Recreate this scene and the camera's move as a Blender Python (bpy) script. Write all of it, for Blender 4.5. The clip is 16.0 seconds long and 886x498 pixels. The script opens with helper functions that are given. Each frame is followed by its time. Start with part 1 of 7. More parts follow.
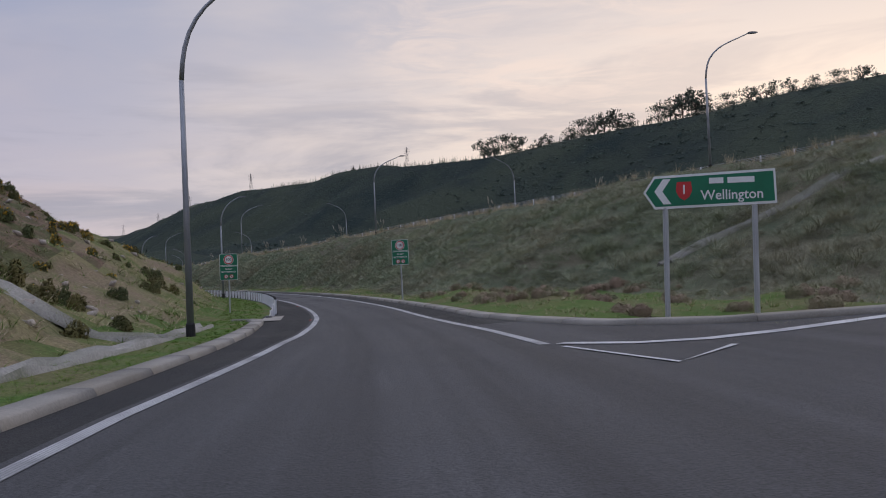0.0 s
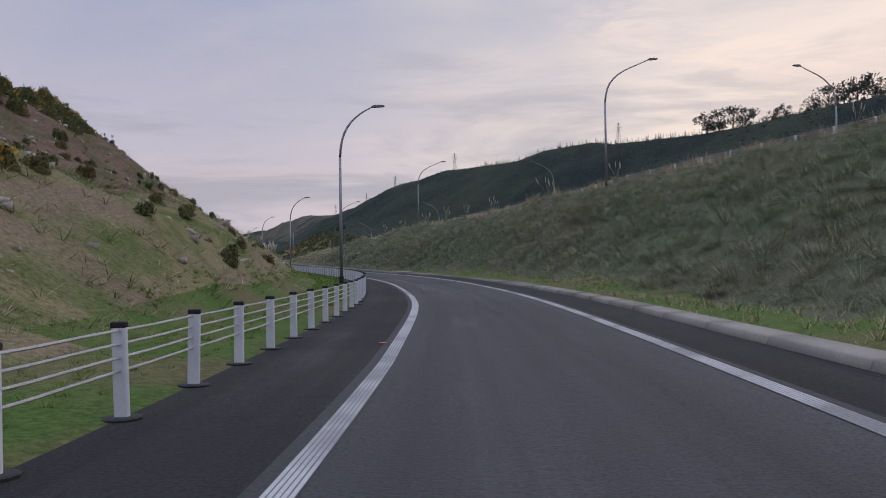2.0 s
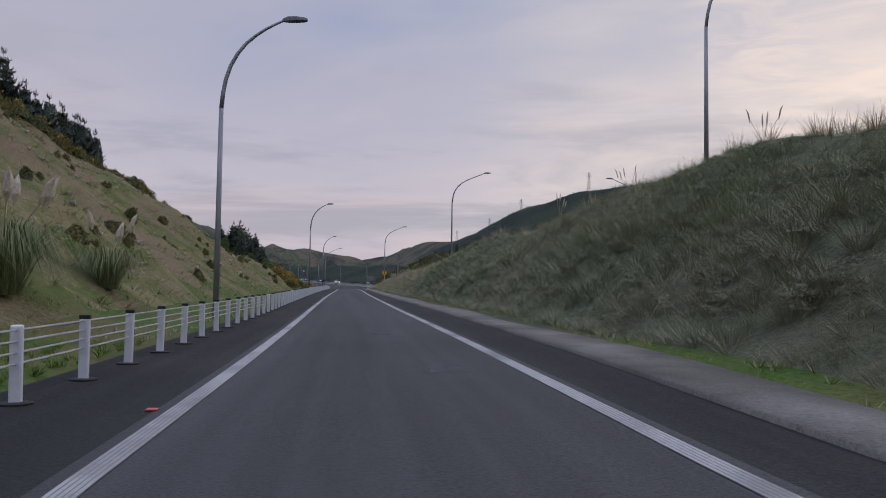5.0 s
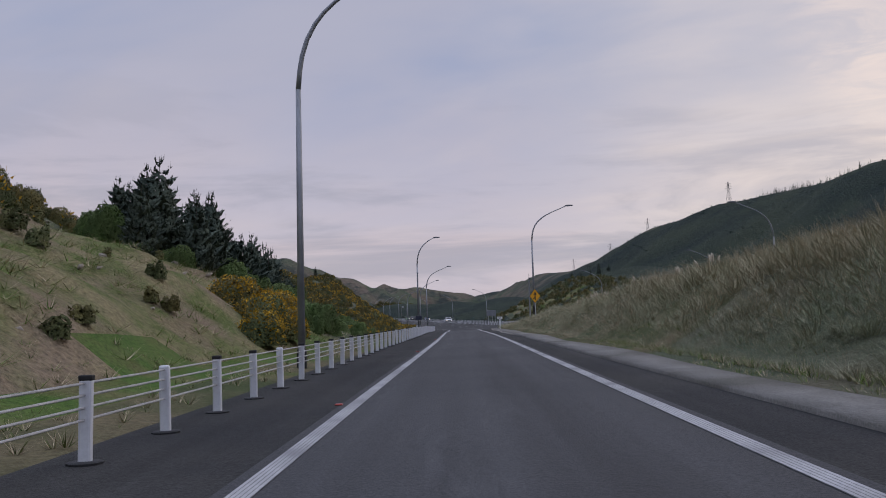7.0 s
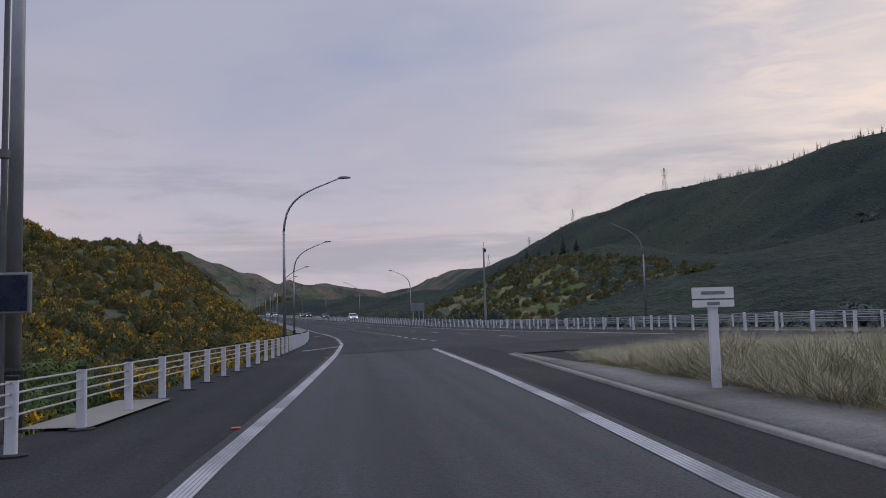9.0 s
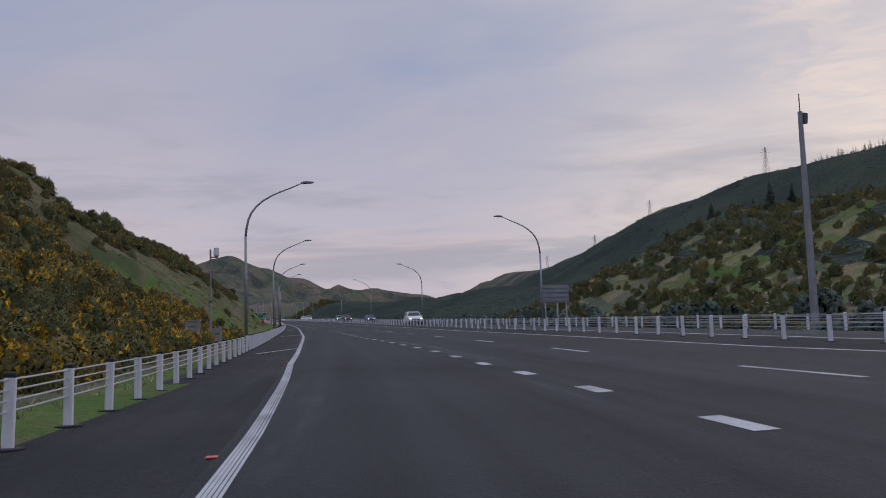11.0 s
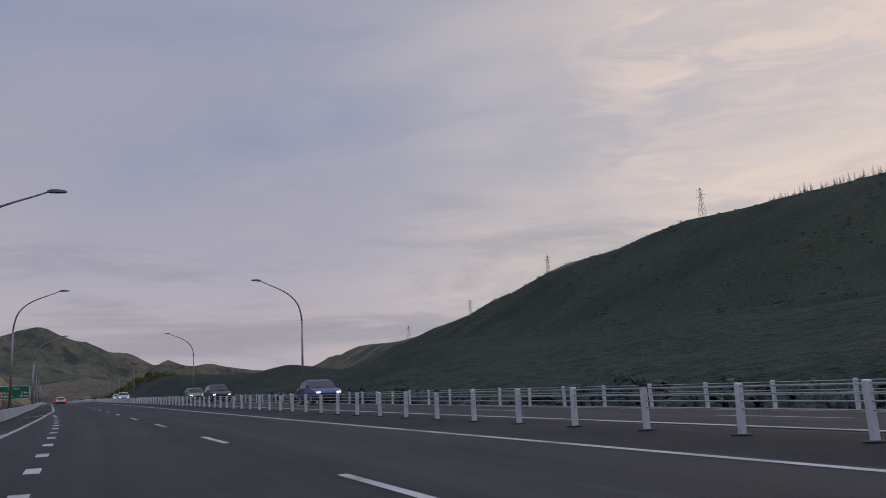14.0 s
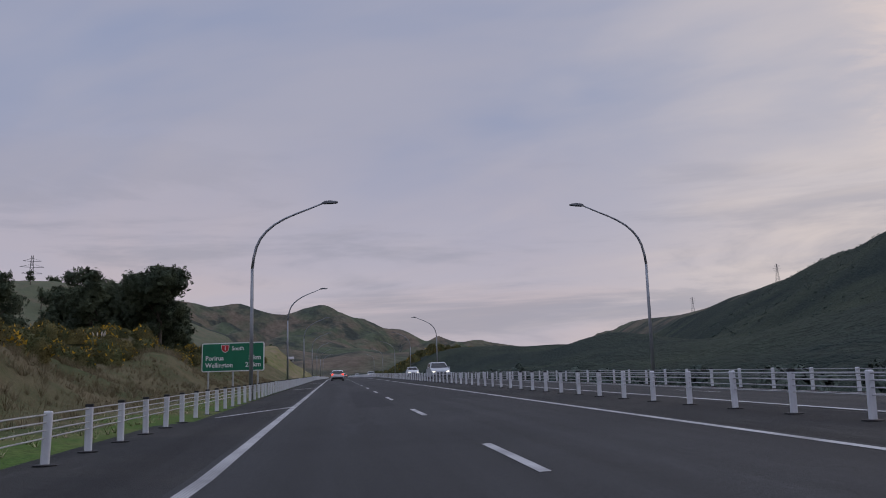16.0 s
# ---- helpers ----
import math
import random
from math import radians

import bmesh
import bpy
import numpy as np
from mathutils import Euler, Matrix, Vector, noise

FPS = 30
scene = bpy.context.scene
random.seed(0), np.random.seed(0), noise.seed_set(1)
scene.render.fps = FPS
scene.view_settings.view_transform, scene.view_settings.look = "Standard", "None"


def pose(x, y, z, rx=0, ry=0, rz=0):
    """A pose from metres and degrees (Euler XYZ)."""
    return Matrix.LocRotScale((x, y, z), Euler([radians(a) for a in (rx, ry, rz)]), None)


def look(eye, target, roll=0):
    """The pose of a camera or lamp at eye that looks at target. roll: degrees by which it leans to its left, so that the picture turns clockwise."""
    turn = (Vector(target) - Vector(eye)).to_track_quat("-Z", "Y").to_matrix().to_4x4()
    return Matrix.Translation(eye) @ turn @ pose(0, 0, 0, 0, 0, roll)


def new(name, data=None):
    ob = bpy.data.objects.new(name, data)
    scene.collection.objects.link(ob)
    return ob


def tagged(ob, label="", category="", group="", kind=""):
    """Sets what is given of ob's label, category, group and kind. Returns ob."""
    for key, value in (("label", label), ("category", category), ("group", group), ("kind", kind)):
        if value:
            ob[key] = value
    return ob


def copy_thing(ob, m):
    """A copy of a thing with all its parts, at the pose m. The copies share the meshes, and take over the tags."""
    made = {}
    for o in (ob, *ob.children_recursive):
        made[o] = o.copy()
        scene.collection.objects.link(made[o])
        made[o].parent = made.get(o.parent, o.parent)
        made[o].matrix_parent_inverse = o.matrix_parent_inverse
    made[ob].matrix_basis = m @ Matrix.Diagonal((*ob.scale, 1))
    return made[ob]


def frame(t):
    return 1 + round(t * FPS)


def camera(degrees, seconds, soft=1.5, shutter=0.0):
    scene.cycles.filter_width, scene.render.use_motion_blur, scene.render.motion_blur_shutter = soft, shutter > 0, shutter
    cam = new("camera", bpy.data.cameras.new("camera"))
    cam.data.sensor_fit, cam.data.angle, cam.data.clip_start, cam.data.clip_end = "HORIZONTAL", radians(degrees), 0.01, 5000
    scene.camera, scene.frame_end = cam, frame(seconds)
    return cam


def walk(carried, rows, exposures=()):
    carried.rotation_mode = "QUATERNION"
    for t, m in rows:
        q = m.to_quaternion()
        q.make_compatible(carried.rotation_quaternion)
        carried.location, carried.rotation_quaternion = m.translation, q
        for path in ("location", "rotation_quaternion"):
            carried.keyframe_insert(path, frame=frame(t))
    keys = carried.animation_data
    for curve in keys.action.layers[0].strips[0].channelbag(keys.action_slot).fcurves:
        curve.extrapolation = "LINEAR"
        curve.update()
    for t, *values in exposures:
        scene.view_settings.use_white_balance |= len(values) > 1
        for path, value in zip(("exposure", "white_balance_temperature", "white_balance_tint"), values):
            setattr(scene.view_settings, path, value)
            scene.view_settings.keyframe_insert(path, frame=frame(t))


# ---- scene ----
# ---- camera and drive ----
cam = camera(56.63, 16.0, soft=1.0)
PATH = [
    (0.0, -0.00, -0.00, 1.10, 91.51, 2.57, 0.07),
    (0.5, -0.72, 7.99, 0.95, 91.57, 2.26, 1.99),
    (1.0, -1.54, 16.46, 0.80, 90.97, 1.92, 4.59),
    (1.5, -2.93, 25.97, 0.67, 90.86, 1.37, 8.24),
    (2.0, -4.85, 36.43, 0.57, 90.85, 0.83, 14.12),
    (2.5, -7.45, 47.47, 0.51, 93.35, -1.42, 13.83),
    (3.0, -10.61, 59.42, 0.47, 92.90, -1.41, 14.19),
    (3.5, -14.68, 71.59, 0.47, 92.40, -1.74, 14.50),
    (4.0, -19.50, 84.08, 0.48, 92.19, -1.46, 15.67),
    (4.5, -25.34, 96.69, 0.52, 92.12, -1.52, 19.84),
    (5.0, -32.09, 109.62, 0.57, 92.92, -0.81, 22.48),
    (5.5, -39.80, 123.63, 0.65, 93.21, -0.52, 23.39),
    (6.0, -48.27, 138.71, 0.77, 93.92, 0.18, 25.58),
    (6.5, -57.24, 154.56, 0.92, 94.76, 1.01, 28.19),
    (7.0, -66.45, 170.88, 1.08, 95.46, 1.70, 30.37),
    (7.5, -75.65, 187.40, 1.26, 95.76, 1.99, 31.29),
    (8.0, -84.70, 203.88, 1.43, 95.58, 1.87, 26.75),
    (8.5, -93.96, 220.39, 1.58, 95.39, 1.96, 24.46),
    (9.0, -103.54, 237.00, 1.69, 95.12, 1.58, 24.04),
    (9.5, -113.19, 253.50, 1.74, 95.18, 1.59, 24.44),
    (10.0, -122.91, 269.82, 1.75, 95.31, 1.63, 25.41),
    (10.5, -132.82, 286.00, 1.77, 95.48, 1.67, 26.55),
    (11.0, -143.03, 302.05, 1.83, 95.62, 1.71, 27.51),
    (11.5, -153.63, 317.99, 1.99, 95.67, 1.72, 27.92),
    (12.0, -164.71, 333.81, 2.25, 95.64, 1.42, 28.17),
    (12.5, -176.17, 349.49, 2.55, 96.55, 1.19, 30.40),
    (13.0, -187.74, 365.35, 2.89, 97.18, 1.26, 30.89),
    (13.5, -199.55, 380.92, 3.25, 99.06, 3.19, 15.76),
    (14.0, -211.62, 396.45, 3.64, 100.49, 2.59, 16.39),
    (14.5, -223.90, 411.70, 4.03, 100.42, 2.07, 20.42),
    (15.0, -236.37, 426.48, 4.43, 99.43, 1.63, 27.48),
    (15.5, -248.63, 440.82, 4.84, 99.45, 1.36, 31.43),
    (16.0, -261.12, 454.90, 5.25, 99.59, 1.54, 34.17),
]
walk(cam, [(t, pose(*p)) for t, *p in PATH], [(0.0, 0.06), (1.0, 0.14), (2.0, 0.14), (2.5, -0.04), (3.0, 0.10), (5.0, 0.10), (7.5, 0.12), (8.0, 0.0), (9.0, 0.05), (12.0, 0.03), (13.0, -0.06), (13.5, -0.28), (14.0, -0.2), (14.5, -0.1), (16.0, -0.08)])

# ---- sky and light ----
SUNSET = Vector((0.44, 0.88, 0.20)).normalized()   # where the sun has just gone down
world = bpy.data.worlds.new("world")
scene.world = world
world.use_nodes = True
wn, wl = world.node_tree.nodes, world.node_tree.links
wn.clear()


def wnode(kind, **sets):
    n = wn.new(kind)
    for k, v in sets.items():
        n.inputs[k].default_value = v
    return n


def wmath(op, a, b=None, clamp=False):
    n = wn.new("ShaderNodeMath")
    n.operation, n.use_clamp = op, clamp
    for i, v in enumerate((a, b)):
        if v is None:
            continue
        if isinstance(v, (int, float)):
            n.inputs[i].default_value = v
        else:
            wl.new(v, n.inputs[i])
    return n.outputs[0]


def wmix(f, a, b, how="MIX"):
    n = wn.new("ShaderNodeMix")
    n.data_type, n.blend_type = "RGBA", how
    for i, v in ((0, f), (6, a), (7, b)):
        if isinstance(v, (int, float, tuple)):
            n.inputs[i].default_value = v if not isinstance(v, tuple) else (*v, 1)
        else:
            wl.new(v, n.inputs[i])
    return n.outputs[2]


coord = wn.new("ShaderNodeTexCoord").outputs["Generated"]
sep = wn.new("ShaderNodeSeparateXYZ")
wl.new(coord, sep.inputs[0])
up = wmath("MAXIMUM", sep.outputs["Z"], 0.0)
# clouds lie on a flat layer: direction over height gives their place on it
layer = wn.new("ShaderNodeVectorMath")
layer.operation = "DIVIDE"
den = wn.new("ShaderNodeCombineXYZ")
flat = wmath("ADD", up, 0.14)
for i in range(3):
    wl.new(flat, den.inputs[i])
wl.new(coord, layer.inputs[0]), wl.new(den.outputs[0], layer.inputs[1])
turned = wn.new("ShaderNodeMapping")
turned.inputs["Rotation"].default_value = (0, 0, radians(-28))
turned.inputs["Scale"].default_value = (0.45, 0.8, 0.2)
wl.new(layer.outputs[0], turned.inputs[0])
big = wnode("ShaderNodeTexNoise", Scale=0.9, Detail=5.0, Roughness=0.55, Distortion=0.5)
fine = wnode("ShaderNodeTexNoise", Scale=2.6, Detail=7.0, Roughness=0.5, Distortion=0.3)
for n in (big, fine):
    wl.new(turned.outputs[0], n.inputs["Vector"])


def wramp(v, a, b):
    n = wnode("ShaderNodeMapRange", **{"From Min": a, "From Max": b})
    n.interpolation_type = "SMOOTHSTEP"
    wl.new(v, n.inputs["Value"])
    return n.outputs[0]


sky = wn.new("ShaderNodeTexSky")
sky.sky_type, sky.sun_disc = "NISHITA", False
sky.sun_elevation, sky.sun_rotation = radians(3.0), math.atan2(SUNSET.x, SUNSET.y)
sky.air_density, sky.dust_density, sky.ozone_density = 1.0, 2.0, 2.0
skyc = wmix(1.0, sky.outputs[0], (0.085, 0.085, 0.085), "MULTIPLY")
toward = wn.new("ShaderNodeVectorMath")
toward.operation = "DOT_PRODUCT"
wl.new(coord, toward.inputs[0])
toward.inputs[1].default_value = SUNSET
glow = wramp(toward.outputs["Value"], 0.55, 1.0)
core = wramp(toward.outputs["Value"], 0.84, 1.0)
high = wramp(up, 0.05, 0.36)
veil = wmix(high, (0.575, 0.525, 0.60), (0.31, 0.365, 0.545))            # mauve low down, blue-grey above
veil = wmix(wmath("MULTIPLY", wramp(big.outputs[0], 0.38, 0.62), 0.9), veil, wmix(high, (0.625, 0.535, 0.575), (0.445, 0.445, 0.555)))      # rosy sheets of high cloud
veil = wmix(wmath("MULTIPLY", glow, wmath("SUBTRACT", 0.9, wmath("MULTIPLY", high, 0.35))), veil, (0.80, 0.71, 0.665))
veil = wmix(wmath("MULTIPLY", core, wmath("SUBTRACT", 0.75, wmath("MULTIPLY", high, 0.55))), veil, (1.35, 1.08, 0.86))
bank = wnode("ShaderNodeTexNoise", Scale=1.5, Detail=6.0, Roughness=0.6, Distortion=0.35)                     # low grey-lilac bars of cloud
bars = wn.new("ShaderNodeMapping")
bars.inputs["Scale"].default_value, bars.inputs["Location"].default_value = (1.4, 1.4, 9.0), (0.7, 0.2, 0.35)
wl.new(coord, bars.inputs[0]), wl.new(bars.outputs[0], bank.inputs["Vector"])
lowdark = wmath("MULTIPLY", wramp(bank.outputs[0], 0.49, 0.62), wmath("MULTIPLY", wramp(up, 0.36, 0.10), wramp(up, 0.0, 0.06)))
veil = wmix(wmath("MULTIPLY", lowdark, 0.62), veil, (0.34, 0.345, 0.43))
streak = wmath("MULTIPLY", wramp(fine.outputs[0], 0.42, 0.78), wmath("ADD", wmath("MULTIPLY", wramp(toward.outputs["Value"], 0.45, 1.0), 0.42), 0.06))
veil = wmix(streak, veil, (0.92, 0.78, 0.70))
ripple = wn.new("ShaderNodeVectorMath")                                                                         # a rippled lit patch of high cloud towards the sunset
ripple.operation = "DOT_PRODUCT"
wl.new(coord, ripple.inputs[0])
ripple.inputs[1].default_value = Vector((0.12, 0.93, 0.34)).normalized()
cells = wnode("ShaderNodeTexNoise", Scale=9.0, Detail=5.0, Roughness=0.6, Distortion=0.8)
wl.new(turned.outputs[0], cells.inputs["Vector"])
patch = wmath("MULTIPLY", wramp(ripple.outputs["Value"], 0.965, 0.998), wmath("MULTIPLY", wramp(cells.outputs[0], 0.36, 0.64), wramp(fine.outputs[0], 0.3, 0.6)))
veil = wmix(wmath("MULTIPLY", patch, 0.85), veil, (0.95, 0.78, 0.70))
clouded = wmix(0.9, skyc, veil)
clouded = wmix(1.0, clouded, wmix(wramp(up, 0.48, 0.9), (1.0, 1.0, 1.0), (2.9, 2.9, 2.8)), "MULTIPLY")       # unseen sky overhead boosted to brighten the ground; an added fill
bg = wnode("ShaderNodeBackground", Strength=1.0)
wl.new(clouded, bg.inputs["Color"])
wout = wn.new("ShaderNodeOutputWorld")
wl.new(bg.outputs[0], wout.inputs[0])

sun_data = bpy.data.lights.new("sun", "SUN")
sun_data.energy, sun_data.angle, sun_data.color = 0.3, radians(50), (1.0, 0.88, 0.78)
sun = new("sun", sun_data)
sun.matrix_world = look((0, 0, 60), Vector((0, 0, 60)) - Vector((SUNSET.x, SUNSET.y, 0.45)))

# ---- materials ----


def material(name, c1, c2, scale=3.0, fine=60.0, rough=0.8, bump=0.3, metal=0.0, spread=0.12, c3=None, big=0.25, depth=0.02, vary=0.0, spec=0.4, grain_by=0.28, streak=0.0, gaps=0.0, cover=0.47, uneven=1.0):
    """Two colours mixed by noise of two sizes (metres), a third in large patches, fine relief."""
    m = bpy.data.materials.new(name)
    m.use_nodes = True
    nt = m.node_tree
    N, L = nt.nodes, nt.links
    bsdf = N["Principled BSDF"]
    pos = N.new("ShaderNodeNewGeometry").outputs["Position"]

    def noise_at(sc, detail=4.0, rg=0.6):
        n = N.new("ShaderNodeTexNoise")
        n.inputs["Scale"].default_value, n.inputs["Detail"].default_value, n.inputs["Roughness"].default_value = sc, detail, rg
        L.new(pos, n.inputs["Vector"])
        return n.outputs[0]

    def ramp(v, a, b):
        n = N.new("ShaderNodeMapRange")
        n.inputs["From Min"].default_value, n.inputs["From Max"].default_value = a, b
        L.new(v, n.inputs["Value"])
        return n.outputs[0]

    def mix(f, a, b, how="MIX"):
        n = N.new("ShaderNodeMix")
        n.data_type, n.blend_type = "RGBA", how
        for i, v in ((0, f), (6, a), (7, b)):
            if isinstance(v, (int, float)):
                n.inputs[i].default_value = v
            elif isinstance(v, tuple):
                n.inputs[i].default_value = (*v, 1)
            else:
                L.new(v, n.inputs[i])
        return n.outputs[2]

    mid, small = noise_at(scale), noise_at(fine, 3.0, 0.7)
    col = mix(ramp(mid, 0.5 - spread, 0.5 + spread), c1, c2)
    if c3:
        col = mix(ramp(noise_at(scale * big), 0.47, 0.62), col, c3)
    grain = ramp(small, 0.3, 0.7)
    g = N.new("ShaderNodeMapRange")
    g.inputs["To Min"].default_value, g.inputs["To Max"].default_value = 1 - grain_by, 1 + grain_by
    L.new(grain, g.inputs["Value"])
    if vary:
        rnd = N.new("ShaderNodeNewGeometry").outputs["Random Per Island"]
        v = N.new("ShaderNodeMapRange")
        v.inputs["To Min"].default_value, v.inputs["To Max"].default_value = 1 - vary, 1 + vary
        L.new(rnd, v.inputs["Value"])
        mm = N.new("ShaderNodeMath")
        mm.operation = "MULTIPLY"
        L.new(g.outputs[0], mm.inputs[0]), L.new(v.outputs[0], mm.inputs[1])
        g = mm
    if streak:                      # worn bands along the lane, from the (along, across) map of the paving
        uv = N.new("ShaderNodeUVMap")
        mp = N.new("ShaderNodeMapping")
        mp.inputs["Scale"].default_value = (0.018, 1.1, 1.0)
        L.new(uv.outputs[0], mp.inputs[0])
        n = N.new("ShaderNodeTexNoise")
        n.inputs["Scale"].default_value, n.inputs["Detail"].default_value, n.inputs["Roughness"].default_value = 1.0, 5.0, 0.62
        L.new(mp.outputs[0], n.inputs["Vector"])
        v = N.new("ShaderNodeMapRange")
        v.inputs["From Min"].default_value, v.inputs["From Max"].default_value = 0.3, 0.7
        v.inputs["To Min"].default_value, v.inputs["To Max"].default_value = 1 - streak, 1 + streak
        L.new(n.outputs[0], v.inputs["Value"])
        mm = N.new("ShaderNodeMath")
        mm.operation = "MULTIPLY"
        L.new(g.outputs[0], mm.inputs[0]), L.new(v.outputs[0], mm.inputs[1])
        mp2 = N.new("ShaderNodeMapping")                     # scuffed, polished blotches drawn out by the tyres
        mp2.inputs["Scale"].default_value, mp2.inputs["Location"].default_value = (0.11, 0.85, 1.0), (3.1, 1.7, 0.0)
        L.new(uv.outputs[0], mp2.inputs[0])
        n2 = N.new("ShaderNodeTexNoise")
        n2.inputs["Scale"].default_value, n2.inputs["Detail"].default_value, n2.inputs["Roughness"].default_value = 1.0, 7.0, 0.7
        L.new(mp2.outputs[0], n2.inputs["Vector"])
        v2 = N.new("ShaderNodeMapRange")
        v2.inputs["From Min"].default_value, v2.inputs["From Max"].default_value = 0.58, 0.78
        v2.inputs["To Min"].default_value, v2.inputs["To Max"].default_value = 1.0, 1.0 + 2.6 * streak
        L.new(n2.outputs[0], v2.inputs["Value"])
        g = N.new("ShaderNodeMath")
        g.operation = "MULTIPLY"
        L.new(mm.outputs[0], g.inputs[0]), L.new(v2.outputs[0], g.inputs[1])
    comb = N.new("ShaderNodeCombineColor")
    for i in range(3):
        L.new(g.outputs[0], comb.inputs[i])
    L.new(mix(1.0, col, comb.outputs[0], "MULTIPLY"), bsdf.inputs["Base Color"])
    rr = N.new("ShaderNodeMapRange")
    rr.inputs["To Min"].default_value, rr.inputs["To Max"].default_value = max(rough - 0.12, 0.05), min(rough + 0.1, 1)
    L.new(mid, rr.inputs["Value"]), L.new(rr.outputs[0], bsdf.inputs["Roughness"])
    bsdf.inputs["Metallic"].default_value = metal
    bsdf.inputs["Specular IOR Level"].default_value = spec
    if gaps:                        # foliage: ragged gaps between the sprays, and their uneven lie
        g1 = noise_at(gaps, 2.5, 0.6)
        edge = N.new("ShaderNodeMapRange")
        edge.inputs["From Min"].default_value, edge.inputs["From Max"].default_value = cover - 0.015, cover + 0.015
        L.new(g1, edge.inputs["Value"]), L.new(edge.outputs[0], bsdf.inputs["Alpha"])
        lie = N.new("ShaderNodeBump")
        lie.inputs["Strength"].default_value, lie.inputs["Distance"].default_value = uneven, 1.1 / gaps
        L.new(g1, lie.inputs["Height"]), L.new(lie.outputs[0], bsdf.inputs["Normal"])
    elif bump:
        b = N.new("ShaderNodeBump")
        b.inputs["Strength"].default_value, b.inputs["Distance"].default_value = bump, depth
        L.new(small, b.inputs["Height"]), L.new(b.outputs[0], bsdf.inputs["Normal"])
    return m


def glowing(name, colour, strength):
    m = bpy.data.materials.new(name)
    m.use_nodes = True
    b = m.node_tree.nodes["Principled BSDF"]
    b.inputs["Base Color"].default_value = (*colour, 1)
    b.inputs["Emission Color"].default_value = (*colour, 1)
    b.inputs["Emission Strength"].default_value = strength
    return m


ASPHALT = material("asphalt", (0.040, 0.0410, 0.0440), (0.0485, 0.0493, 0.0525), 0.35, 38, 0.8, 0.9, c3=(0.037, 0.0383, 0.0415), big=0.2, depth=0.016, spec=0.28, streak=0.36, grain_by=0.4)
MOTORWAY = material("motorway_asphalt", (0.025, 0.0265, 0.0282), (0.031, 0.0323, 0.034), 0.35, 38, 0.82, 0.8, c3=(0.0215, 0.023, 0.025), big=0.2, depth=0.014, spec=0.22, streak=0.36, grain_by=0.4)
SHOULDER = material("shoulder_seal", (0.023, 0.024, 0.025), (0.030, 0.0305, 0.031), 0.6, 34, 0.92, 0.9, c3=(0.037, 0.0365, 0.035), big=0.3, depth=0.018, spec=0.18, streak=0.3, grain_by=0.45)
PATCH = material("fresh_seal", (0.021, 0.022, 0.0245), (0.025, 0.026, 0.0285), 0.8, 55, 0.88, 0.5, depth=0.012, spec=0.22, streak=0.15)
PAINT = material("road_paint", (0.38, 0.38, 0.385), (0.46, 0.46, 0.465), 2.5, 30, 0.75, 0.5, c3=(0.24, 0.24, 0.245), depth=0.006, grain_by=0.15)
CONCRETE = material("kerb_concrete", (0.22, 0.205, 0.18), (0.28, 0.26, 0.23), 0.9, 30, 0.9, 0.3, c3=(0.17, 0.155, 0.13), depth=0.008, grain_by=0.15)
DRAIN = material("drain_concrete", (0.21, 0.20, 0.175), (0.29, 0.275, 0.245), 1.2, 20, 0.9, 0.5, c3=(0.12, 0.12, 0.085))
GRAVEL = material("verge_gravel", (0.145, 0.138, 0.125), (0.20, 0.19, 0.175), 1.5, 25, 0.95, 0.7, c3=(0.10, 0.095, 0.08), depth=0.03)
GRASS = material("verge_grass", (0.060, 0.108, 0.022), (0.090, 0.120, 0.034), 0.8, 12, 0.95, 0.8, c3=(0.118, 0.108, 0.05), depth=0.05, spec=0.1, grain_by=0.4)
SLOPE = material("cut_slope", (0.112, 0.135, 0.044), (0.220, 0.188, 0.100), 0.5, 9, 0.95, 0.9, c3=(0.215, 0.165, 0.110), big=0.45, depth=0.14, spec=0.1, spread=0.08, grain_by=0.4)
DRYBANK = material("dry_grass_bank", (0.138, 0.114, 0.066), (0.092, 0.088, 0.045), 0.5, 10, 0.95, 0.8, c3=(0.062, 0.076, 0.031), depth=0.08, spec=0.1)
SCRUBSOIL = material("scrub_ground", (0.085, 0.100, 0.062), (0.110, 0.118, 0.074), 0.5, 9, 0.95, 0.9, c3=(0.125, 0.115, 0.078), depth=0.12, spec=0.1)
HILL = material("dark_hill", (0.024, 0.036, 0.033), (0.039, 0.051, 0.041), 0.03, 0.7, 0.95, 1.0, c3=(0.050, 0.062, 0.044), big=0.3, depth=1.6, spec=0.05)
PASTURE = material("far_pasture", (0.070, 0.086, 0.056), (0.122, 0.100, 0.078), 0.011, 0.10, 0.95, 0.9, c3=(0.040, 0.048, 0.042), big=1.7, depth=2.5, spec=0.05, spread=0.10)
PAMPASLEAF = material("pampas_leaves", (0.12, 0.165, 0.075), (0.19, 0.205, 0.105), 0.8, 15, 0.9, 0.0, vary=0.4, spec=0.08)
EARTH = material("clay_slope", (0.170, 0.112, 0.080), (0.130, 0.093, 0.064), 0.7, 7, 0.95, 0.9, c3=(0.092, 0.096, 0.044), big=0.5, depth=0.16, spec=0.1, spread=0.08, grain_by=0.4)
PAINTWORN = material("worn_road_paint", (0.15, 0.15, 0.155), (0.20, 0.20, 0.205), 2.0, 30, 0.8, 0.5, depth=0.006, grain_by=0.2)
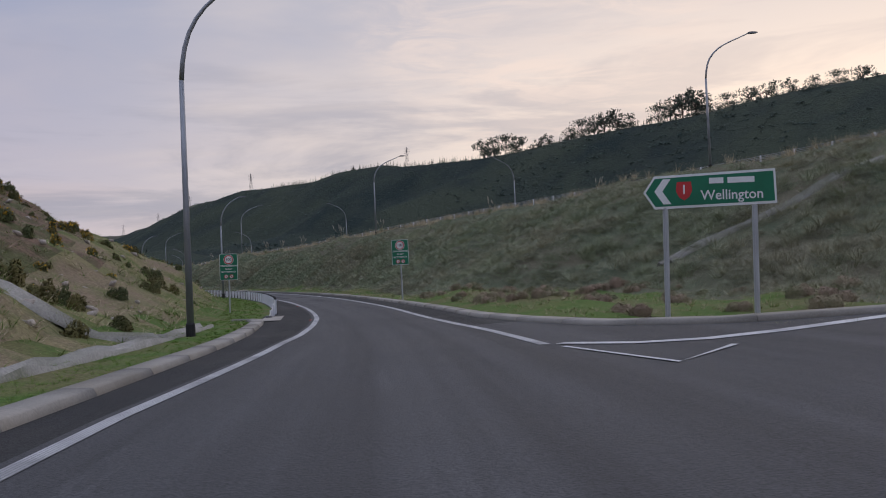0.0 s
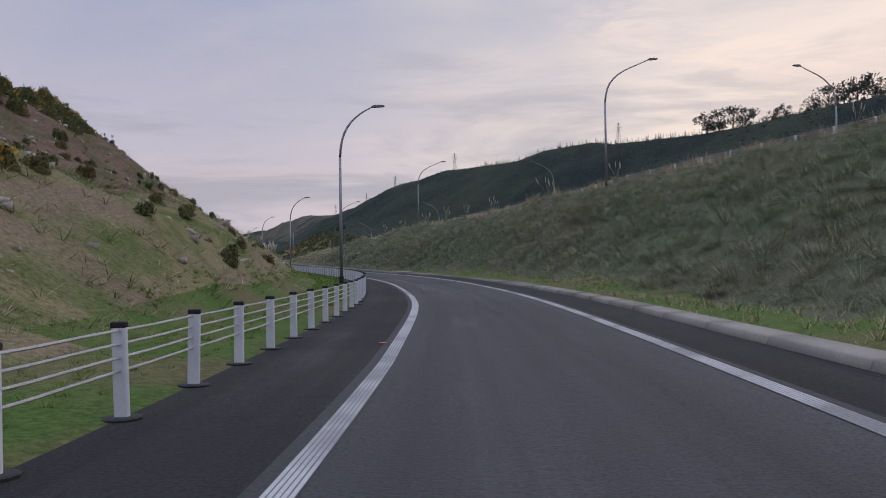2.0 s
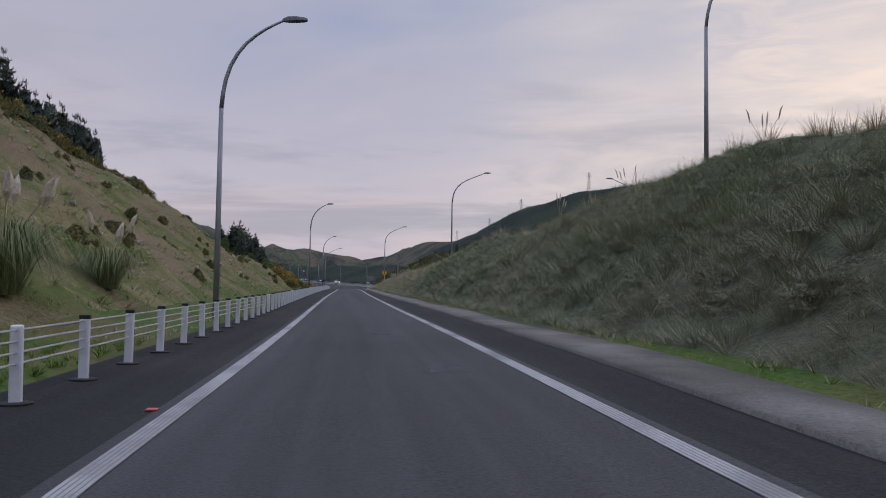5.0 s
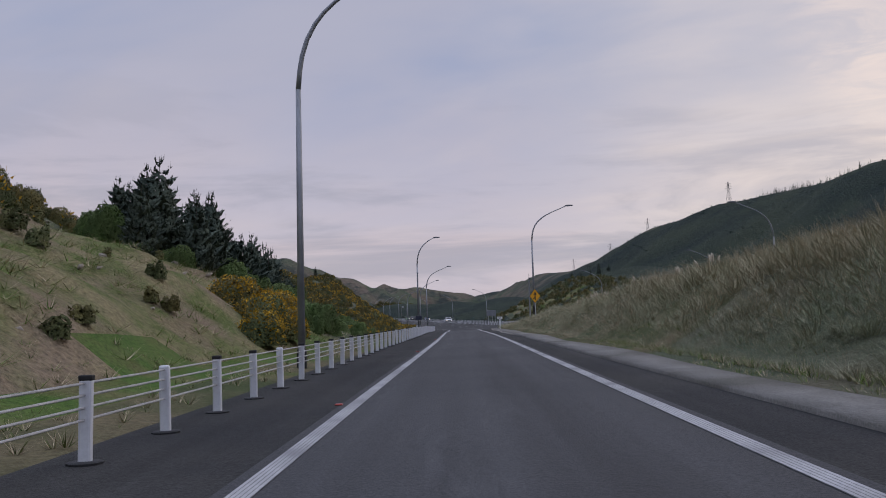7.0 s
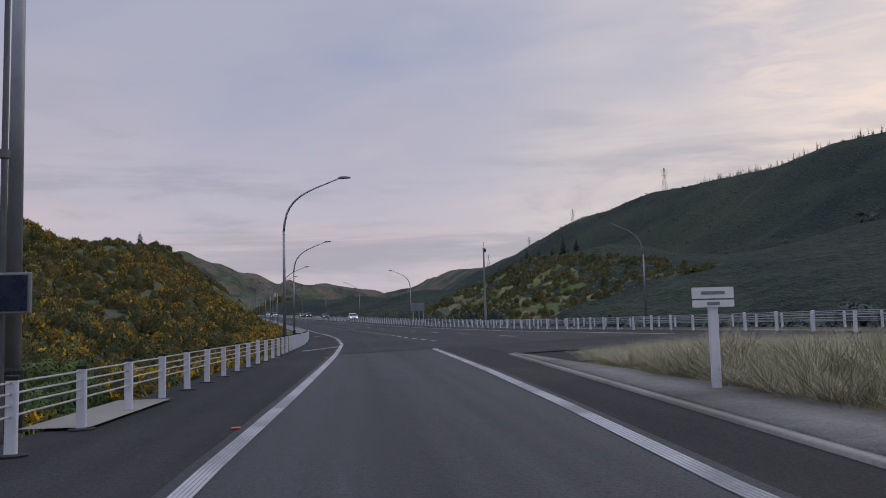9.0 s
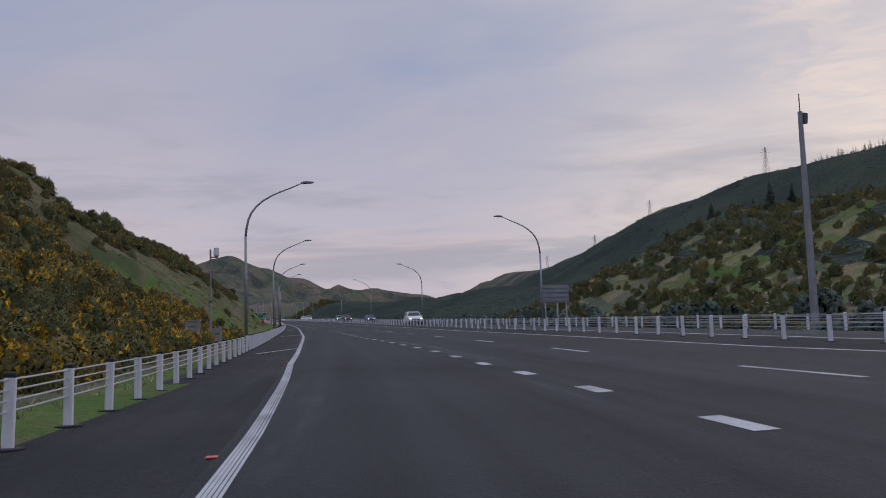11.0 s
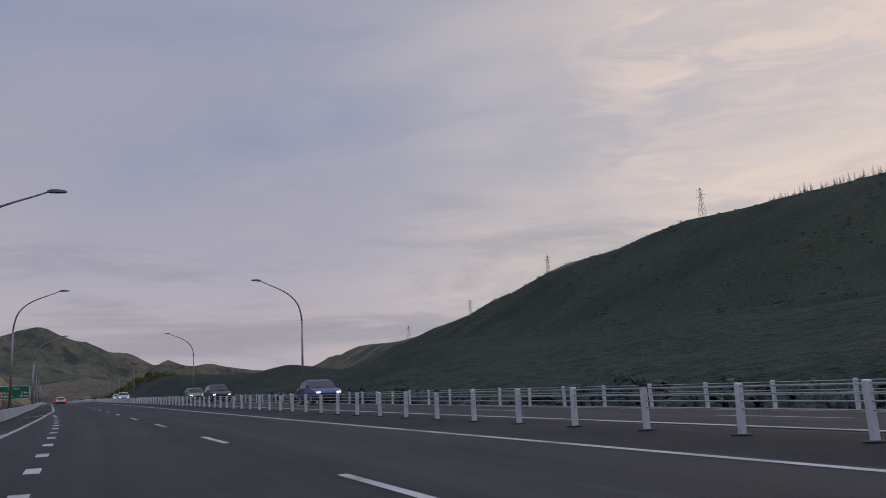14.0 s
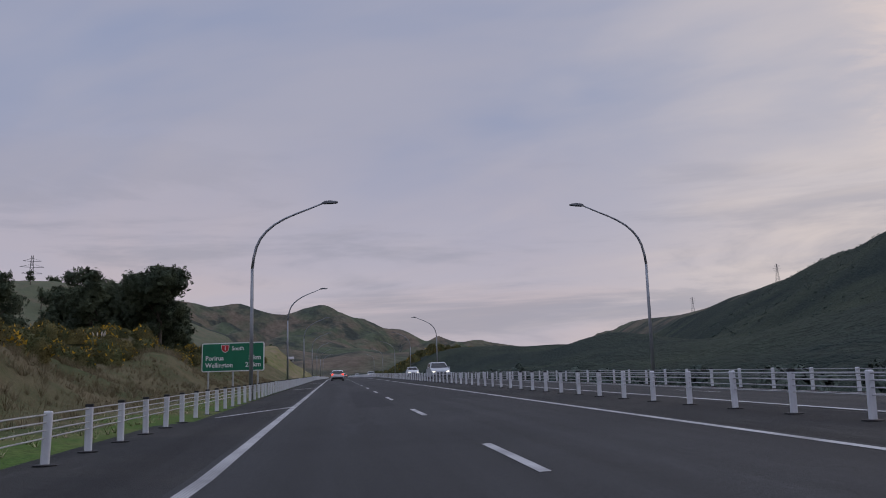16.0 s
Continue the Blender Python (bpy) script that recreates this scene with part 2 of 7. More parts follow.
SHRUB = material("shrub_leaves", (0.205, 0.235, 0.150), (0.265, 0.28, 0.185), 0.22, 12, 0.95, 0.0, vary=0.12, spec=0.05, c3=(0.24, 0.23, 0.16), big=0.5, grain_by=0.22, gaps=34.0, cover=0.57, uneven=0.3)
HEATH = material("shrub_sprays", (0.265, 0.300, 0.192), (0.340, 0.352, 0.232), 0.22, 12, 0.95, 0.0, vary=0.2, spec=0.05, c3=(0.325, 0.31, 0.215), big=0.5, grain_by=0.15)
SHRUBDRY = material("dry_shrub", (0.29, 0.245, 0.17), (0.36, 0.30, 0.215), 0.6, 15, 0.95, 0.0, vary=0.3, spec=0.08)
GORSE = material("gorse_leaves", (0.070, 0.082, 0.036), (0.108, 0.102, 0.045), 0.6, 14, 0.9, 0.0, vary=0.25, spec=0.06, c3=(0.122, 0.100, 0.038), big=0.5, grain_by=0.4, gaps=13.0)
GORSEBLOOM = material("gorse_flowers", (0.60, 0.36, 0.028), (0.45, 0.27, 0.035), 1.5, 20, 0.9, 0.0, vary=0.3, spec=0.1, gaps=16.0, cover=0.40, uneven=0.5)
BLADE = material("grass_blades", (0.090, 0.175, 0.028), (0.135, 0.185, 0.045), 0.7, 20, 0.95, 0.0, vary=0.35, spec=0.06)
STRAW = material("dry_grass_blades", (0.51, 0.425, 0.29), (0.385, 0.325, 0.215), 0.7, 20, 0.95, 0.0, vary=0.3, spec=0.1)
DULLBLADE = material("slope_grass_blades", (0.065, 0.110, 0.028), (0.105, 0.120, 0.045), 0.7, 20, 0.95, 0.0, vary=0.35, spec=0.06)
DRYBLADE = material("brown_grass_blades", (0.215, 0.175, 0.112), (0.165, 0.140, 0.082), 0.7, 20, 0.95, 0.0, vary=0.3, spec=0.06)
PLUME = material("pampas_plumes", (0.58, 0.51, 0.41), (0.48, 0.41, 0.32), 1.5, 20, 0.95, 0.3, vary=0.2, spec=0.1)
TUSSOCK = material("tussock_stems", (0.25, 0.185, 0.135), (0.19, 0.15, 0.10), 1.2, 40, 0.95, 0.0, vary=0.2, spec=0.05, c3=(0.15, 0.155, 0.085), gaps=34.0, cover=0.46, uneven=0.4)
GREENBUSH = material("green_bush_leaves", (0.062, 0.100, 0.030), (0.100, 0.132, 0.050), 0.4, 12, 0.9, 0.0, vary=0.2, spec=0.08, c3=(0.05, 0.075, 0.028), grain_by=0.3, gaps=15.0, uneven=0.6)
NEEDLE = material("pine_needles", (0.052, 0.070, 0.058), (0.085, 0.105, 0.08), 0.5, 10, 0.95, 0.0, vary=0.35, spec=0.06, gaps=6.0, cover=0.45)
LEAF = material("tree_leaves", (0.050, 0.066, 0.044), (0.085, 0.102, 0.062), 0.4, 10, 0.9, 0.0, vary=0.25, spec=0.08, grain_by=0.4, gaps=7.0)
BARK = material("bark", (0.06, 0.05, 0.04), (0.10, 0.085, 0.07), 2, 15, 0.95, 0.6)
STEEL = material("galvanised_steel", (0.22, 0.23, 0.25), (0.28, 0.29, 0.31), 1.5, 30, 0.5, 0.05, metal=0.45, grain_by=0.06)
PALESTEEL = material("pale_steel_post", (0.36, 0.37, 0.38), (0.43, 0.44, 0.45), 1.5, 30, 0.55, 0.05, metal=0.3, grain_by=0.06)
DARKSTEEL = material("dark_grey_steel", (0.10, 0.105, 0.115), (0.14, 0.145, 0.155), 2, 30, 0.5, 0.1, metal=0.5, grain_by=0.06)
BLACK = material("black_rubber", (0.012, 0.012, 0.013), (0.022, 0.022, 0.023), 5, 60, 0.75, 0.2)
CANOPY = material("far_canopy", (0.066, 0.090, 0.080), (0.096, 0.118, 0.097), 0.05, 4, 0.95, 0.0, vary=0.3, spec=0.04, gaps=2.2, cover=0.45)
POSTWHITE = material("white_post_plastic", (0.62, 0.63, 0.67), (0.68, 0.69, 0.72), 1.2, 25, 0.5, 0.05, grain_by=0.05)
CABLE = material("wire_rope", (0.40, 0.40, 0.42), (0.50, 0.50, 0.52), 3, 80, 0.45, 0.3, metal=0.5)
SIGNGREEN = material("sign_green", (0.008, 0.135, 0.068), (0.010, 0.155, 0.08), 1.5, 40, 0.5, 0.0, grain_by=0.06)
SIGNWHITE = material("sign_white", (0.66, 0.67, 0.66), (0.72, 0.73, 0.72), 1.5, 40, 0.5, 0.0, grain_by=0.06)
SIGNRED = material("sign_red", (0.42, 0.028, 0.03), (0.50, 0.035, 0.035), 1.5, 40, 0.5, 0.0, grain_by=0.06)
SIGNORANGE = material("sign_orange_red", (0.70, 0.06, 0.03), (0.78, 0.075, 0.035), 1.5, 40, 0.5, 0.0, grain_by=0.06)
SIGNYELLOW = material("sign_yellow", (0.72, 0.33, 0.012), (0.78, 0.38, 0.015), 1.5, 40, 0.5, 0.0, grain_by=0.06)
SIGNBLACK = material("sign_black", (0.012, 0.012, 0.013), (0.018, 0.018, 0.02), 1.5, 40, 0.5, 0.0, grain_by=0.06)
SIGNBACK = material("sign_back", (0.20, 0.22, 0.26), (0.26, 0.28, 0.32), 1.0, 20, 0.5, 0.1, metal=0.5, grain_by=0.06)
CABINET = material("cabinet_paint", (0.22, 0.22, 0.20), (0.26, 0.26, 0.235), 1.5, 20, 0.6, 0.1, grain_by=0.06)
ROOFING = material("roofing", (0.25, 0.24, 0.24), (0.32, 0.31, 0.31), 0.3, 3, 0.8, 0.1)
RUBBLE = material("pale_rock", (0.30, 0.26, 0.22), (0.40, 0.35, 0.30), 2, 18, 0.95, 0.6)
STUDRED = material("reflector_red", (0.45, 0.06, 0.05), (0.5, 0.08, 0.06), 3, 40, 0.4, 0.0)
HAZARDLIGHT = glowing("headlight_glow", (1.0, 0.88, 0.70), 3.5)
TAILGLOW = glowing("tail_light_glow", (1.0, 0.06, 0.03), 2.2)
GLASS = material("tinted_glass", (0.014, 0.015, 0.017), (0.020, 0.021, 0.023), 0.5, 20, 0.2, 0.0, spec=0.3, grain_by=0.06)
TYRE = BLACK
RIM = material("alloy_rim", (0.32, 0.33, 0.34), (0.38, 0.39, 0.40), 3, 50, 0.4, 0.0, metal=0.7, grain_by=0.06)
SOLAR = material("solar_panel", (0.02, 0.025, 0.05), (0.03, 0.035, 0.06), 4, 30, 0.3, 0.0)


def car_paint(name, c):
    return material(name, c, tuple(min(1, v * 1.12) for v in c), 1.2, 40, 0.35, 0.0, spec=0.4, grain_by=0.03)


# ---- mesh helpers ----


def mesh_of(name, verts, faces, mats, slots=None, smooth=False):
    """A mesh from arrays: verts (n,3); faces a list of arrays (m,3) or (m,4)."""
    me = bpy.data.meshes.new(name)
    verts = np.asarray(verts, dtype=np.float32)
    blocks = [np.asarray(f, dtype=np.int32) for f in (faces if isinstance(faces, list) else [faces])]
    blocks = [b for b in blocks if len(b)]
    loops = np.concatenate([b.ravel() for b in blocks])
    sizes = np.concatenate([np.full(len(b), b.shape[1], dtype=np.int32) for b in blocks])
    me.vertices.add(len(verts)), me.loops.add(len(loops)), me.polygons.add(len(sizes))
    me.vertices.foreach_set("co", verts.ravel())
    me.loops.foreach_set("vertex_index", loops)
    me.polygons.foreach_set("loop_start", np.concatenate([[0], np.cumsum(sizes)[:-1]]).astype(np.int32))
    for m in (mats if isinstance(mats, (list, tuple)) else [mats]):
        me.materials.append(m)
    if slots is not None:
        me.polygons.foreach_set("material_index", np.asarray(slots, dtype=np.int32))
    if smooth:
        me.polygons.foreach_set("use_smooth", np.ones(len(sizes), dtype=bool))
    me.update(calc_edges=True)
    return me


def thing(name, m=None, label="", category="", group="", kind=""):
    e = new(name)
    e.empty_display_size = 0.2
    if m is not None:
        e.matrix_world = m
    return tagged(e, label, category, group, kind)


def part(name, bm, mat, parent, label="", m=None, smooth=False):
    """One mesh object under a thing or a part."""
    if isinstance(bm, bpy.types.Mesh):
        me = bm
        if mat is not None and not me.materials:
            me.materials.append(mat)
    else:
        me = bpy.data.meshes.new(name)
        bm.to_mesh(me), bm.free()
        me.materials.append(mat)
        if smooth:
            me.polygons.foreach_set("use_smooth", np.ones(len(me.polygons), dtype=bool))
    ob = new(name, me)
    ob.parent = parent
    if m is not None:
        ob.matrix_basis = m
    if label:
        ob["label"] = label
    return ob


def box(x0, y0, z0, x1, y1, z1, bevel=0.0):
    bm = bmesh.new()
    bmesh.ops.create_cube(bm, size=1.0, matrix=Matrix.LocRotScale(((x0 + x1) / 2, (y0 + y1) / 2, (z0 + z1) / 2), None, (x1 - x0, y1 - y0, z1 - z0)))
    if bevel:
        bmesh.ops.bevel(bm, geom=list(bm.edges), offset=bevel, segments=2, affect="EDGES", profile=0.5)
    return bm


def tube(points, radii, sides=10, cap=True):
    """A tube along points with a radius at each."""
    bm = bmesh.new()
    pts = [Vector(p) for p in points]
    rings = []
    ref = Vector((0, 1, 0))
    for i, p in enumerate(pts):
        d = (pts[min(i + 1, len(pts) - 1)] - pts[max(i - 1, 0)]).normalized()
        a = d.cross(ref)
        if a.length < 0.05:
            a = d.cross(Vector((1, 0, 0)))
        a.normalize()
        b = d.cross(a).normalized()
        r = radii[i] if isinstance(radii, (list, tuple)) else radii
        rings.append([bm.verts.new(p + a * (r * math.cos(2 * math.pi * k / sides)) + b * (r * math.sin(2 * math.pi * k / sides))) for k in range(sides)])
    for q, w in zip(rings, rings[1:]):
        for k in range(sides):
            bm.faces.new((q[k], q[(k + 1) % sides], w[(k + 1) % sides], w[k]))
    if cap:
        bm.faces.new(rings[0][::-1]), bm.faces.new(rings[-1])
    bmesh.ops.recalc_face_normals(bm, faces=bm.faces)
    return bm


def plate(outline, y0, y1, bevel=0.0):
    """A flat board: outline in x, z, from depth y0 to y1."""
    bm = bmesh.new()
    a = [bm.verts.new((x, y0, z)) for x, z in outline]
    b = [bm.verts.new((x, y1, z)) for x, z in outline]
    n = len(outline)
    bm.faces.new(a), bm.faces.new(b[::-1])
    for i in range(n):
        bm.faces.new((a[i], b[i], b[(i + 1) % n], a[(i + 1) % n]))
    bmesh.ops.recalc_face_normals(bm, faces=bm.faces)
    return bm


def rounded(w, h, r, cx=0.0, cz=0.0, n=5):
    out = []
    for sx, sz, a0 in ((1, 1, 0), (-1, 1, 90), (-1, -1, 180), (1, -1, 270)):
        for k in range(n + 1):
            a = radians(a0 + 90 * k / n)
            out.append((cx + sx * (w / 2 - r) + r * math.cos(a), cz + sz * (h / 2 - r) + r * math.sin(a)))
    return out


def disc(r, cx=0.0, cz=0.0, n=28):
    return [(cx + r * math.cos(2 * math.pi * k / n), cz + r * math.sin(2 * math.pi * k / n)) for k in range(n)]


def lettering(text, size, mat, parent, x, z, y, bold=0.0, align_x="CENTER", name="lettering"):
    cu = bpy.data.curves.new("text", "FONT")
    cu.body, cu.size, cu.align_x, cu.align_y, cu.extrude, cu.offset = text, size, align_x, "CENTER", 0.002, bold
    cu.resolution_u = 3
    tmp = bpy.data.objects.new("text", cu)
    me = bpy.data.meshes.new_from_object(tmp)
    bpy.data.objects.remove(tmp), bpy.data.curves.remove(cu)
    me.materials.clear(), me.materials.append(mat)
    return part(name, me, None, parent, m=pose(x, y, z, 90, 0, 0))


# ---- the line of the road ----
# Way points of the drive (x, y, z of the ground), then the motorway beyond; s runs along them, l to the left.
LINE = [(6.0, -55.0, 1.0), (1.8, -20.0, 0.35), (0, 0, 0), (-0.72, 7.99, -0.15), (-1.54, 16.46, -0.3), (-2.93, 25.97, -0.43), (-4.85, 36.43, -0.53),
        (-7.45, 47.47, -0.59), (-10.61, 59.42, -0.63), (-14.68, 71.59, -0.63), (-19.5, 84.08, -0.62), (-25.34, 96.69, -0.58), (-32.09, 109.62, -0.53),
        (-48.27, 138.71, -0.33), (-75.65, 187.4, 0.16), (-93.96, 220.39, 0.48), (-103.54, 237.0, 0.59), (-132.82, 286.0, 0.67), (-153.63, 317.99, 0.89),
        (-176.17, 349.49, 1.45), (-199.55, 380.92, 2.15), (-223.9, 411.7, 2.93), (-248.63, 440.82, 3.74), (-261.12, 454.9, 4.15), (-294.3, 492.3, 5.2),
        (-360.6, 567.1, 7.2), (-559.6, 791.6, 12.0), (-800.0, 1080.0, 16.0), (-1250.0, 1900.0, 30.0), (-1700.0, 2800.0, 45.0)]
LN = np.array(LINE)
LS = np.concatenate([[0], np.cumsum(np.linalg.norm(np.diff(LN[:, :2], axis=0), axis=1))])
LS -= LS[2]


def natural(x, y):
    n, h = len(x), np.diff(x)
    A, b = np.zeros((n, n)), np.zeros(n)
    A[0, 0] = A[-1, -1] = 1
    for i in range(1, n - 1):
        A[i, i - 1], A[i, i], A[i, i + 1] = h[i - 1], 2 * (h[i - 1] + h[i]), h[i]
        b[i] = 6 * ((y[i + 1] - y[i]) / h[i] - (y[i] - y[i - 1]) / h[i - 1])
    M = np.linalg.solve(A, b)

    def f(q):
        q = np.asarray(q, dtype=float)
        i = np.clip(np.searchsorted(x, q) - 1, 0, n - 2)
        a, c, k = x[i + 1] - q, q - x[i], h[i]
        return M[i] * a ** 3 / (6 * k) + M[i + 1] * c ** 3 / (6 * k) + (y[i] / k - M[i] * k / 6) * a + (y[i + 1] / k - M[i + 1] * k / 6) * c
    return f


FX, FY = natural(LS, LN[:, 0]), natural(LS, LN[:, 1])
WIDE = Vector((-0.80, -0.60))       # the common sideways direction far from the road


def plan(s, l):
    """World x, y at station s and l metres to the left of the drive; vectorised."""
    s, l = np.broadcast_arrays(np.asarray(s, float), np.asarray(l, float))
    tx, ty = FX(s + 0.5) - FX(s - 0.5), FY(s + 0.5) - FY(s - 0.5)
    n = np.hypot(tx, ty)
    nx, ny = -ty / n, tx / n
    near = np.clip(l, -60, 60)
    far = l - near
    return FX(s) + nx * near + WIDE.x * far, FY(s) + ny * near + WIDE.y * far


def level(s):
    return np.interp(s, LS, LN[:, 2])


def heading(s):
    """Degrees to the left of +y."""
    return math.degrees(math.atan2(-(FX(s + 1) - FX(s - 1)), FY(s + 1) - FY(s - 1)))


def key(table):
    t = np.array(table, float)
    return lambda s: np.interp(s, t[:, 0], t[:, 1])


# sideways places of the lines, metres to the left of the drive
EDGE_L = key([(-55, 2.8), (0, 2.5), (8, 2.42), (13, 2.14), (18, 1.87), (21, 1.57), (26, 1.26), (31, 1.06), (40, 0.93), (46, 0.83), (60, 0.84), (70, 0.89), (78, 0.92), (91, 1.05), (105, 1.2), (120, 1.48),
              (150, 1.55), (210, 1.4), (240, 1.4), (250, 1.34), (258, 1.25), (268, 1.13), (275, 0.94), (291, 0.55), (307, 0.3), (325, 0.45), (346, 1.1), (362, 1.78), (382, 2.1),
              (402, 2.28), (422, 2.68), (440, 2.88), (470, 2.8), (500, 2.4), (520, 1.95), (540, 1.36), (570, 1.3), (5000, 1.3)])
EDGE_R = key([(-55, -3.0), (13, -2.74), (17.5, -2.62), (21, -2.42), (25, -2.32), (30, -2.31), (35, -2.4), (42, -2.5), (48, -2.57), (66, -2.63), (78, -2.68), (92, -2.6), (105, -2.36), (113, -2.24),
              (120, -2.13), (130, -2.15), (150, -2.16), (209, -2.2), (230, -2.16), (247, -2.12), (254, -2.22), (266, -2.25), (271, -2.5), (278, -2.75), (292, -3.1)])
BARRIER_L = key([(34, 2.72), (42, 2.53), (64, 2.52), (77, 2.54), (90, 2.78), (110, 2.88), (123, 2.97), (170, 3.05), (210, 3.18), (220, 3.28), (231, 3.25), (249, 3.12), (260, 3.1),
                 (269, 3.08), (278, 2.96), (291, 2.6), (308, 2.4), (325, 2.6), (346, 3.35), (362, 3.95), (371, 4.12), (384, 4.35), (398, 4.62), (412, 4.8), (430, 4.88), (458, 4.8),
                 (490, 4.2), (525, 3.78), (545, 3.7), (570, 3.5), (5000, 3.5)])
EDGE_E = key([(225, -18.0), (259, -14.8), (280, -13.2), (300, -12.0), (330, -10.6), (362, -9.6), (394, -8.6), (413, -8.0), (430, -7.4), (442, -6.85), (461, -6.2), (480, -5.75), (501, -5.42), (521, -5.48), (541, -5.55), (5000, -5.55)])
POLES_M = key([(-60, -58), (0, -40.5), (49, -27.3), (70, -21.3), (93, -16), (145, -13.7), (195, -10.2), (259, -6.84), (300, -5.0)])     # lamp line beside the motorway before the merge
TOP_M = key([(-60, 8.2), (0, 7.8), (38, 7.5), (55, 7.25), (70, 6.95), (85, 6.6), (95, 6.15), (117, 5.6), (140, 5.25), (155, 4.8), (170, 4.15), (188, 3.3), (200, 2.75), (230, 1.55), (245, 1.1), (259, 0.8), (270, 0.35), (280, 0.08), (305, 0.0)])          # its height over the ramp


KERB_L = key([(-55, 3.6), (0, 3.4), (14.8, 3.17), (22.7, 2.9), (29.5, 2.92), (31, 3.0), (34, 3.2)])


def at(s, l, h=0.0):
    x, y = plan(s, l)
    return Vector((float(x), float(y), float(level(s)) + h))

# ---- land ----
MEDIAN = lambda s: EDGE_E(s) - 1.85
FAR_RAIL = lambda s: EDGE_E(s) - 9.1
NB = (-2.9, -5.75, -8.55)           # northbound lines, from the right edge line
LEFT_CREST = np.array([(-60, 30, 9), (-20, 26, 8), (40, 24, 10), (80, 26, 12.3), (130, 28, 14.5), (180, 27, 15), (215, 25, 10), (250, 26, 6), (290, 30, 7), (335, 30, 8.6), (365, 27, 10.5),
                       (400, 24, 12), (430, 21.5, 11.3), (470, 19, 9.8), (500, 17, 7.6), (530, 16, 5.2), (560, 15, 3.4), (590, 15, 2.8), (620, 15, 2.4), (700, 16, 3.5), (800, 18, 9), (900, 20, 6), (1500, 40, 3), (5000, 40, 3)])
WEST_RIDGE = [(-1250, 700, 120), (-1500, 1280, 178), (-1668, 1563, 201), (-1660, 1640, 190), (-1640, 1662, 195), (-1627, 1683, 199), (-1600, 1717, 187), (-1577, 1748, 181), (-1553, 1780, 181),
              (-1535, 1804, 192), (-1515, 1830, 197), (-1497, 1858, 187), (-1470, 1936, 164), (-1443, 2012, 145), (-1400, 2105, 131), (-1335, 2202, 121), (-1250, 2262, 103), (-1100, 2300, 100)]
EAST_RIDGE = [(-1100, 2300, 100), (-985, 2133, 116), (-860, 1950, 109), (-775, 1815, 112), (-620, 1565, 95), (-535, 1420, 89), (-485, 1335, 90), (-420, 1213, 86), (-365, 1110, 84), (-336, 1051, 87),
              (-315, 1010, 85), (-270, 945, 91), (-226, 889, 90), (-196, 851, 94), (-165, 818, 91), (-130, 783, 90), (-105, 757, 89), (-75, 725, 93), (-45, 695, 92), (-30, 681, 88),
              (30, 620, 84), (61, 589, 84), (108, 542, 87), (163, 487, 88), (200, 450, 91), (222, 428, 90), (400, 250, 100), (560, -100, 90)]
KNOLLS = [(-560, 640, 36, 130), (-1000, 1150, 42, 190), (-760, 1060, 26, 120), (-1120, 1420, 58, 170), (-1330, 1560, 95, 170), (-700, 1300, 24, 150), (-1900, 1200, 160, 300), (-463, 541, 17, 75), (-520, 640, 15, 90)]


def wave(x, y, size, seed):
    """Smooth value noise from a few sines, about -1 to 1."""
    r = np.random.RandomState(seed)
    v = 0
    for k in range(6):
        a, p = r.uniform(0, 2 * np.pi, 2)
        f = (0.6 + 0.25 * k) * 2 * np.pi / size
        v = v + np.sin(f * (x * np.cos(a) + y * np.sin(a)) + p + 1.3 * np.sin(0.5 * f * (y * np.cos(a) - x * np.sin(a)) + 2 * p))
    return v / 3.2


def far_land(x, y):
    z = np.full(np.shape(x), -40.0)
    near_ridge = np.full(np.shape(x), 1e4)                    # distance from the skyline, which keeps its own line
    for (ax, ay, ah), (bx, by, bh) in [*zip(WEST_RIDGE, WEST_RIDGE[1:]), *zip(EAST_RIDGE, EAST_RIDGE[1:])]:
        dx, dy = bx - ax, by - ay
        t = np.clip(((x - ax) * dx + (y - ay) * dy) / (dx * dx + dy * dy), 0, 1)
        d = np.hypot(x - ax - t * dx, y - ay - t * dy)
        near_ridge = np.minimum(near_ridge, d)
        h = ah + t * (bh - ah)
        fall = np.where(d < 30, d * d / 60 * 0.62, np.where(d < 110, (d - 15) * 0.62, 95 * 0.62 + (d - 110) * 0.26))
        z = np.maximum(z, h - fall + 3.0 * wave(x, y, 160, 5) * np.clip(d / 150, 0.03, 1))
    free = np.clip(near_ridge / 110, 0, 1)
    z = z + (16.0 * wave(x, y, 300, 14) + 9.0 * wave(x, y, 110, 15)) * np.clip((z - 12) / 50, 0, 1) * np.clip((185 - z) / 60, 0, 1) * np.clip((-900 - x) / 200, 0, 1) * free
    gully = np.abs(wave(x, y, 420, 31)) * 34 + np.abs(wave(x, y, 170, 32)) * 15
    z = z - gully * np.clip((z - 14) / 50, 0, 1) * free * np.clip((-760 - x) / 200, 0, 1) * np.clip((y - 600) / 200, 0, 1)
    spur = np.minimum(9.0 * wave(x, y, 330, 9) + 5.0 * wave(x, y, 120, 12), 1.0) * 1.3
    z = z + spur * np.clip((z - 8) / 60, 0, 1) * np.clip((120 - z) / 60, 0.35, 1) * free
    for kx, ky, kh, kr in KNOLLS:
        d = np.hypot(x - kx, y - ky)
        z = np.maximum(z, 14 + kh * np.exp(-(d / kr) ** 2) + 2.0 * wave(x, y, 90, 3))
    return z


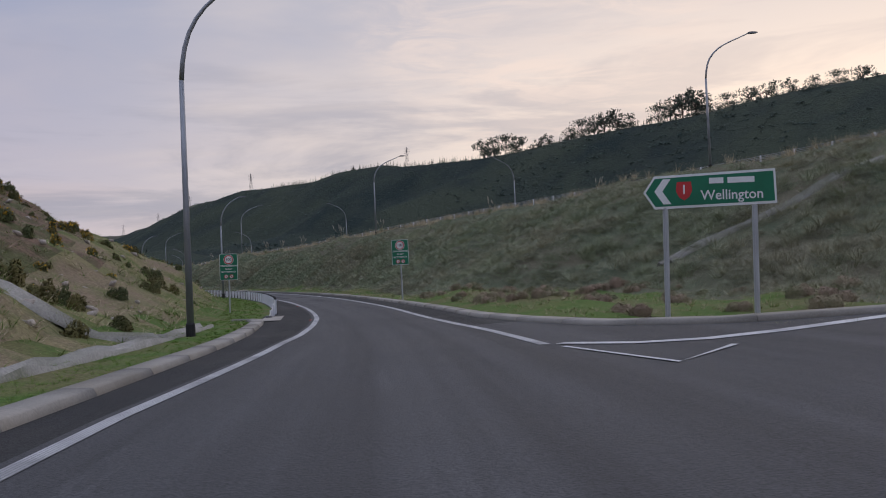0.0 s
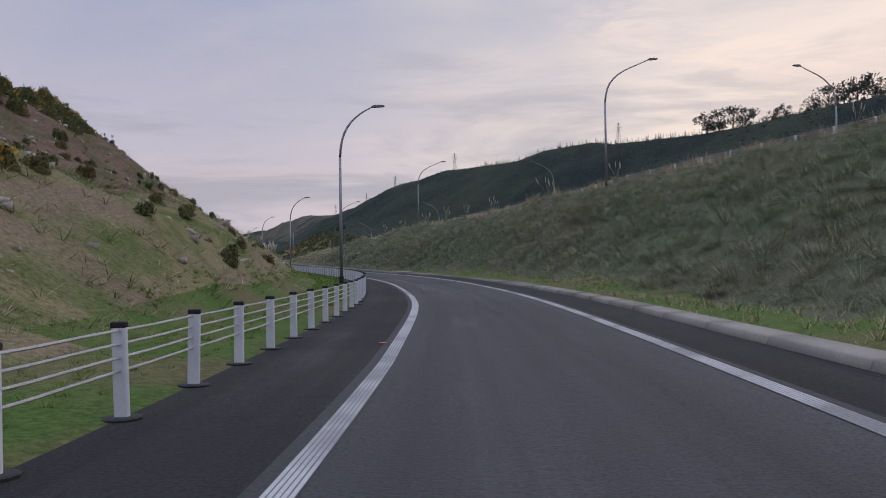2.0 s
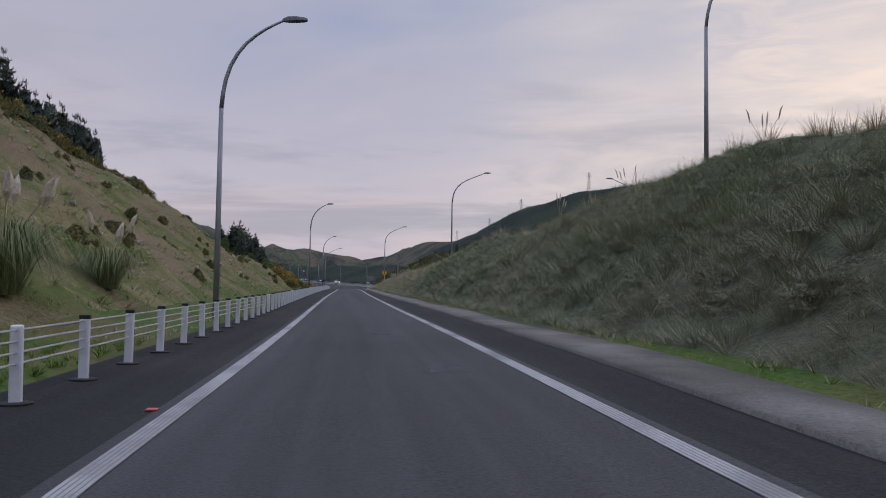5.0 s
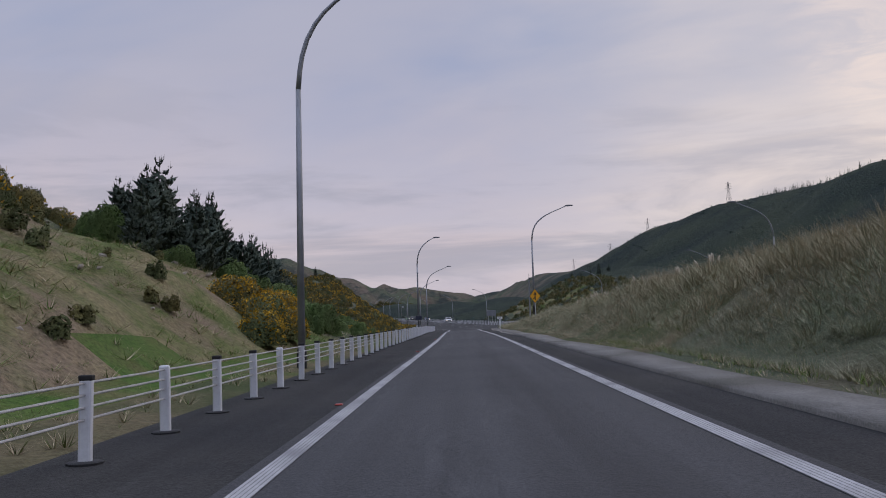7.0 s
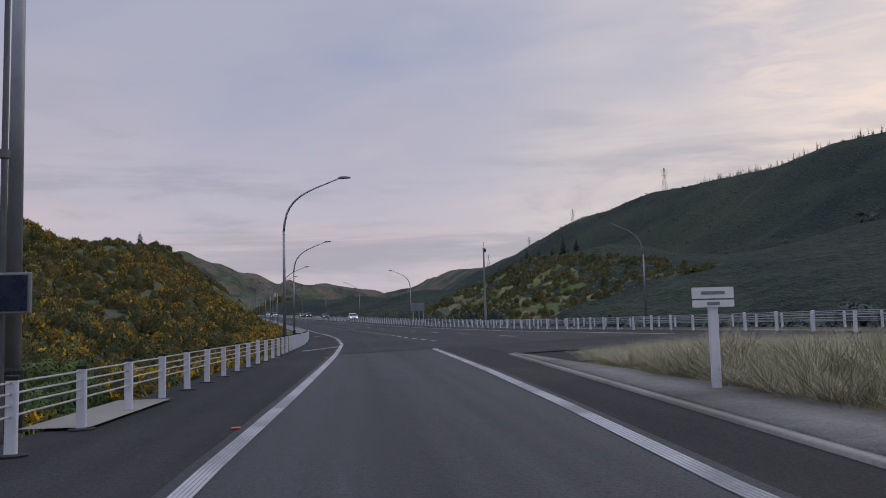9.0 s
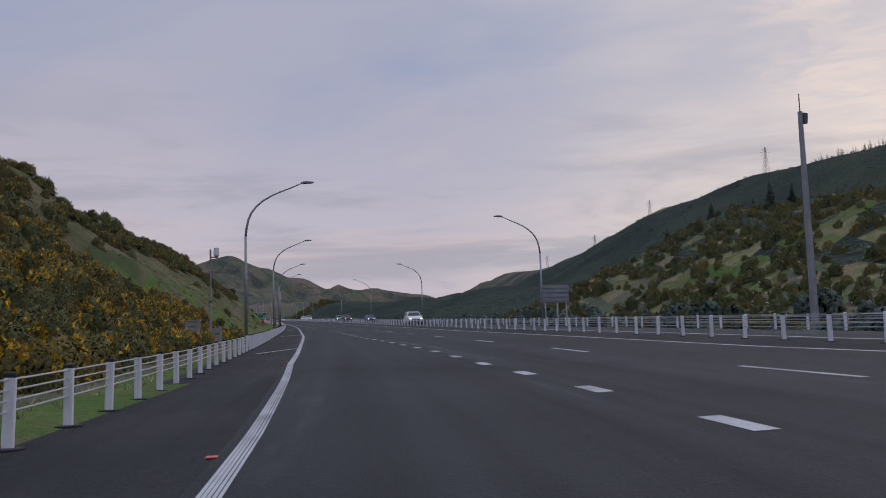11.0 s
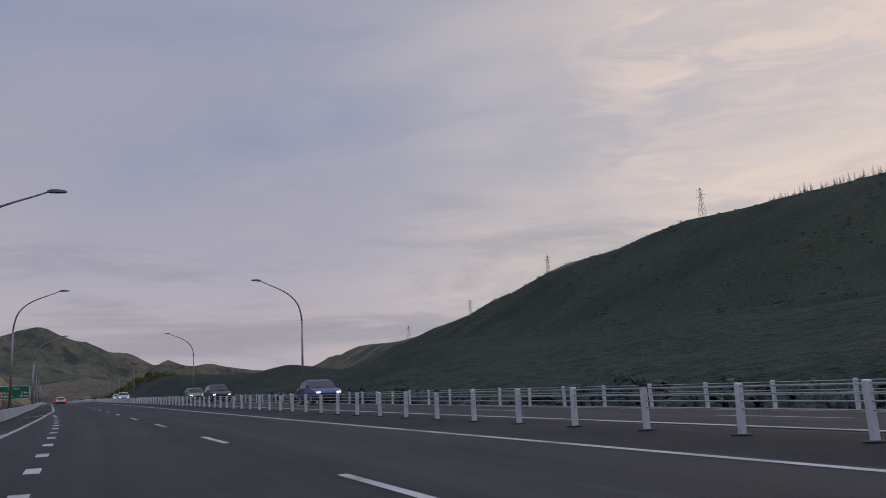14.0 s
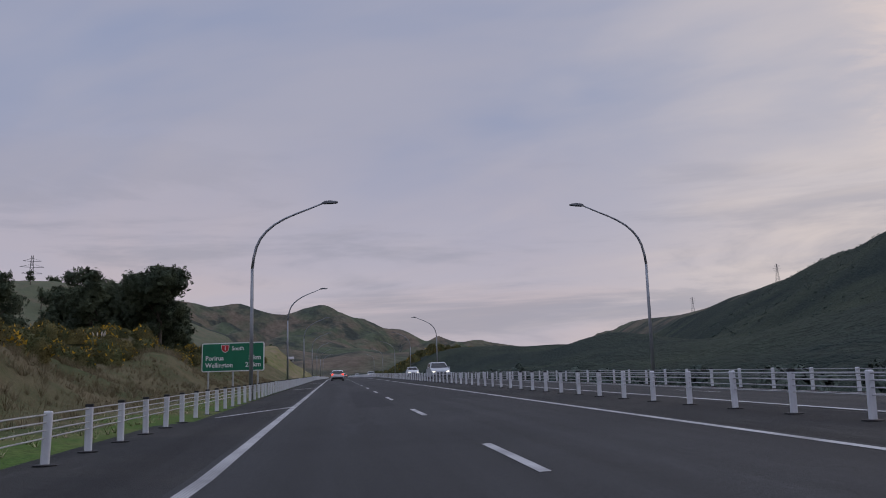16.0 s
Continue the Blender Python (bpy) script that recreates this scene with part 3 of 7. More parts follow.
def deck2(s, l):
    """Paved height with the ramp's own crossfall and the northbound side levelling out."""
    s, l = np.broadcast_arrays(np.asarray(s, float), np.asarray(l, float))
    r = np.maximum(0, -l)
    crown = -EDGE_E(s) + 3.0
    b = np.interp(s, [0, 250, 330, 420], [0.03, 0.03, 0.03, 0.036])
    z = level(s) + b * np.minimum(r, crown) - 0.015 * np.maximum(0, r - crown)
    upper = (s < 306) & (l < POLES_M(s) - 0.5)
    return np.where(upper, np.maximum(z, level(s) + TOP_M(s) + 0.14), z)


BANK_FOOT = key([(0, 10), (22, 9.6), (30, 9), (36, 7.8), (41, 5), (46, 2.8), (54, 2.3), (75, 2.4), (93, 1.9), (110, 1.9), (120, 0.7), (230, 0.5), (290, 0.2)])       # width of the verge before the planted bank


def land(s, l):
    """Height of the ground beside and under the road."""
    s, l = np.broadcast_arrays(np.asarray(s, float), np.asarray(l, float))
    x, y = plan(s, l)
    z0 = level(s)
    cl, ch = np.interp(s, LEFT_CREST[:, 0], LEFT_CREST[:, 1]), np.interp(s, LEFT_CREST[:, 0], LEFT_CREST[:, 2])
    road_l = np.where(s < 34, KERB_L(s) + 0.3, BARRIER_L(np.maximum(s, 34)) + 0.35)
    toe = np.maximum(road_l + 2.2, np.interp(s, [20, 40, 240, 262, 300, 330, 360], [6.6, 5.2, 5.8, 8.5, 9.0, 8.0, 7.5]))
    rough = 0.35 * wave(x, y, 7, 1) + 0.8 * wave(x, y, 23, 2)
    u = np.clip((l - toe) / np.maximum(cl - toe, 1), 0, 1)
    dip = np.interp(s, [235, 262, 310, 340], [0, -1.4, -1.4, 0]) * np.clip((l - road_l) / 3, 0, 1)
    left = 0.04 + dip + (ch + 0.9 * wave(x, y, 40, 4)) * np.where(u < 1, u * 0.93 + 0.07 * np.sin(u * np.pi / 2), 1) + rough * np.clip((l - toe) / 3, 0, 1)
    left = left + np.where(l > cl, (l - cl) * np.interp(s, [480, 620], [0.10, 0.01]), 0)
    # right: verge, planted bank, motorway platform, valley side
    pole, top = POLES_M(s), TOP_M(s)
    r = -l
    edge = np.interp(s, [0, 11, 13.6, 14.2, 16.4, 20, 24, 300], [40, 30, 9.8, 7.2, 5.5, 5.0, 4.75, 4.75])
    toe_r = np.maximum(edge + BANK_FOOT(s), 0)
    top_r = np.maximum(-pole - 1.0, toe_r + 0.6)
    v = np.clip((r - toe_r) / np.maximum(top_r - toe_r, 0.5), 0, 1)
    right = 0.06 + 0.03 * np.minimum(r, 4) + 0.25 * np.clip((r - edge) / 2.5, 0, 1) * np.clip((290 - s) / 30, 0, 1) + (top - 0.25) * (0.7 * v + 0.3 * np.sin(v * np.pi / 2)) * (s < 306) + 0.45 * rough * np.clip((r - edge) / 2, 0, 1) * np.clip((300 - s) / 30, 0, 1) * (r < top_r + 0.5)
    right_edge = np.where(s < 300, np.maximum(-pole + 19.0, 13.0), -FAR_RAIL(s) + 1.2)
    paved = deck2(s, l) - z0 - 0.035
    right = np.where(s < 279, right, np.where(r < right_edge, paved, right))
    over = r - right_edge
    spur = np.interp(s, [-60, 352, 376, 395, 425, 440, 452, 520], [0.5, 0.5, 5, 9.5, 10.5, 6.0, 0.0, -0.5])
    beyond = np.where(s < 300, top, 0.1) - 0.6 * np.clip(over / 2, 0, 1) + spur * np.clip((over - 3) / 24, 0, 1) ** 0.85 + rough * np.clip(over / 6, 0, 1)
    right = np.where(over > 0, beyond, right)
    near = z0 + np.where(l >= 0, left, right)
    under = z0 + np.where(l >= 0, 0.0, 0.03 * r) - 0.06
    flat = (l < road_l) & (l > -edge) & (s < 300)
    near = np.where(flat, np.minimum(under, near), near)
    near = np.where((l < road_l) & (l >= -13.5) & (s >= 279), paved + z0, near)
    far = far_land(x, y)
    w = np.where(l > 0, np.clip((l - 45) / 80, 0, 1), np.clip((r - np.where(s < 300, right_edge + 8, np.maximum(right_edge + 8, 26))) / np.interp(s, [430, 500], [60, 50]), 0, 1))
    w = np.clip(w + np.clip((s - 760) / 300, 0, 1) * np.clip((np.abs(l) - 26) / 20, 0, 1) + np.clip((s - 1120) / 120, 0, 1), 0, 1)
    brow = 5.0 * np.exp(-((x + 148) ** 2 + (y - 424) ** 2) / (2 * 17.0 ** 2)) * np.clip((r - 30) / 12, 0, 1)
    return near + (np.maximum(far, near - 4) - near) * w + brow


def ground_at(s, l, h=0.0):
    x, y = plan(s, l)
    return Vector((float(x), float(y), float(land(s, l)) + h))


crest = lambda s: np.interp(s, LEFT_CREST[:, 0], LEFT_CREST[:, 1])


def build_ground():
    ss = np.concatenate([np.linspace(-140, -30, 12), np.arange(-20, 620, 2.0), np.geomspace(1, 30, 120).cumsum() * 2.3 + 620])
    inner = np.concatenate([np.arange(-30, 30.1, 1.0)])
    out = 30 + np.geomspace(1.2, 34, 84).cumsum()
    ll = np.concatenate([-out[::-1], inner, out])
    S, L = np.meshgrid(ss, ll, indexing="ij")
    X, Y = plan(S, L)
    Z = land(S, L)
    n, m = S.shape
    i = np.arange(n * m).reshape(n, m)
    faces = np.stack([i[:-1, :-1], i[:-1, 1:], i[1:, 1:], i[1:, :-1]], -1)[:, :, ::-1].reshape(-1, 4)
    sc, lc = (S[:-1, :-1] + 1).ravel(), ((L[:-1, :-1] + L[1:, 1:]) / 2).ravel()
    zc = ((Z[:-1, :-1] + Z[1:, 1:]) / 2).ravel()
    xc, yc = plan(sc, lc)
    r = wave(xc, yc, 9, 21) * 0.6 + wave(xc, yc, 3.1, 22) * 0.4
    slot = np.full(len(sc), 1)                                     # cut slope
    road_l = np.where(sc < 34, KERB_L(sc) + 0.3, BARRIER_L(np.maximum(sc, 34)) + 0.4)
    left = lc > 0
    slot[left & (lc < road_l + 3.0 + r)] = 0
    slot[left & (sc > 505) & (sc < 700) & (lc > 6 + 1.5 * r)] = 2
    slot[left & (sc > 225) & (sc < 372) & (lc > 5)] = 3
    slot[left & (sc > 185) & (sc < 300) & (lc < 5 + r) & (r > -0.25)] = 2
    slot[left & (lc > 40)] = 3
    slot[~left] = 3
    slot[~left & (sc > 205) & (sc < 300) & (lc > -13)] = 2
    slot[~left & (lc > -(4.75 + BANK_FOOT(sc) * 0.8) + 0.5 * r) & (sc < 130)] = 0
    slot[~left & (lc < -32) & (sc > 330)] = 4
    slot[~left & (sc > 470) & (lc < FAR_RAIL(sc) - 1.5)] = 4
    slot[~left & (lc < -60)] = 4
    slot[~left & (sc > 300) & (sc < 366) & (lc < FAR_RAIL(sc) - 3)] = 4
    spur = ~left & (sc > 366) & (sc < 448) & (lc < -17) & (lc > -55)
    slot[spur & (r > 0.25) & (lc > -42)] = 1
    slot[spur & (r < -0.3) & (lc > -42)] = 0
    farm = (left & (lc > 130)) | (sc > 900)
    slot[farm] = 5
    slot[farm & ~left & (lc < -60) & (sc < 1500) & (zc < 80)] = 4
    slot[left & (sc > 372) & (sc < 520) & (lc < 5 + (crest(sc) - 5) * (0.62 + 0.12 * r))] = 0
    slot[left & (sc > 372) & (sc < 520) & (lc > 8.5) & (slot == 0) & (r > -0.06)] = 2
    slot[left & (sc > 392) & (sc < 520) & (lc > 5 + (crest(sc) - 5) * (0.62 + 0.12 * r)) & (lc < crest(sc))] = 2
    slot[~left & (sc > 277) & (sc < 302) & (lc > -16)] = 6
    rise = (lc - road_l) / np.maximum(crest(sc) - road_l, 1)
    slot[left & (sc > 26) & (sc < 104) & (rise > 0.42 + 0.16 * r) & (rise < 1.1)] = 7
    me = mesh_of("ground", np.stack([X, Y, Z], -1).reshape(-1, 3), faces, [GRASS, SLOPE, DRYBANK, SCRUBSOIL, HILL, PASTURE, SHOULDER, EARTH], slot, smooth=True)
    tagged(new("ground", me), "grassed and planted valley land with cut slopes and far hills", "ground", kind="structure")


build_ground()


def strip(name, s0, s1, left, right, h, mat, label, category="road", step=2.0, thick=0.0, kind="structure"):
    """A paved or painted band between two sideways lines, laid on the deck."""
    n = max(2, int((s1 - s0) / step) + 1)
    s = np.linspace(s0, s1, n)
    a, b = (left(s) if callable(left) else np.full(n, left)), (right(s) if callable(right) else np.full(n, right))
    cols = [a, (2 * a + b) / 3, (a + 2 * b) / 3, b] if abs(float(a[0] - b[0])) > 2 else [a, b]
    V = []
    for c in cols:
        x, y = plan(s, c)
        V.append(np.stack([x, y, deck2(s, c) + h], -1))
    k = len(cols)
    if thick:
        V = [V[0] - [0, 0, thick]] + V + [V[-1] - [0, 0, thick]]
        k += 2
    V = np.stack(V, 1).reshape(-1, 3)
    i = np.arange(n * k).reshape(n, k)
    faces = np.stack([i[:-1, :-1], i[:-1, 1:], i[1:, 1:], i[1:, :-1]], -1).reshape(-1, 4)
    blocks = [faces] + ([i[:1, ::-1], i[-1:]] if thick else [])
    me = mesh_of(name, V, blocks, mat)
    uv = np.stack([np.repeat(s, k), np.stack(([a] + cols + [b]) if thick else cols, 1).ravel()], -1)
    me.uv_layers.new(name="UVMap").data.foreach_set("uv", uv[np.concatenate([b.ravel() for b in blocks])].astype(np.float32).ravel())
    ob = new(name, me)
    return tagged(ob, label, category, kind=kind)


# ---- pavement ----
kerb_r = key([(14, -6.2), (17, -4.4), (20, -3.8), (24, -3.45), (33, -3.52), (44, -3.64), (54, -3.72), (69, -3.85), (80, -3.95), (92, -4.1), (104, -3.62), (110, -3.8), (114, -3.4), (120, -3.15), (128, -3.4), (150, -3.5), (247, -3.1), (254, -3.4), (266, -3.45), (279, -4.2), (288, -4.7)])
edge_l_paved = lambda s: np.where(s < 32, KERB_L(s), BARRIER_L(np.maximum(s, 34)) + 0.45)
strip("road", -55, 292, lambda s: EDGE_L(s) + 0.2, lambda s: EDGE_R(s) - 0.2, 0.0, ASPHALT,
      "dark grey chip-sealed on-ramp lane with worn wheel tracks", step=1.0)
strip("junction_seal", 4, 21, lambda s: EDGE_R(s) - 0.1, lambda s: np.interp(s, [4, 12.6, 13.2, 13.6, 14.2, 16.4, 20, 21], [-26, -26, -14.2, -9.2, -6.6, -4.85, -4.1, -4.0]), -0.006, ASPHALT, "asphalt of the side road mouth", step=0.4)
strip("motorway_road", 292, 1100, lambda s: EDGE_L(s) + 0.2, lambda s: EDGE_E(s) - 0.2, 0.0, MOTORWAY, "dark grey asphalt motorway carriageway, southbound")
strip("northbound_road", 285, 1100, lambda s: EDGE_E(s) - 2.6, lambda s: EDGE_E(s) - 9.0, 0.0, MOTORWAY, "dark grey asphalt motorway carriageway, northbound")
strip("median_seal", 285, 1100, lambda s: EDGE_E(s) - 0.2, lambda s: EDGE_E(s) - 2.6, 0.0, SHOULDER, "darker sealed median strip")
strip("merge_seal", 284.6, 292.01, lambda s: -3.4 + 0 * s, lambda s: EDGE_E(s) - 0.2, -0.009, MOTORWAY, "asphalt at the nose of the merge")
strip("shoulder_left", -55, 1100, edge_l_paved, lambda s: EDGE_L(s) + 0.2, -0.004, SHOULDER, "darker sealed shoulder under the wire barrier", step=1.0)
strip("shoulder_right", 20, 292, lambda s: EDGE_R(s) - 0.2, lambda s: kerb_r(s), -0.004, SHOULDER, "darker sealed shoulder along the kerb", step=1.0)
strip("motorway_before_merge", -60, 285, lambda s: POLES_M(s) - 1.5, lambda s: POLES_M(s) - 19, 0.0, MOTORWAY, "motorway carriageways above the ramp")
strip("seal_patch", 556, 577, lambda s: EDGE_L(s) - 0.3, lambda s: EDGE_E(s) + 3.7, 0.004, PATCH, "fresh darker patch of seal in the lane")

# ---- painted lines ----
line = lambda f, w: (lambda s: f(s) + w / 2, lambda s: f(s) - w / 2)


def ribbed_line(name, s0, s1, f, label):
    """A profiled edge line: a worn base and five raised stripes along it, in one mesh."""
    s = np.linspace(s0, s1, int(s1 - s0) + 1)
    V, F, slots = [], [], []
    for o0, o1, h, m in [(-0.088, 0.088, 0.004, 1)] + [(-0.085 + 0.0355 * k, -0.085 + 0.0355 * k + 0.027, 0.009, 0) for k in range(5)]:
        base = sum(len(v) for v in V)
        for o in (o0, o1):
            x, y = plan(s, f(s) + o)
            V.append(np.stack([x, y, deck2(s, f(s) + o) + h], -1))
        i = base + np.arange(len(s) - 1)
        F.append(np.stack([i, i + 1, i + 1 + len(s), i + len(s)], -1)[:, ::-1])
        slots += [m] * (len(s) - 1)
    return tagged(new(name, mesh_of(name, np.concatenate(V), np.concatenate(F), [PAINT, PAINTWORN], slots)), label, "road marking", kind="structure")


ribbed_line("edge_line_left", -55, 1100, EDGE_L, "white ribbed edge line beside the barrier")
ribbed_line("edge_line_right", 13, 292, EDGE_R, "white ribbed edge line of the ramp")
strip("edge_line_median", 292, 1100, *line(EDGE_E, 0.13), 0.006, PAINT, "white edge line beside the median", "road marking")
for k, off in (("a", NB[0]), ("c", NB[2])):
    strip("edge_line_north", 285, 1100, *line(lambda s: EDGE_E(s) + off, 0.13), 0.006, PAINT, "white northbound edge line", "road marking")
LANE = lambda s: EDGE_E(s) + 3.45
CONT = key([(300, -4.4), (330, -3.6), (365, -2.9), (385, -2.1), (405, -1.33), (427, -0.5), (444, 0.33), (452, 0.54), (468, 0.93), (484, 1.15), (504, 1.32), (522, 1.42)])
for k in range(-12, 50):
    s0 = 427.9 + 11.1 * k - 0.2 * max(0, 6 - k)
    if s0 > 292:
        strip("lane_dash", s0, s0 + 3.3, *line(LANE, 0.13), 0.006, PAINT, "white lane dash", "road marking", 1.1)
    strip("lane_dash_north", max(s0, 286) + 4, max(s0, 286) + 7.3, *line(lambda s: EDGE_E(s) + NB[1], 0.13), 0.006, PAINT, "white northbound lane dash", "road marking", 1.1) if s0 > 286 else None
for k in range(-17, 42):
    s0 = 365.2 + 4.15 * k
    if 300 < s0 < 519:
        strip("continuity_dash", s0 - 0.5, s0 + 0.6, *line(CONT, 0.24), 0.006, PAINT, "short thick white merge dash", "road marking", 0.55)
for s0 in (297, 334, 370.9, 407.7, 444.4, 480.8, 514.5, 553.5, 590, 626):
    a, b = float(BARRIER_L(s0)) - 0.55, float(EDGE_L(s0 + 5.6)) + 0.05
    strip("shoulder_bar", s0, s0 + 5.6, lambda s, a=a, b=b, s0=s0: a + (b - a) * (s - s0) / 5.6 + 0.075, lambda s, a=a, b=b, s0=s0: a + (b - a) * (s - s0) / 5.6 - 0.075, 0.006, PAINT,
          "white diagonal bar across the shoulder", "road marking", 0.8)


def ribbon(name, pts, w, mat, label, category="road marking", h=0.007):
    """A painted band through plan points (s, l)."""
    P = [Vector((*[float(v) for v in plan(s, l)], float(deck2(s, l)) + h)) for s, l in pts]
    V, F = [], []
    for i, p in enumerate(P):
        d = (P[min(i + 1, len(P) - 1)] - P[max(i - 1, 0)]).normalized()
        n = Vector((-d.y, d.x, 0)) * (w / 2)
        V += [p + n, p - n]
    for i in range(len(P) - 1):
        F.append((2 * i, 2 * i + 1, 2 * i + 3, 2 * i + 2))
    return tagged(new(name, mesh_of(name, [tuple(v) for v in V], np.array(F), mat)), label, category, kind="structure")


ribbon("limit_line", [(13.0, -3.0), (12.0, -3.9), (11.7, -4.9), (12.0, -6.2), (12.8, -8.2), (13.8, -11)], 0.3, PAINT, "thick white limit line curving into the side road")
ribbon("give_way_mark", [(12.4, -2.9), (9.2, -3.5), (10.6, -4.8)], 0.1, PAINT, "thin white V marking at the junction")



def worn_patch(s0, s1, l0, l1, strength, seed, label="pale worn scuff on the asphalt"):
    """A scuffed, polished patch of the seal with a ragged, fading outline."""
    m = bpy.data.materials.new("worn_seal")
    m.use_nodes = True
    N, L = m.node_tree.nodes, m.node_tree.links
    b = N["Principled BSDF"]
    b.inputs["Base Color"].default_value, b.inputs["Roughness"].default_value, b.inputs["Specular IOR Level"].default_value = (0.12, 0.122, 0.128, 1), 0.75, 0.3
    uv = N.new("ShaderNodeUVMap")
    sepa = N.new("ShaderNodeSeparateXYZ")
    L.new(uv.outputs[0], sepa.inputs[0])
    mp = N.new("ShaderNodeMapping")
    mp.inputs["Scale"].default_value, mp.inputs["Location"].default_value = ((s1 - s0) * 0.9, abs(l1 - l0) * 3.2, 1), (seed * 3.7, seed * 1.3, 0)
    L.new(uv.outputs[0], mp.inputs[0])
    n = N.new("ShaderNodeTexNoise")
    n.inputs["Scale"].default_value, n.inputs["Detail"].default_value, n.inputs["Roughness"].default_value = 1.6, 6.0, 0.65
    L.new(mp.outputs[0], n.inputs["Vector"])
    rag = N.new("ShaderNodeMapRange")
    rag.inputs["From Min"].default_value, rag.inputs["From Max"].default_value, rag.inputs["To Max"].default_value = 0.36, 0.68, strength
    L.new(n.outputs[0], rag.inputs["Value"])
    out = rag.outputs[0]
    for k in range(2):
        for a, c in ((0.0, 0.28), (1.0, 0.72)):
            f = N.new("ShaderNodeMapRange")
            f.interpolation_type = "SMOOTHSTEP"
            f.inputs["From Min"].default_value, f.inputs["From Max"].default_value = a, c
            L.new(sepa.outputs[k], f.inputs["Value"])
            mu = N.new("ShaderNodeMath")
            mu.operation = "MULTIPLY"
            L.new(out, mu.inputs[0]), L.new(f.outputs[0], mu.inputs[1])
            out = mu.outputs[0]
    L.new(out, b.inputs["Alpha"])
    q = np.linspace(s0, s1, max(3, int((s1 - s0) / 2) + 2))
    V = []
    for l in (l0, l1):
        c = CONT(q) + l if s0 > 300 else np.full(len(q), float(l))
        x, y = plan(q, c)
        V.append(np.stack([x, y, deck2(q, c) + 0.011], -1))
    i = np.arange(len(q) - 1)
    F = np.stack([i, i + 1, i + 1 + len(q), i + len(q)], -1)[:, ::-1]
    me = mesh_of("worn_patch", np.concatenate(V), F, m)
    t = (q - s0) / (s1 - s0)
    w = np.concatenate([np.stack([t, 0 * t], -1), np.stack([t, 0 * t + 1], -1)])
    me.uv_layers.new(name="UVMap").data.foreach_set("uv", w[F.ravel()].astype(np.float32).ravel())
    return tagged(new("worn_patch", me), label, "road wear", kind="structure")


for k, (s0, s1, l0, l1, g) in enumerate(((66.2, 79, -0.6, 0.45, 0.75), (67.2, 70, -2.1, -0.8, 0.6), (78, 90, -0.9, -0.1, 0.4), (79.6, 81.4, -2.1, -1.3, 0.7), (107.6, 109.2, -0.35, 0.95, 0.8),
                                         (114.8, 116.6, -0.4, 0.95, 0.8), (112.9, 114.2, -1.9, -0.8, 0.75), (106, 122, -0.35, 0.6, 0.5), (92, 104, -0.3, 0.4, 0.45), (125, 126.4, -1.5, -0.8, 0.6),
                                         (133, 134.5, -1.1, -0.4, 0.6), (52, 63, -1.6, -0.7, 0.3), (276, 281, -1.2, -0.5, 0.5), (262, 266, 0.1, 0.7, 0.4),
                                         (350, 392, -0.85, 0.1, 0.55), (380, 470, -3.2, -2.4, 0.35), (395, 428, -3.3, -2.8, 0.75), (412, 440, -0.9, 0.25, 0.6), (416, 436, -2.4, -0.9, 0.45), (470, 520, -1.6, -0.7, 0.3))):
    worn_patch(s0, s1, l0, l1, g, k)

# ---- kerbs and channels ----


def kerb(name, pts, width, high, mat, label, piece=2.4):
    """A kerb of cast lengths along plan points (s, l); its face is on the road side (left of travel to the right edge)."""
    e = thing(name, None, label, "kerb", kind="structure")
    P = np.array(pts, float)
    d = np.concatenate([[0], np.cumsum(np.hypot(np.diff(P[:, 0]), np.diff(P[:, 1])))])
    q = np.arange(0, d[-1], piece)
    side = 1 if width > 0 else -1
    w = abs(width)
    for k, q0 in enumerate(q):
        q1 = min(q0 + piece - 0.005, d[-1])
        n = 4
        V = []
        for t in np.linspace(q0, q1, n):
            s, l = np.interp(t, d, P[:, 0]), np.interp(t, d, P[:, 1])
            s2, l2 = np.interp(t + 0.3, d, P[:, 0]), np.interp(t + 0.3, d, P[:, 1])
            if t + 0.3 > d[-1]:
                s2, l2 = 2 * s - np.interp(t - 0.3, d, P[:, 0]), 2 * l - np.interp(t - 0.3, d, P[:, 1])
            x, y = plan(s, l)
            x2, y2 = plan(s2, l2)
            g = math.hypot(x2 - x, y2 - y)
            nx, ny = -(y2 - y) / g * side, (x2 - x) / g * side
            z = float(deck2(s, l))
            for o, h in ((0, -0.12), (0.0, 0.01), (0.035, high * 0.85), (0.06, high), (w, high + 0.012), (w, -0.12)):
                V.append((x + nx * o, y + ny * o, z + h))
        i = np.arange(n * 6).reshape(n, 6)
        F = np.stack([i[:-1, :-1], i[:-1, 1:], i[1:, 1:], i[1:, :-1]], -1).reshape(-1, 4)
        ends = np.array([i[0, [0, 1, 2, 5]], i[0, [2, 3, 4, 5]], i[-1, [5, 2, 1, 0]], i[-1, [5, 4, 3, 2]]])
        part("kerb_length", mesh_of("kerb_length", V, [F, ends], mat), None, e)
    return e


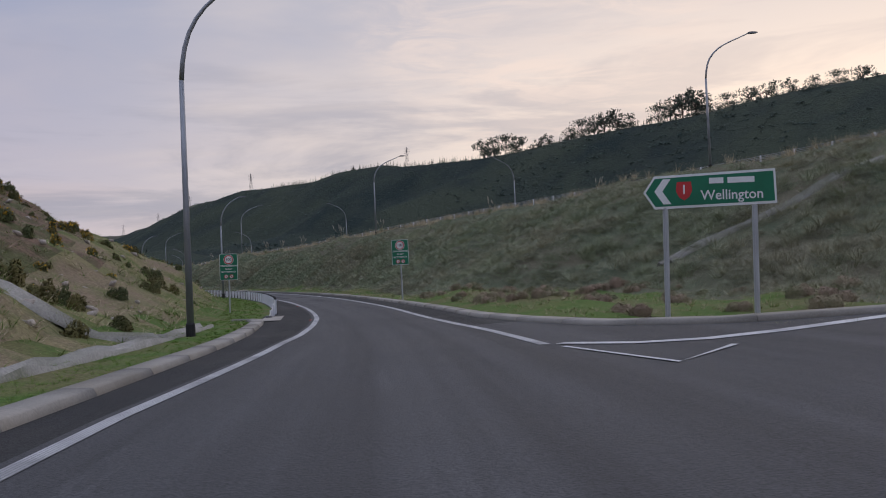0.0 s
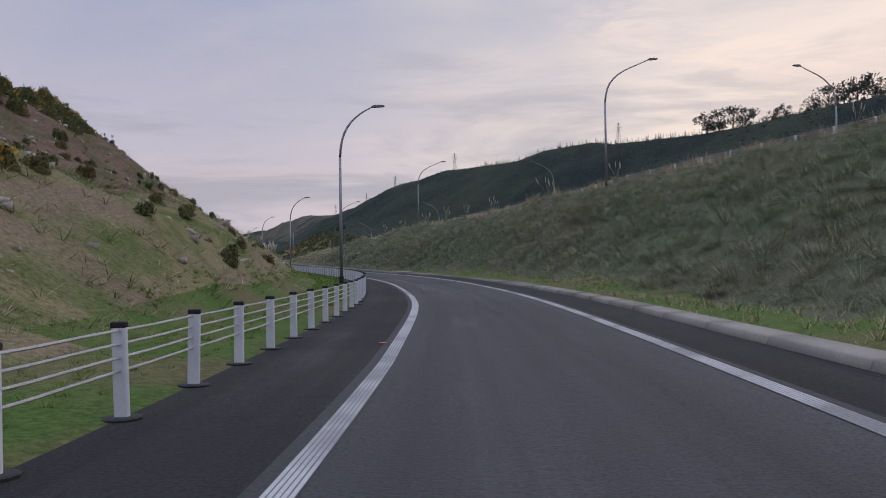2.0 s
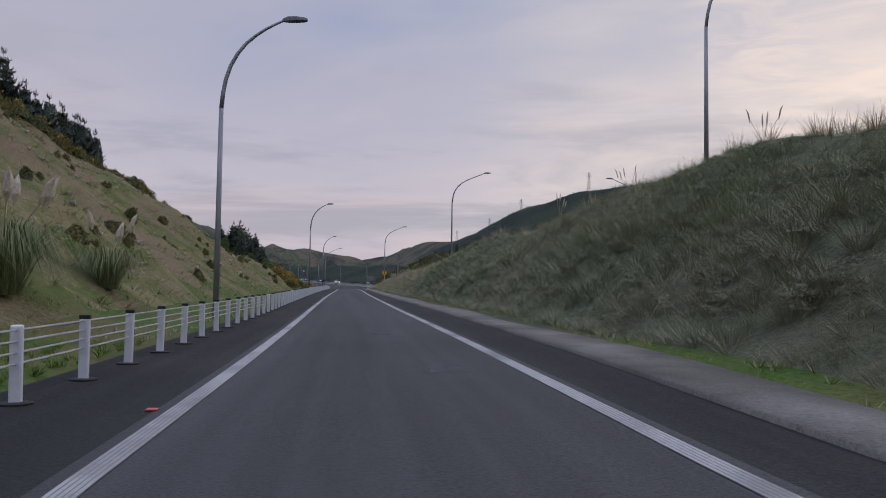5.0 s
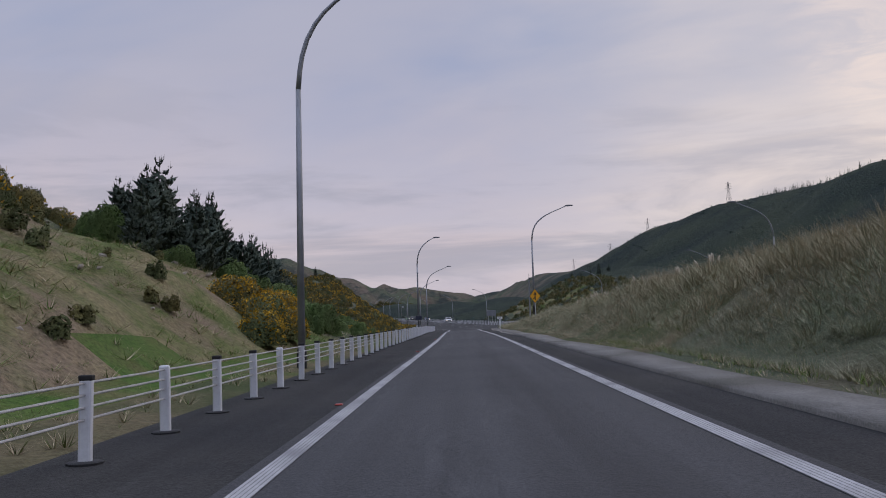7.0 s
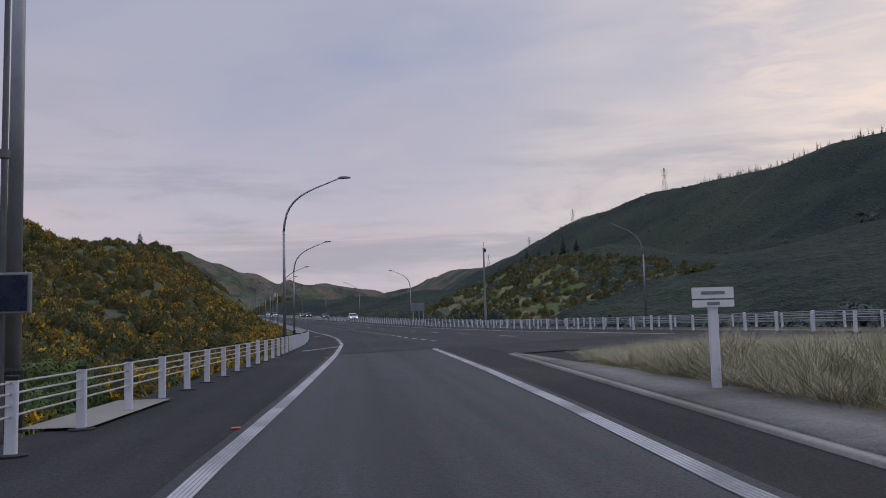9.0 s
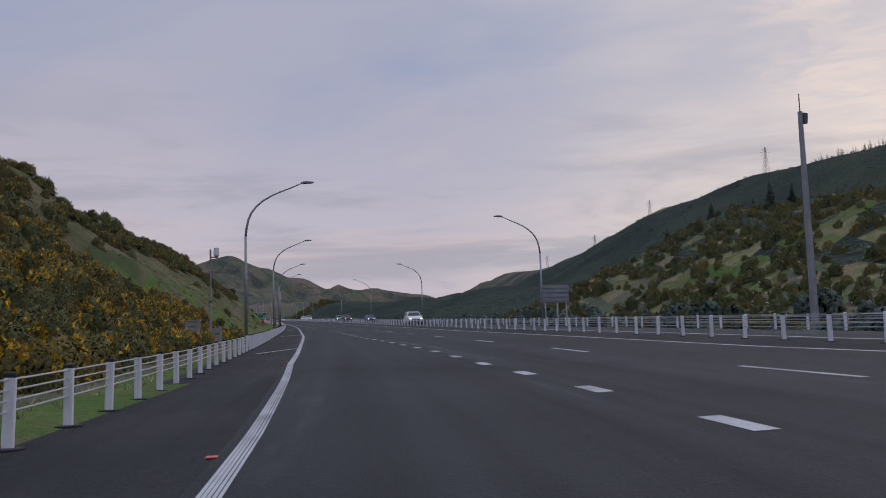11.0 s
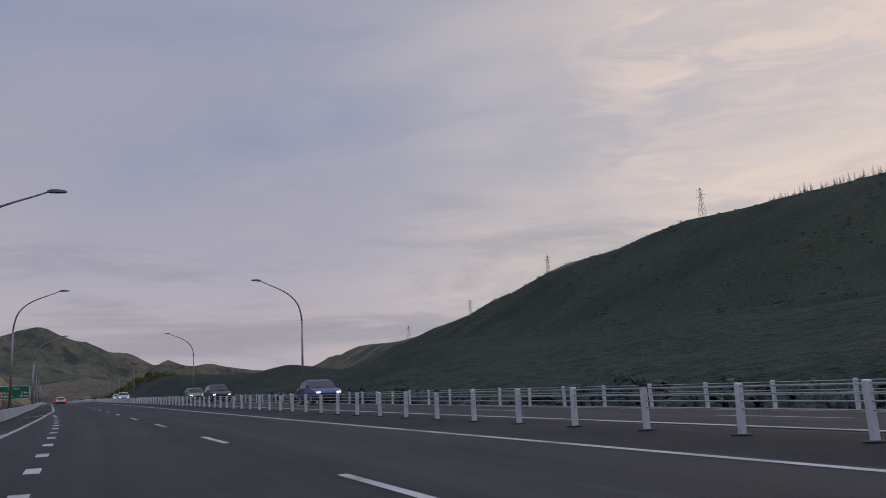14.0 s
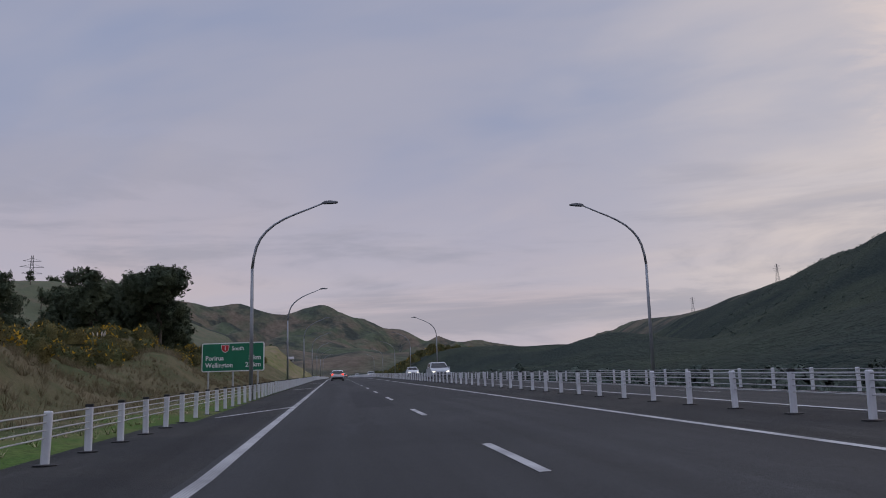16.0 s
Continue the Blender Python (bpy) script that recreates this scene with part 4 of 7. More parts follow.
kerb("kerb_right", [(13.2, -14), (13.6, -9.0), (14.2, -6.4), (16.4, -4.6), (20, -3.8), (24, -3.45), (33, -3.52), (44, -3.64), (54, -3.72), (69, -3.85)], -0.42, 0.1, CONCRETE, "pale concrete mountable kerb along the right verge")
kerb("kerb_left", [(s, float(KERB_L(s))) for s in (-50, -30, -10, 0, 8, 14, 20, 25, 29, 31)] + [(31.9, 3.35), (32.3, 4.0)], 0.42, 0.1, CONCRETE,
     "pale concrete kerb with a rounded end beside the grass verge")
strip("channel_right", 108, 284, lambda s: kerb_r(s), lambda s: kerb_r(s) - (0.95 + 0.15 * np.sin(s * 0.31)) * np.clip((284.5 - s) / 10, 0.02, 1), 0.05, GRAVEL, "grey gravelly concrete verge channel", "channel", 1.0, thick=0.2)
strip("channel_lip", 236, 284, lambda s: kerb_r(s) + 0.14, lambda s: kerb_r(s), 0.03, CONCRETE, "narrow concrete channel lip", "channel", 1.0, thick=0.1)
strip("verge_rough", 69.5, 108, lambda s: kerb_r(s), lambda s: kerb_r(s) - 1.15 - 0.25 * np.sin(s * 0.5), 0.02, GRAVEL, "rough gravel edge of the verge", "verge", 1.0, thick=0.15)
strip("access_slab", 110.9, 114.6, lambda s: kerb_r(s) + 0.15, lambda s: kerb_r(s) - 2.6, 0.075, CONCRETE, "pale concrete access slab in the verge", "slab", 1.0, thick=0.2)
ribbon("barrier_anchor_slab", [(30.8, 2.75), (33.0, 2.72), (35.4, 2.62)], 0.75, CONCRETE, "pale concrete anchor slab of the wire barrier", "slab", 0.03)
ribbon("pole_slab", [(271.0, 3.35), (274.5, 3.2)], 0.8, CONCRETE, "concrete slab behind the barrier", "slab", 0.03)


def open_drain(pts, w, mat):
    """A shotcrete drain: a lumpy open trough down the slope."""
    e = thing("slope_drain", None, "rough pale shotcrete drain trough on the grass slope", "drain", kind="structure")
    n = len(pts)
    V = []
    rnd = random.Random(3)
    for s, l in pts:
        g = ground_at(s, l)
        for o, h in ((-w, -0.1), (-w * 0.75, 0.12), (-w * 0.35, 0.02), (w * 0.35, 0.02), (w * 0.75, 0.14), (w, -0.1)):
            p = ground_at(s + o * 0.7, l + o * 0.7)
            V.append((p.x, p.y, p.z + h + rnd.uniform(-0.07, 0.06)))
    i = np.arange(n * 6).reshape(n, 6)
    F = np.stack([i[:-1, :-1], i[:-1, 1:], i[1:, 1:], i[1:, :-1]], -1).reshape(-1, 4)
    part("trough", mesh_of("trough", V, F, mat), None, e)


open_drain([(8 + k * 1.0, 5.6 - 0.045 * k) for k in range(21)], 0.45, DRAIN)
open_drain([(22.5, 5.2), (21.6, 6.4), (20.4, 8), (19, 10), (17.5, 12.5), (16, 15)], 0.4, DRAIN)
open_drain([(34.5, -14.6), (34.2, -16.5), (33.8, -18.5), (33.4, -20.5), (33, -22.5), (32.6, -24.5), (32.2, -27)], 0.4, DRAIN)

# ---- wire rope barriers ----


def post_meshes():
    bm = box(-0.055, -0.035, 0.0, 0.055, 0.035, 0.70, 0.02)
    me = bpy.data.meshes.new("post")
    bm.to_mesh(me), bm.free(), me.materials.append(POSTWHITE)
    bm = box(-0.058, -0.039, 0.672, 0.058, 0.039, 0.722, 0.012)
    cap = bpy.data.meshes.new("cap")
    bm.to_mesh(cap), bm.free(), cap.materials.append(BLACK)
    bm = tube([(0, 0, -0.03), (0, 0, 0.012), (0, 0, 0.02)], [0.15, 0.15, 0.12], 12)
    foot = bpy.data.meshes.new("foot")
    bm.to_mesh(foot), bm.free(), foot.materials.append(BLACK)
    return me, cap, foot


POST, CAP, FOOT = post_meshes()


def stations(*anchors):
    """Places of the posts along the road: (station, post number) pairs, evenly spaced between them."""
    a = np.array(anchors, float)
    return np.interp(np.arange(a[0, 1], a[-1, 1] + 1), a[:, 1], a[:, 0])


def wire_barrier(s0, s1, where, spacing, label, terminal=False, capped=0.85, seed=1):
    e = thing("wire_rope_barrier", None, label, "safety barrier", "roadside barriers")
    rnd = random.Random(seed)
    for s in (spacing if isinstance(spacing, np.ndarray) else np.arange(s0, s1, spacing)):
        l = float(where(s))
        x, y = plan(s, l)
        z = float(deck2(s, l)) if l < 0 else float(level(s))
        p = part("post", POST, None, e, m=pose(float(x), float(y), z, rnd.uniform(-1.2, 1.2), rnd.uniform(-1.2, 1.2), heading(s) + rnd.uniform(-4, 4)))
        if rnd.random() < capped:
            part("cap", CAP, None, p, "black post cap")
        part("foot", FOOT, None, p, "black rubber foot")
    n = int((s1 - s0) / 0.95) + 1
    q = np.linspace(s0, s1, n)
    for h in (0.36, 0.46, 0.56, 0.66):
        l = where(q)
        x, y = plan(q, l)
        z = np.where(l < 0, deck2(q, l), level(q)) + h - 0.006 * np.abs(np.sin(q * 1.7))
        pts = [Vector(v) for v in np.stack([x, y, z], -1)]
        if terminal:
            a = at(s0 - 3.6, float(where(s0)) + 0.25, 0.06)
            pts = [a] + pts
        part("cable", tube(pts, 0.0115, 5), CABLE, e)
    if terminal:
        for q, k in ((s0 - 1.3, 0.72), (s0 - 2.5, 0.42)):
            x, y = plan(q, float(where(s0)) + 0.07 * (s0 - q))
            part("post", POST, None, e, "short post of the barrier's sloping end", m=pose(float(x), float(y), float(level(q)), 0, 0, heading(q)) @ Matrix.Diagonal((1, 1, k, 1)))
        a = at(s0 - 3.6, float(where(s0)) + 0.25, 0.05)
        part("anchor", box(-0.12, -0.22, -0.02, 0.12, 0.22, 0.05, 0.015), DARKSTEEL, e, "dark steel cable anchor", m=Matrix.Translation(a) @ pose(0, 0, 0, 0, 0, heading(s0)))
    return e


wire_barrier(37.75, 300, BARRIER_L, stations((37.75, 0), (42.85, 3), (51.35, 8), (67.57, 17), (76.9, 22), (109.76, 39), (269.14, 124), (299.2, 140)), "white-posted wire rope barrier with black caps along the ramp", True)
wire_barrier(300.6, 660, BARRIER_L, stations((300.6, 0), (368.12, 36), (408.51, 58), (542.2, 129), (659.0, 191)), "white-posted wire rope barrier along the motorway shoulder", seed=2)
wire_barrier(258, 640, MEDIAN, stations((258, 0), (442.68, 92), (481.33, 111), (509.52, 125), (541.4, 141), (639.0, 190)), "white-posted wire rope barrier in the motorway median", capped=0.3, seed=3)
wire_barrier(258, 640, FAR_RAIL, 2.3, "white-posted wire rope barrier on the far motorway edge", capped=0.2, seed=4)
wire_barrier(662, 1000, BARRIER_L, 2.6, "distant white-posted wire rope barrier", capped=0.0, seed=5)
wire_barrier(642, 1000, MEDIAN, 2.8, "distant white-posted median barrier", capped=0.0, seed=6)

wire_barrier(18, 198, lambda s: POLES_M(s) - 0.9, 2.4, "white-posted wire rope barrier along the crest of the bank", capped=0.0, seed=7)

# ---- street lamps ----


def street_lamp(m, label, tall=9.4, short=False):
    """Origin at the base; the arm reaches towards +x."""
    e = thing("street_lamp", m, label, "street lamp", "motorway lamps")
    k = tall / 9.4
    part("base", tube([(0, 0, -0.3), (0, 0, 0.42), (0, 0, 0.46)], [0.125, 0.125, 0.1], 14), BLACK, e, "black base sleeve")
    part("pole", tube([(0, 0, 0.4), (0, 0, 3.5 * k), (0, 0, (6.7 if short else 6.3) * k)], [0.095, 0.08, 0.066], 12), STEEL, e, smooth=True)
    arc = [(0, 6.3), (0.06, 6.8), (0.17, 7.28), (0.34, 7.66), (0.6, 8.0), (0.96, 8.32), (1.4, 8.59), (1.9, 8.82), (2.5, 9.06), (3.2, 9.36)]
    out = 0.0
    if short:
        arc = [(0, 6.7), (0.04, 7.15), (0.11, 7.55), (0.24, 7.95), (0.44, 8.32), (0.68, 8.62), (0.95, 8.86), (1.22, 9.05), (1.52, 9.22), (1.82, 9.37)]
        out = -1.38
    part("arm", tube([(x, 0, z * k) for x, z in arc], [0.066, 0.064, 0.062, 0.06, 0.057, 0.053, 0.049, 0.045, 0.04, 0.036], 10), STEEL, e, smooth=True)
    head = bmesh.new()
    ring = []
    for x, w, t, b in ((3.1, 0.05, 9.38, 9.31), (3.25, 0.11, 9.44, 9.31), (3.5, 0.15, 9.45, 9.33), (3.75, 0.13, 9.43, 9.35), (3.84, 0.07, 9.41, 9.37)):
        ring.append([head.verts.new((x + out, y, z * k)) for y, z in ((-w, b), (w, b), (w * 0.8, t), (-w * 0.8, t))])
    for a, b in zip(ring, ring[1:]):
        for i in range(4):
            head.faces.new((a[i], a[(i + 1) % 4], b[(i + 1) % 4], b[i]))
    head.faces.new(ring[0]), head.faces.new(ring[-1][::-1])
    bmesh.ops.recalc_face_normals(head, faces=head.faces)
    part("luminaire", head, DARKSTEEL, e, "dark flat lamp head")
    return e


# x, y and ground height, and the way in which the arm points (degrees from +x)
LAMPS = [(-21.1, 78.4, -0.6, 18), (-47.4, 129.3, -1.05, 29), (-79.6, 186.5, 0.2, 29), (-112.1, 243.8, 0.85, 30), (-130.6, 275.8, 0.8, 32),
         (-151.2, 307.0, 0.9, 34), (-174.0, 337.8, 1.1, 38), (-196.0, 367.3, 1.9, 40), (-218.8, 396.6, 2.6, 41), (-237.9, 420.8, 3.3, 42), (-260.8, 447.8, 4.2, 42), (-288.6, 480.4, 4.45, 43)]
FARLAMPS = [(-166.8, 365.3, 1.5), (-203.0, 410.7, 2.5), (-239.3, 453.5, 3.8), (-275.7, 495.1, 4.9)]
BANKLAMPS = [(18.3, 55.4, 7.0, 6), (-7.8, 97.0, 5.6, 12), (-34.8, 142.4, 4.6, 24), (-62.2, 184.4, 2.9, 28), (-96.6, 238.6, 2.35, 30)]
ramp_lamp = street_lamp(pose(*at(22.6, 4.45, -0.06), 0, 0, 8), "tall galvanised street lamp with a short curved arm and black base", 9.7, True)
for x, y, z, a in LAMPS[:4]:
    copy_thing(ramp_lamp, pose(x, y, z, 0, 0, a))
first = street_lamp(pose(*LAMPS[4][:3], 0, 0, LAMPS[4][3]), "tall galvanised street lamp with a long curved arm")
for x, y, z, a in LAMPS[5:]:
    copy_thing(first, pose(x, y, z, 0, 0, a))
for x, y, z, a in BANKLAMPS:
    copy_thing(first, pose(x, y, z, 0, 0, a))["label"] = "tall galvanised street lamp standing on the planted bank"
for x, y, z in FARLAMPS:
    copy_thing(first, pose(x, y, z, 0, 0, 221))["label"] = "tall galvanised street lamp behind the far barrier"
for s in (612, 655, 700, 745, 800, 860):
    p = at(s, 4.5, 0)
    copy_thing(first, pose(*p, 0, 0, heading(s)))
    if s > 640:
        copy_thing(first, pose(*at(s + 2, -15.6, 0), 0, 0, heading(s) + 180))
for s, l, h in ((95, -36, 6.7), (147, -34, 5.5), (197, -30.3, 2.9), (256, -27.3, 1.2), (297, -36, 0.6), (337, -29.5, 0.7), (43, -46.5, 7.6)):
    copy_thing(first, pose(*at(s, l, h), 0, 0, heading(s) + 182))["label"] = "tall galvanised street lamp across the motorway"
copy_thing(first, pose(*at(-20, 6.5, 0.1), 0, 0, 2))

# ---- signs ----


def sign_post(e, x, z0, z1, r=0.04, name="post"):
    part(name, tube([(x, 0.05, z0), (x, 0.05, z1)], r, 10), PALESTEEL, e)


def motorway_sign(m, w=0.87, h=1.3, clear=1.65):
    """Green start-of-motorway sign with the 100 roundel; its face looks along -y."""
    e = thing("motorway_start_sign", m, "green motorway start sign with a red speed roundel, steel post", "road sign", "motorway start signs")
    sign_post(e, 0, -0.3, clear + h - 0.1)
    c = clear + h / 2
    part("border", plate(rounded(w, h, 0.06, 0, c), 0.0, 0.02), SIGNWHITE, e)
    part("panel", plate(rounded(w - 0.04, h - 0.04, 0.045, 0, c), -0.004, 0.01), SIGNGREEN, e)
    part("roundel_ring", plate(disc(0.225, 0, c + 0.36), -0.008, 0.0), SIGNRED, e)
    part("roundel_face", plate(disc(0.175, 0, c + 0.36), -0.012, 0.0), SIGNWHITE, e)
    part("roundel_rim", plate(disc(0.243, 0, c + 0.36), -0.006, 0.0), SIGNWHITE, e)
    lettering("100", 0.19, SIGNBLACK, e, 0, c + 0.36, -0.015, 0.004)
    for t, z in (("TRANSMISSION", 0.05), ("GULLY", -0.10), ("MOTORWAY", -0.25)):
        lettering(t, 0.118, SIGNWHITE, e, 0, c + z, -0.007, 0.002)
    for x in (-0.13, 0.13):
        part("ban_rim", plate(disc(0.098, x, c - 0.47, 20), -0.006, 0.0), SIGNRED, e)
        part("ban_face", plate(disc(0.078, x, c - 0.47, 20), -0.009, 0.0), SIGNWHITE, e)
        k = plate([(-0.012, -0.05), (0.012, -0.05), (0.016, 0.03), (0, 0.055), (-0.016, 0.03)], -0.012, -0.008)
        bmesh.ops.translate(k, verts=k.verts, vec=(x, 0, c - 0.47))
        part("ban_symbol", k, SIGNBLACK, e)
        bar = plate([(-0.075, 0.05), (-0.055, 0.068), (0.075, -0.05), (0.055, -0.068)], -0.015, -0.009)
        bmesh.ops.translate(bar, verts=bar.verts, vec=(x, 0, c - 0.47))
        part("ban_bar", bar, SIGNRED, e)
    return e


motorway_sign(pose(-10.65, 40.65, -0.25, 0, 0.6, 6), clear=1.36)
motorway_sign(pose(-2.2, 42.5, 0.0, 0, -0.6, 0), clear=1.5)


def direction_sign(m):
    """Green arrow board pointing left with a red shield and worn lettering."""
    e = thing("direction_sign", m, "green arrow-shaped direction sign with red shield on two posts", "road sign")
    for x in (-1.15, 1.05):
        sign_post(e, x, -0.4, 2.5, 0.07)
    out = [(-1.7, 2.88), (-1.42, 3.28), (1.55, 3.36), (1.58, 2.52), (-1.42, 2.46)]
    part("border", plate(out, -0.01, 0.03), SIGNWHITE, e)
    part("panel", plate([(-1.64, 2.88), (-1.4, 3.22), (1.5, 3.3), (1.53, 2.58), (-1.4, 2.52)], -0.014, 0.02), SIGNGREEN, e)
    part("chevron", plate([(-1.42, 2.9), (-1.2, 3.2), (-1.0, 3.2), (-1.22, 2.9), (-1.0, 2.58), (-1.2, 2.58)], -0.018, 0.0), SIGNWHITE, e)
    part("shield", plate([(-0.85, 3.12), (-0.5, 3.12), (-0.47, 2.9), (-0.55, 2.74), (-0.675, 2.66), (-0.8, 2.74), (-0.88, 2.9)], -0.018, 0.0), SIGNRED, e)
    for x0, x1, z in ((-0.05, 0.3, 3.12), (0.4, 1.05, 3.12)):
        part("lettering_bar", plate([(x0, z - 0.07), (x1, z - 0.07), (x1, z + 0.07), (x0, z + 0.07)], -0.018, -0.012), SIGNWHITE, e)
    lettering("Wellington", 0.34, SIGNWHITE, e, 0.5, 2.76, -0.018, 0.004)
    lettering("1", 0.3, SIGNWHITE, e, -0.675, 2.92, -0.022, 0.006)
    return e


direction_sign(Matrix.Translation(at(15.6, -6.78, 0.4)) @ pose(0, 0, 0, 0, 1.5, -14) @ Matrix.Diagonal((0.77, 1, 0.81, 1)))


def merge_sign(m):
    e = thing("merge_sign", m, "yellow diamond merge warning sign on a white post", "road sign")
    sign_post(e, 0, -0.3, 3.3, 0.06)
    d = 0.62
    part("border", plate([(0, 2.98 - d), (d, 2.98), (0, 2.98 + d), (-d, 2.98)], -0.02, 0.0), SIGNBLACK, e)
    d = 0.585
    part("panel", plate([(0, 2.98 - d), (d, 2.98), (0, 2.98 + d), (-d, 2.98)], -0.024, -0.01), SIGNYELLOW, e)
    a = plate([(-0.04, -0.36), (0.07, -0.36), (0.07, 0.12), (0.19, 0.12), (0.01, 0.4), (-0.17, 0.12), (-0.04, 0.12), (-0.04, -0.02), (-0.18, -0.19), (-0.25, -0.13), (-0.24, -0.28), (-0.12, -0.25), (-0.04, -0.14)], -0.028, -0.02)
    bmesh.ops.translate(a, verts=a.verts, vec=(0, 0, 2.98))
    bmesh.ops.triangulate(a, faces=list(a.faces))
    part("arrow", a, SIGNBLACK, e)
    return e


merge_sign(Matrix.Translation((-95.75, 236.9, 0.6)) @ pose(0, 0, 0, 0, 0, 27) @ Matrix.Diagonal((0.78, 0.78, 1.0, 1)))


def marker_sign(m):
    e = thing("marker_sign", m, "small white marker board in two strips on a broad white post", "road sign")
    part("post", box(-0.06, 0.0, -0.3, 0.06, 0.05, 1.2, 0.01), POSTWHITE, e)
    for z0, z1 in ((1.17, 1.26), (1.28, 1.42)):
        part("board", plate(rounded(0.53, z1 - z0, 0.015, 0, (z0 + z1) / 2), -0.015, 0.0), SIGNWHITE, e)
    for x0, x1, z in ((-0.15, 0.15, 1.35), (-0.08, 0.08, 1.215)):
        part("lettering_bar", plate([(x0, z - 0.02), (x1, z - 0.02), (x1, z + 0.02), (x0, z + 0.02)], -0.019, -0.016), SIGNBACK, e)
    return e


marker_sign(Matrix.Translation((-104.65, 247.8, 0.62)) @ pose(0, 0, 0, 0, 0, 26))


def shield(cx, cz, w, h, y0, y1):
    return plate([(cx + w * a, cz + h * b) for a, b in ((-0.5, 0.5), (0.5, 0.5), (0.52, 0.1), (0.38, -0.28), (0, -0.5), (-0.38, -0.28), (-0.52, 0.1))], y0, y1)


def distance_sign(m):
    e = thing("distance_sign", m, "large green distance sign with white border on three posts", "road sign")
    for x in (-1.6, 0.0, 1.6):
        sign_post(e, x, -1.0, 2.9, 0.06)
    part("border", plate(rounded(4.05, 1.78, 0.12, 0, 2.25), -0.02, 0.02), SIGNWHITE, e)
    part("panel", plate(rounded(3.93, 1.66, 0.09, 0, 2.25), -0.024, 0.0), SIGNGREEN, e)
    part("shield_rim", shield(-0.5, 2.77, 0.5, 0.5, -0.028, -0.02), SIGNWHITE, e)
    part("shield", shield(-0.5, 2.77, 0.44, 0.44, -0.032, -0.02), SIGNRED, e)
    lettering("1", 0.34, SIGNWHITE, e, -0.5, 2.78, -0.036, 0.006)
    lettering("South", 0.34, SIGNWHITE, e, 0.32, 2.77, -0.03, 0.006)
    for a, b, z in (("Porirua", "5 km", 2.19), ("Wellington", "23 km", 1.75)):
        lettering(a, 0.40, SIGNWHITE, e, -1.78, z, -0.03, 0.008, "LEFT")
        lettering(b, 0.40, SIGNWHITE, e, 1.82, z, -0.03, 0.008, "RIGHT")
    return e


distance_sign(Matrix.Translation((-300.9, 490.3, 5.25)) @ pose(0, 0, 0, 0, 0, 27))


def route_marker(m):
    e = thing("route_marker_sign", m, "orange-red route shield sign with a south plate", "road sign")
    sign_post(e, 0, -0.6, 1.75, 0.035)
    part("shield_rim", shield(0, 1.5, 0.62, 0.62, -0.01, 0.01), SIGNWHITE, e)
    part("shield", shield(0, 1.5, 0.56, 0.56, -0.014, 0.0), SIGNORANGE, e)
    lettering("1", 0.42, SIGNWHITE, e, 0, 1.51, -0.018, 0.008)
    part("plate_rim", plate(rounded(0.66, 0.27, 0.03, 0, 1.03), -0.01, 0.01), SIGNWHITE, e)
    part("plate", plate(rounded(0.61, 0.22, 0.025, 0, 1.03), -0.014, 0.0), SIGNORANGE, e)
    lettering("SOUTH", 0.17, SIGNWHITE, e, 0, 1.03, -0.018, 0.004)
    return e


route_marker(Matrix.Translation(at(528.3, 5.5, 0.0)) @ pose(0, 0, 0, 0, 0, 33))


def sign_backs(m):
    e = thing("sign_seen_from_behind", m, "blue-grey back of a large sign on three posts", "road sign")
    for x in (-0.9, 0.25, 1.1):
        sign_post(e, x, -1.0, 4.6, 0.07)
    for k in range(4):
        part("back_panel", box(-1.35, -0.03, 2.75 + 0.46 * k, 1.35, 0.02, 3.2 + 0.46 * k, 0.01), SIGNBACK, e)
        part("rail", box(-1.35, -0.09, 2.9 + 0.46 * k, 1.35, -0.04, 2.97 + 0.46 * k), STEEL, e)
    return e


sb = sign_backs(Matrix.Translation(at(403.5, -18.3, 0.0)) @ pose(0, 0, 0, 0, 0, 30) @ Matrix.Diagonal((0.88, 1, 0.8, 1)))
copy_thing(sb, Matrix.Translation(at(268, -31, 0.3)) @ pose(0, 0, 0, 0, 0, 25))

# ---- roadside equipment ----


def radar_mast(m):
    e = thing("radar_mast", m, "grey steel mast with a white detector head", "mast")
    part("pole", tube([(0, 0, -0.3), (0, 0, 2.2), (0, 0, 2.25), (0, 0, 5.1)], [0.075, 0.075, 0.05, 0.045], 10), STEEL, e)
    part("bracket", box(-0.02, -0.03, 4.65, 0.4, 0.03, 4.71), DARKSTEEL, e)
    part("detector", tube([(0.3, 0, 4.72), (0.3, 0, 4.78), (0.3, 0, 5.15), (0.3, 0, 5.2)], [0.1, 0.14, 0.14, 0.1], 12), POSTWHITE, e, "white detector drum")
    part("clamp", tube([(0, 0, 2.3), (0, 0, 2.42)], 0.11, 10), DARKSTEEL, e)
    return e


radar_mast(Matrix.Translation(ground_at(381.6, 6.7)) @ pose(0, 0, 0, 0, 0, 35))


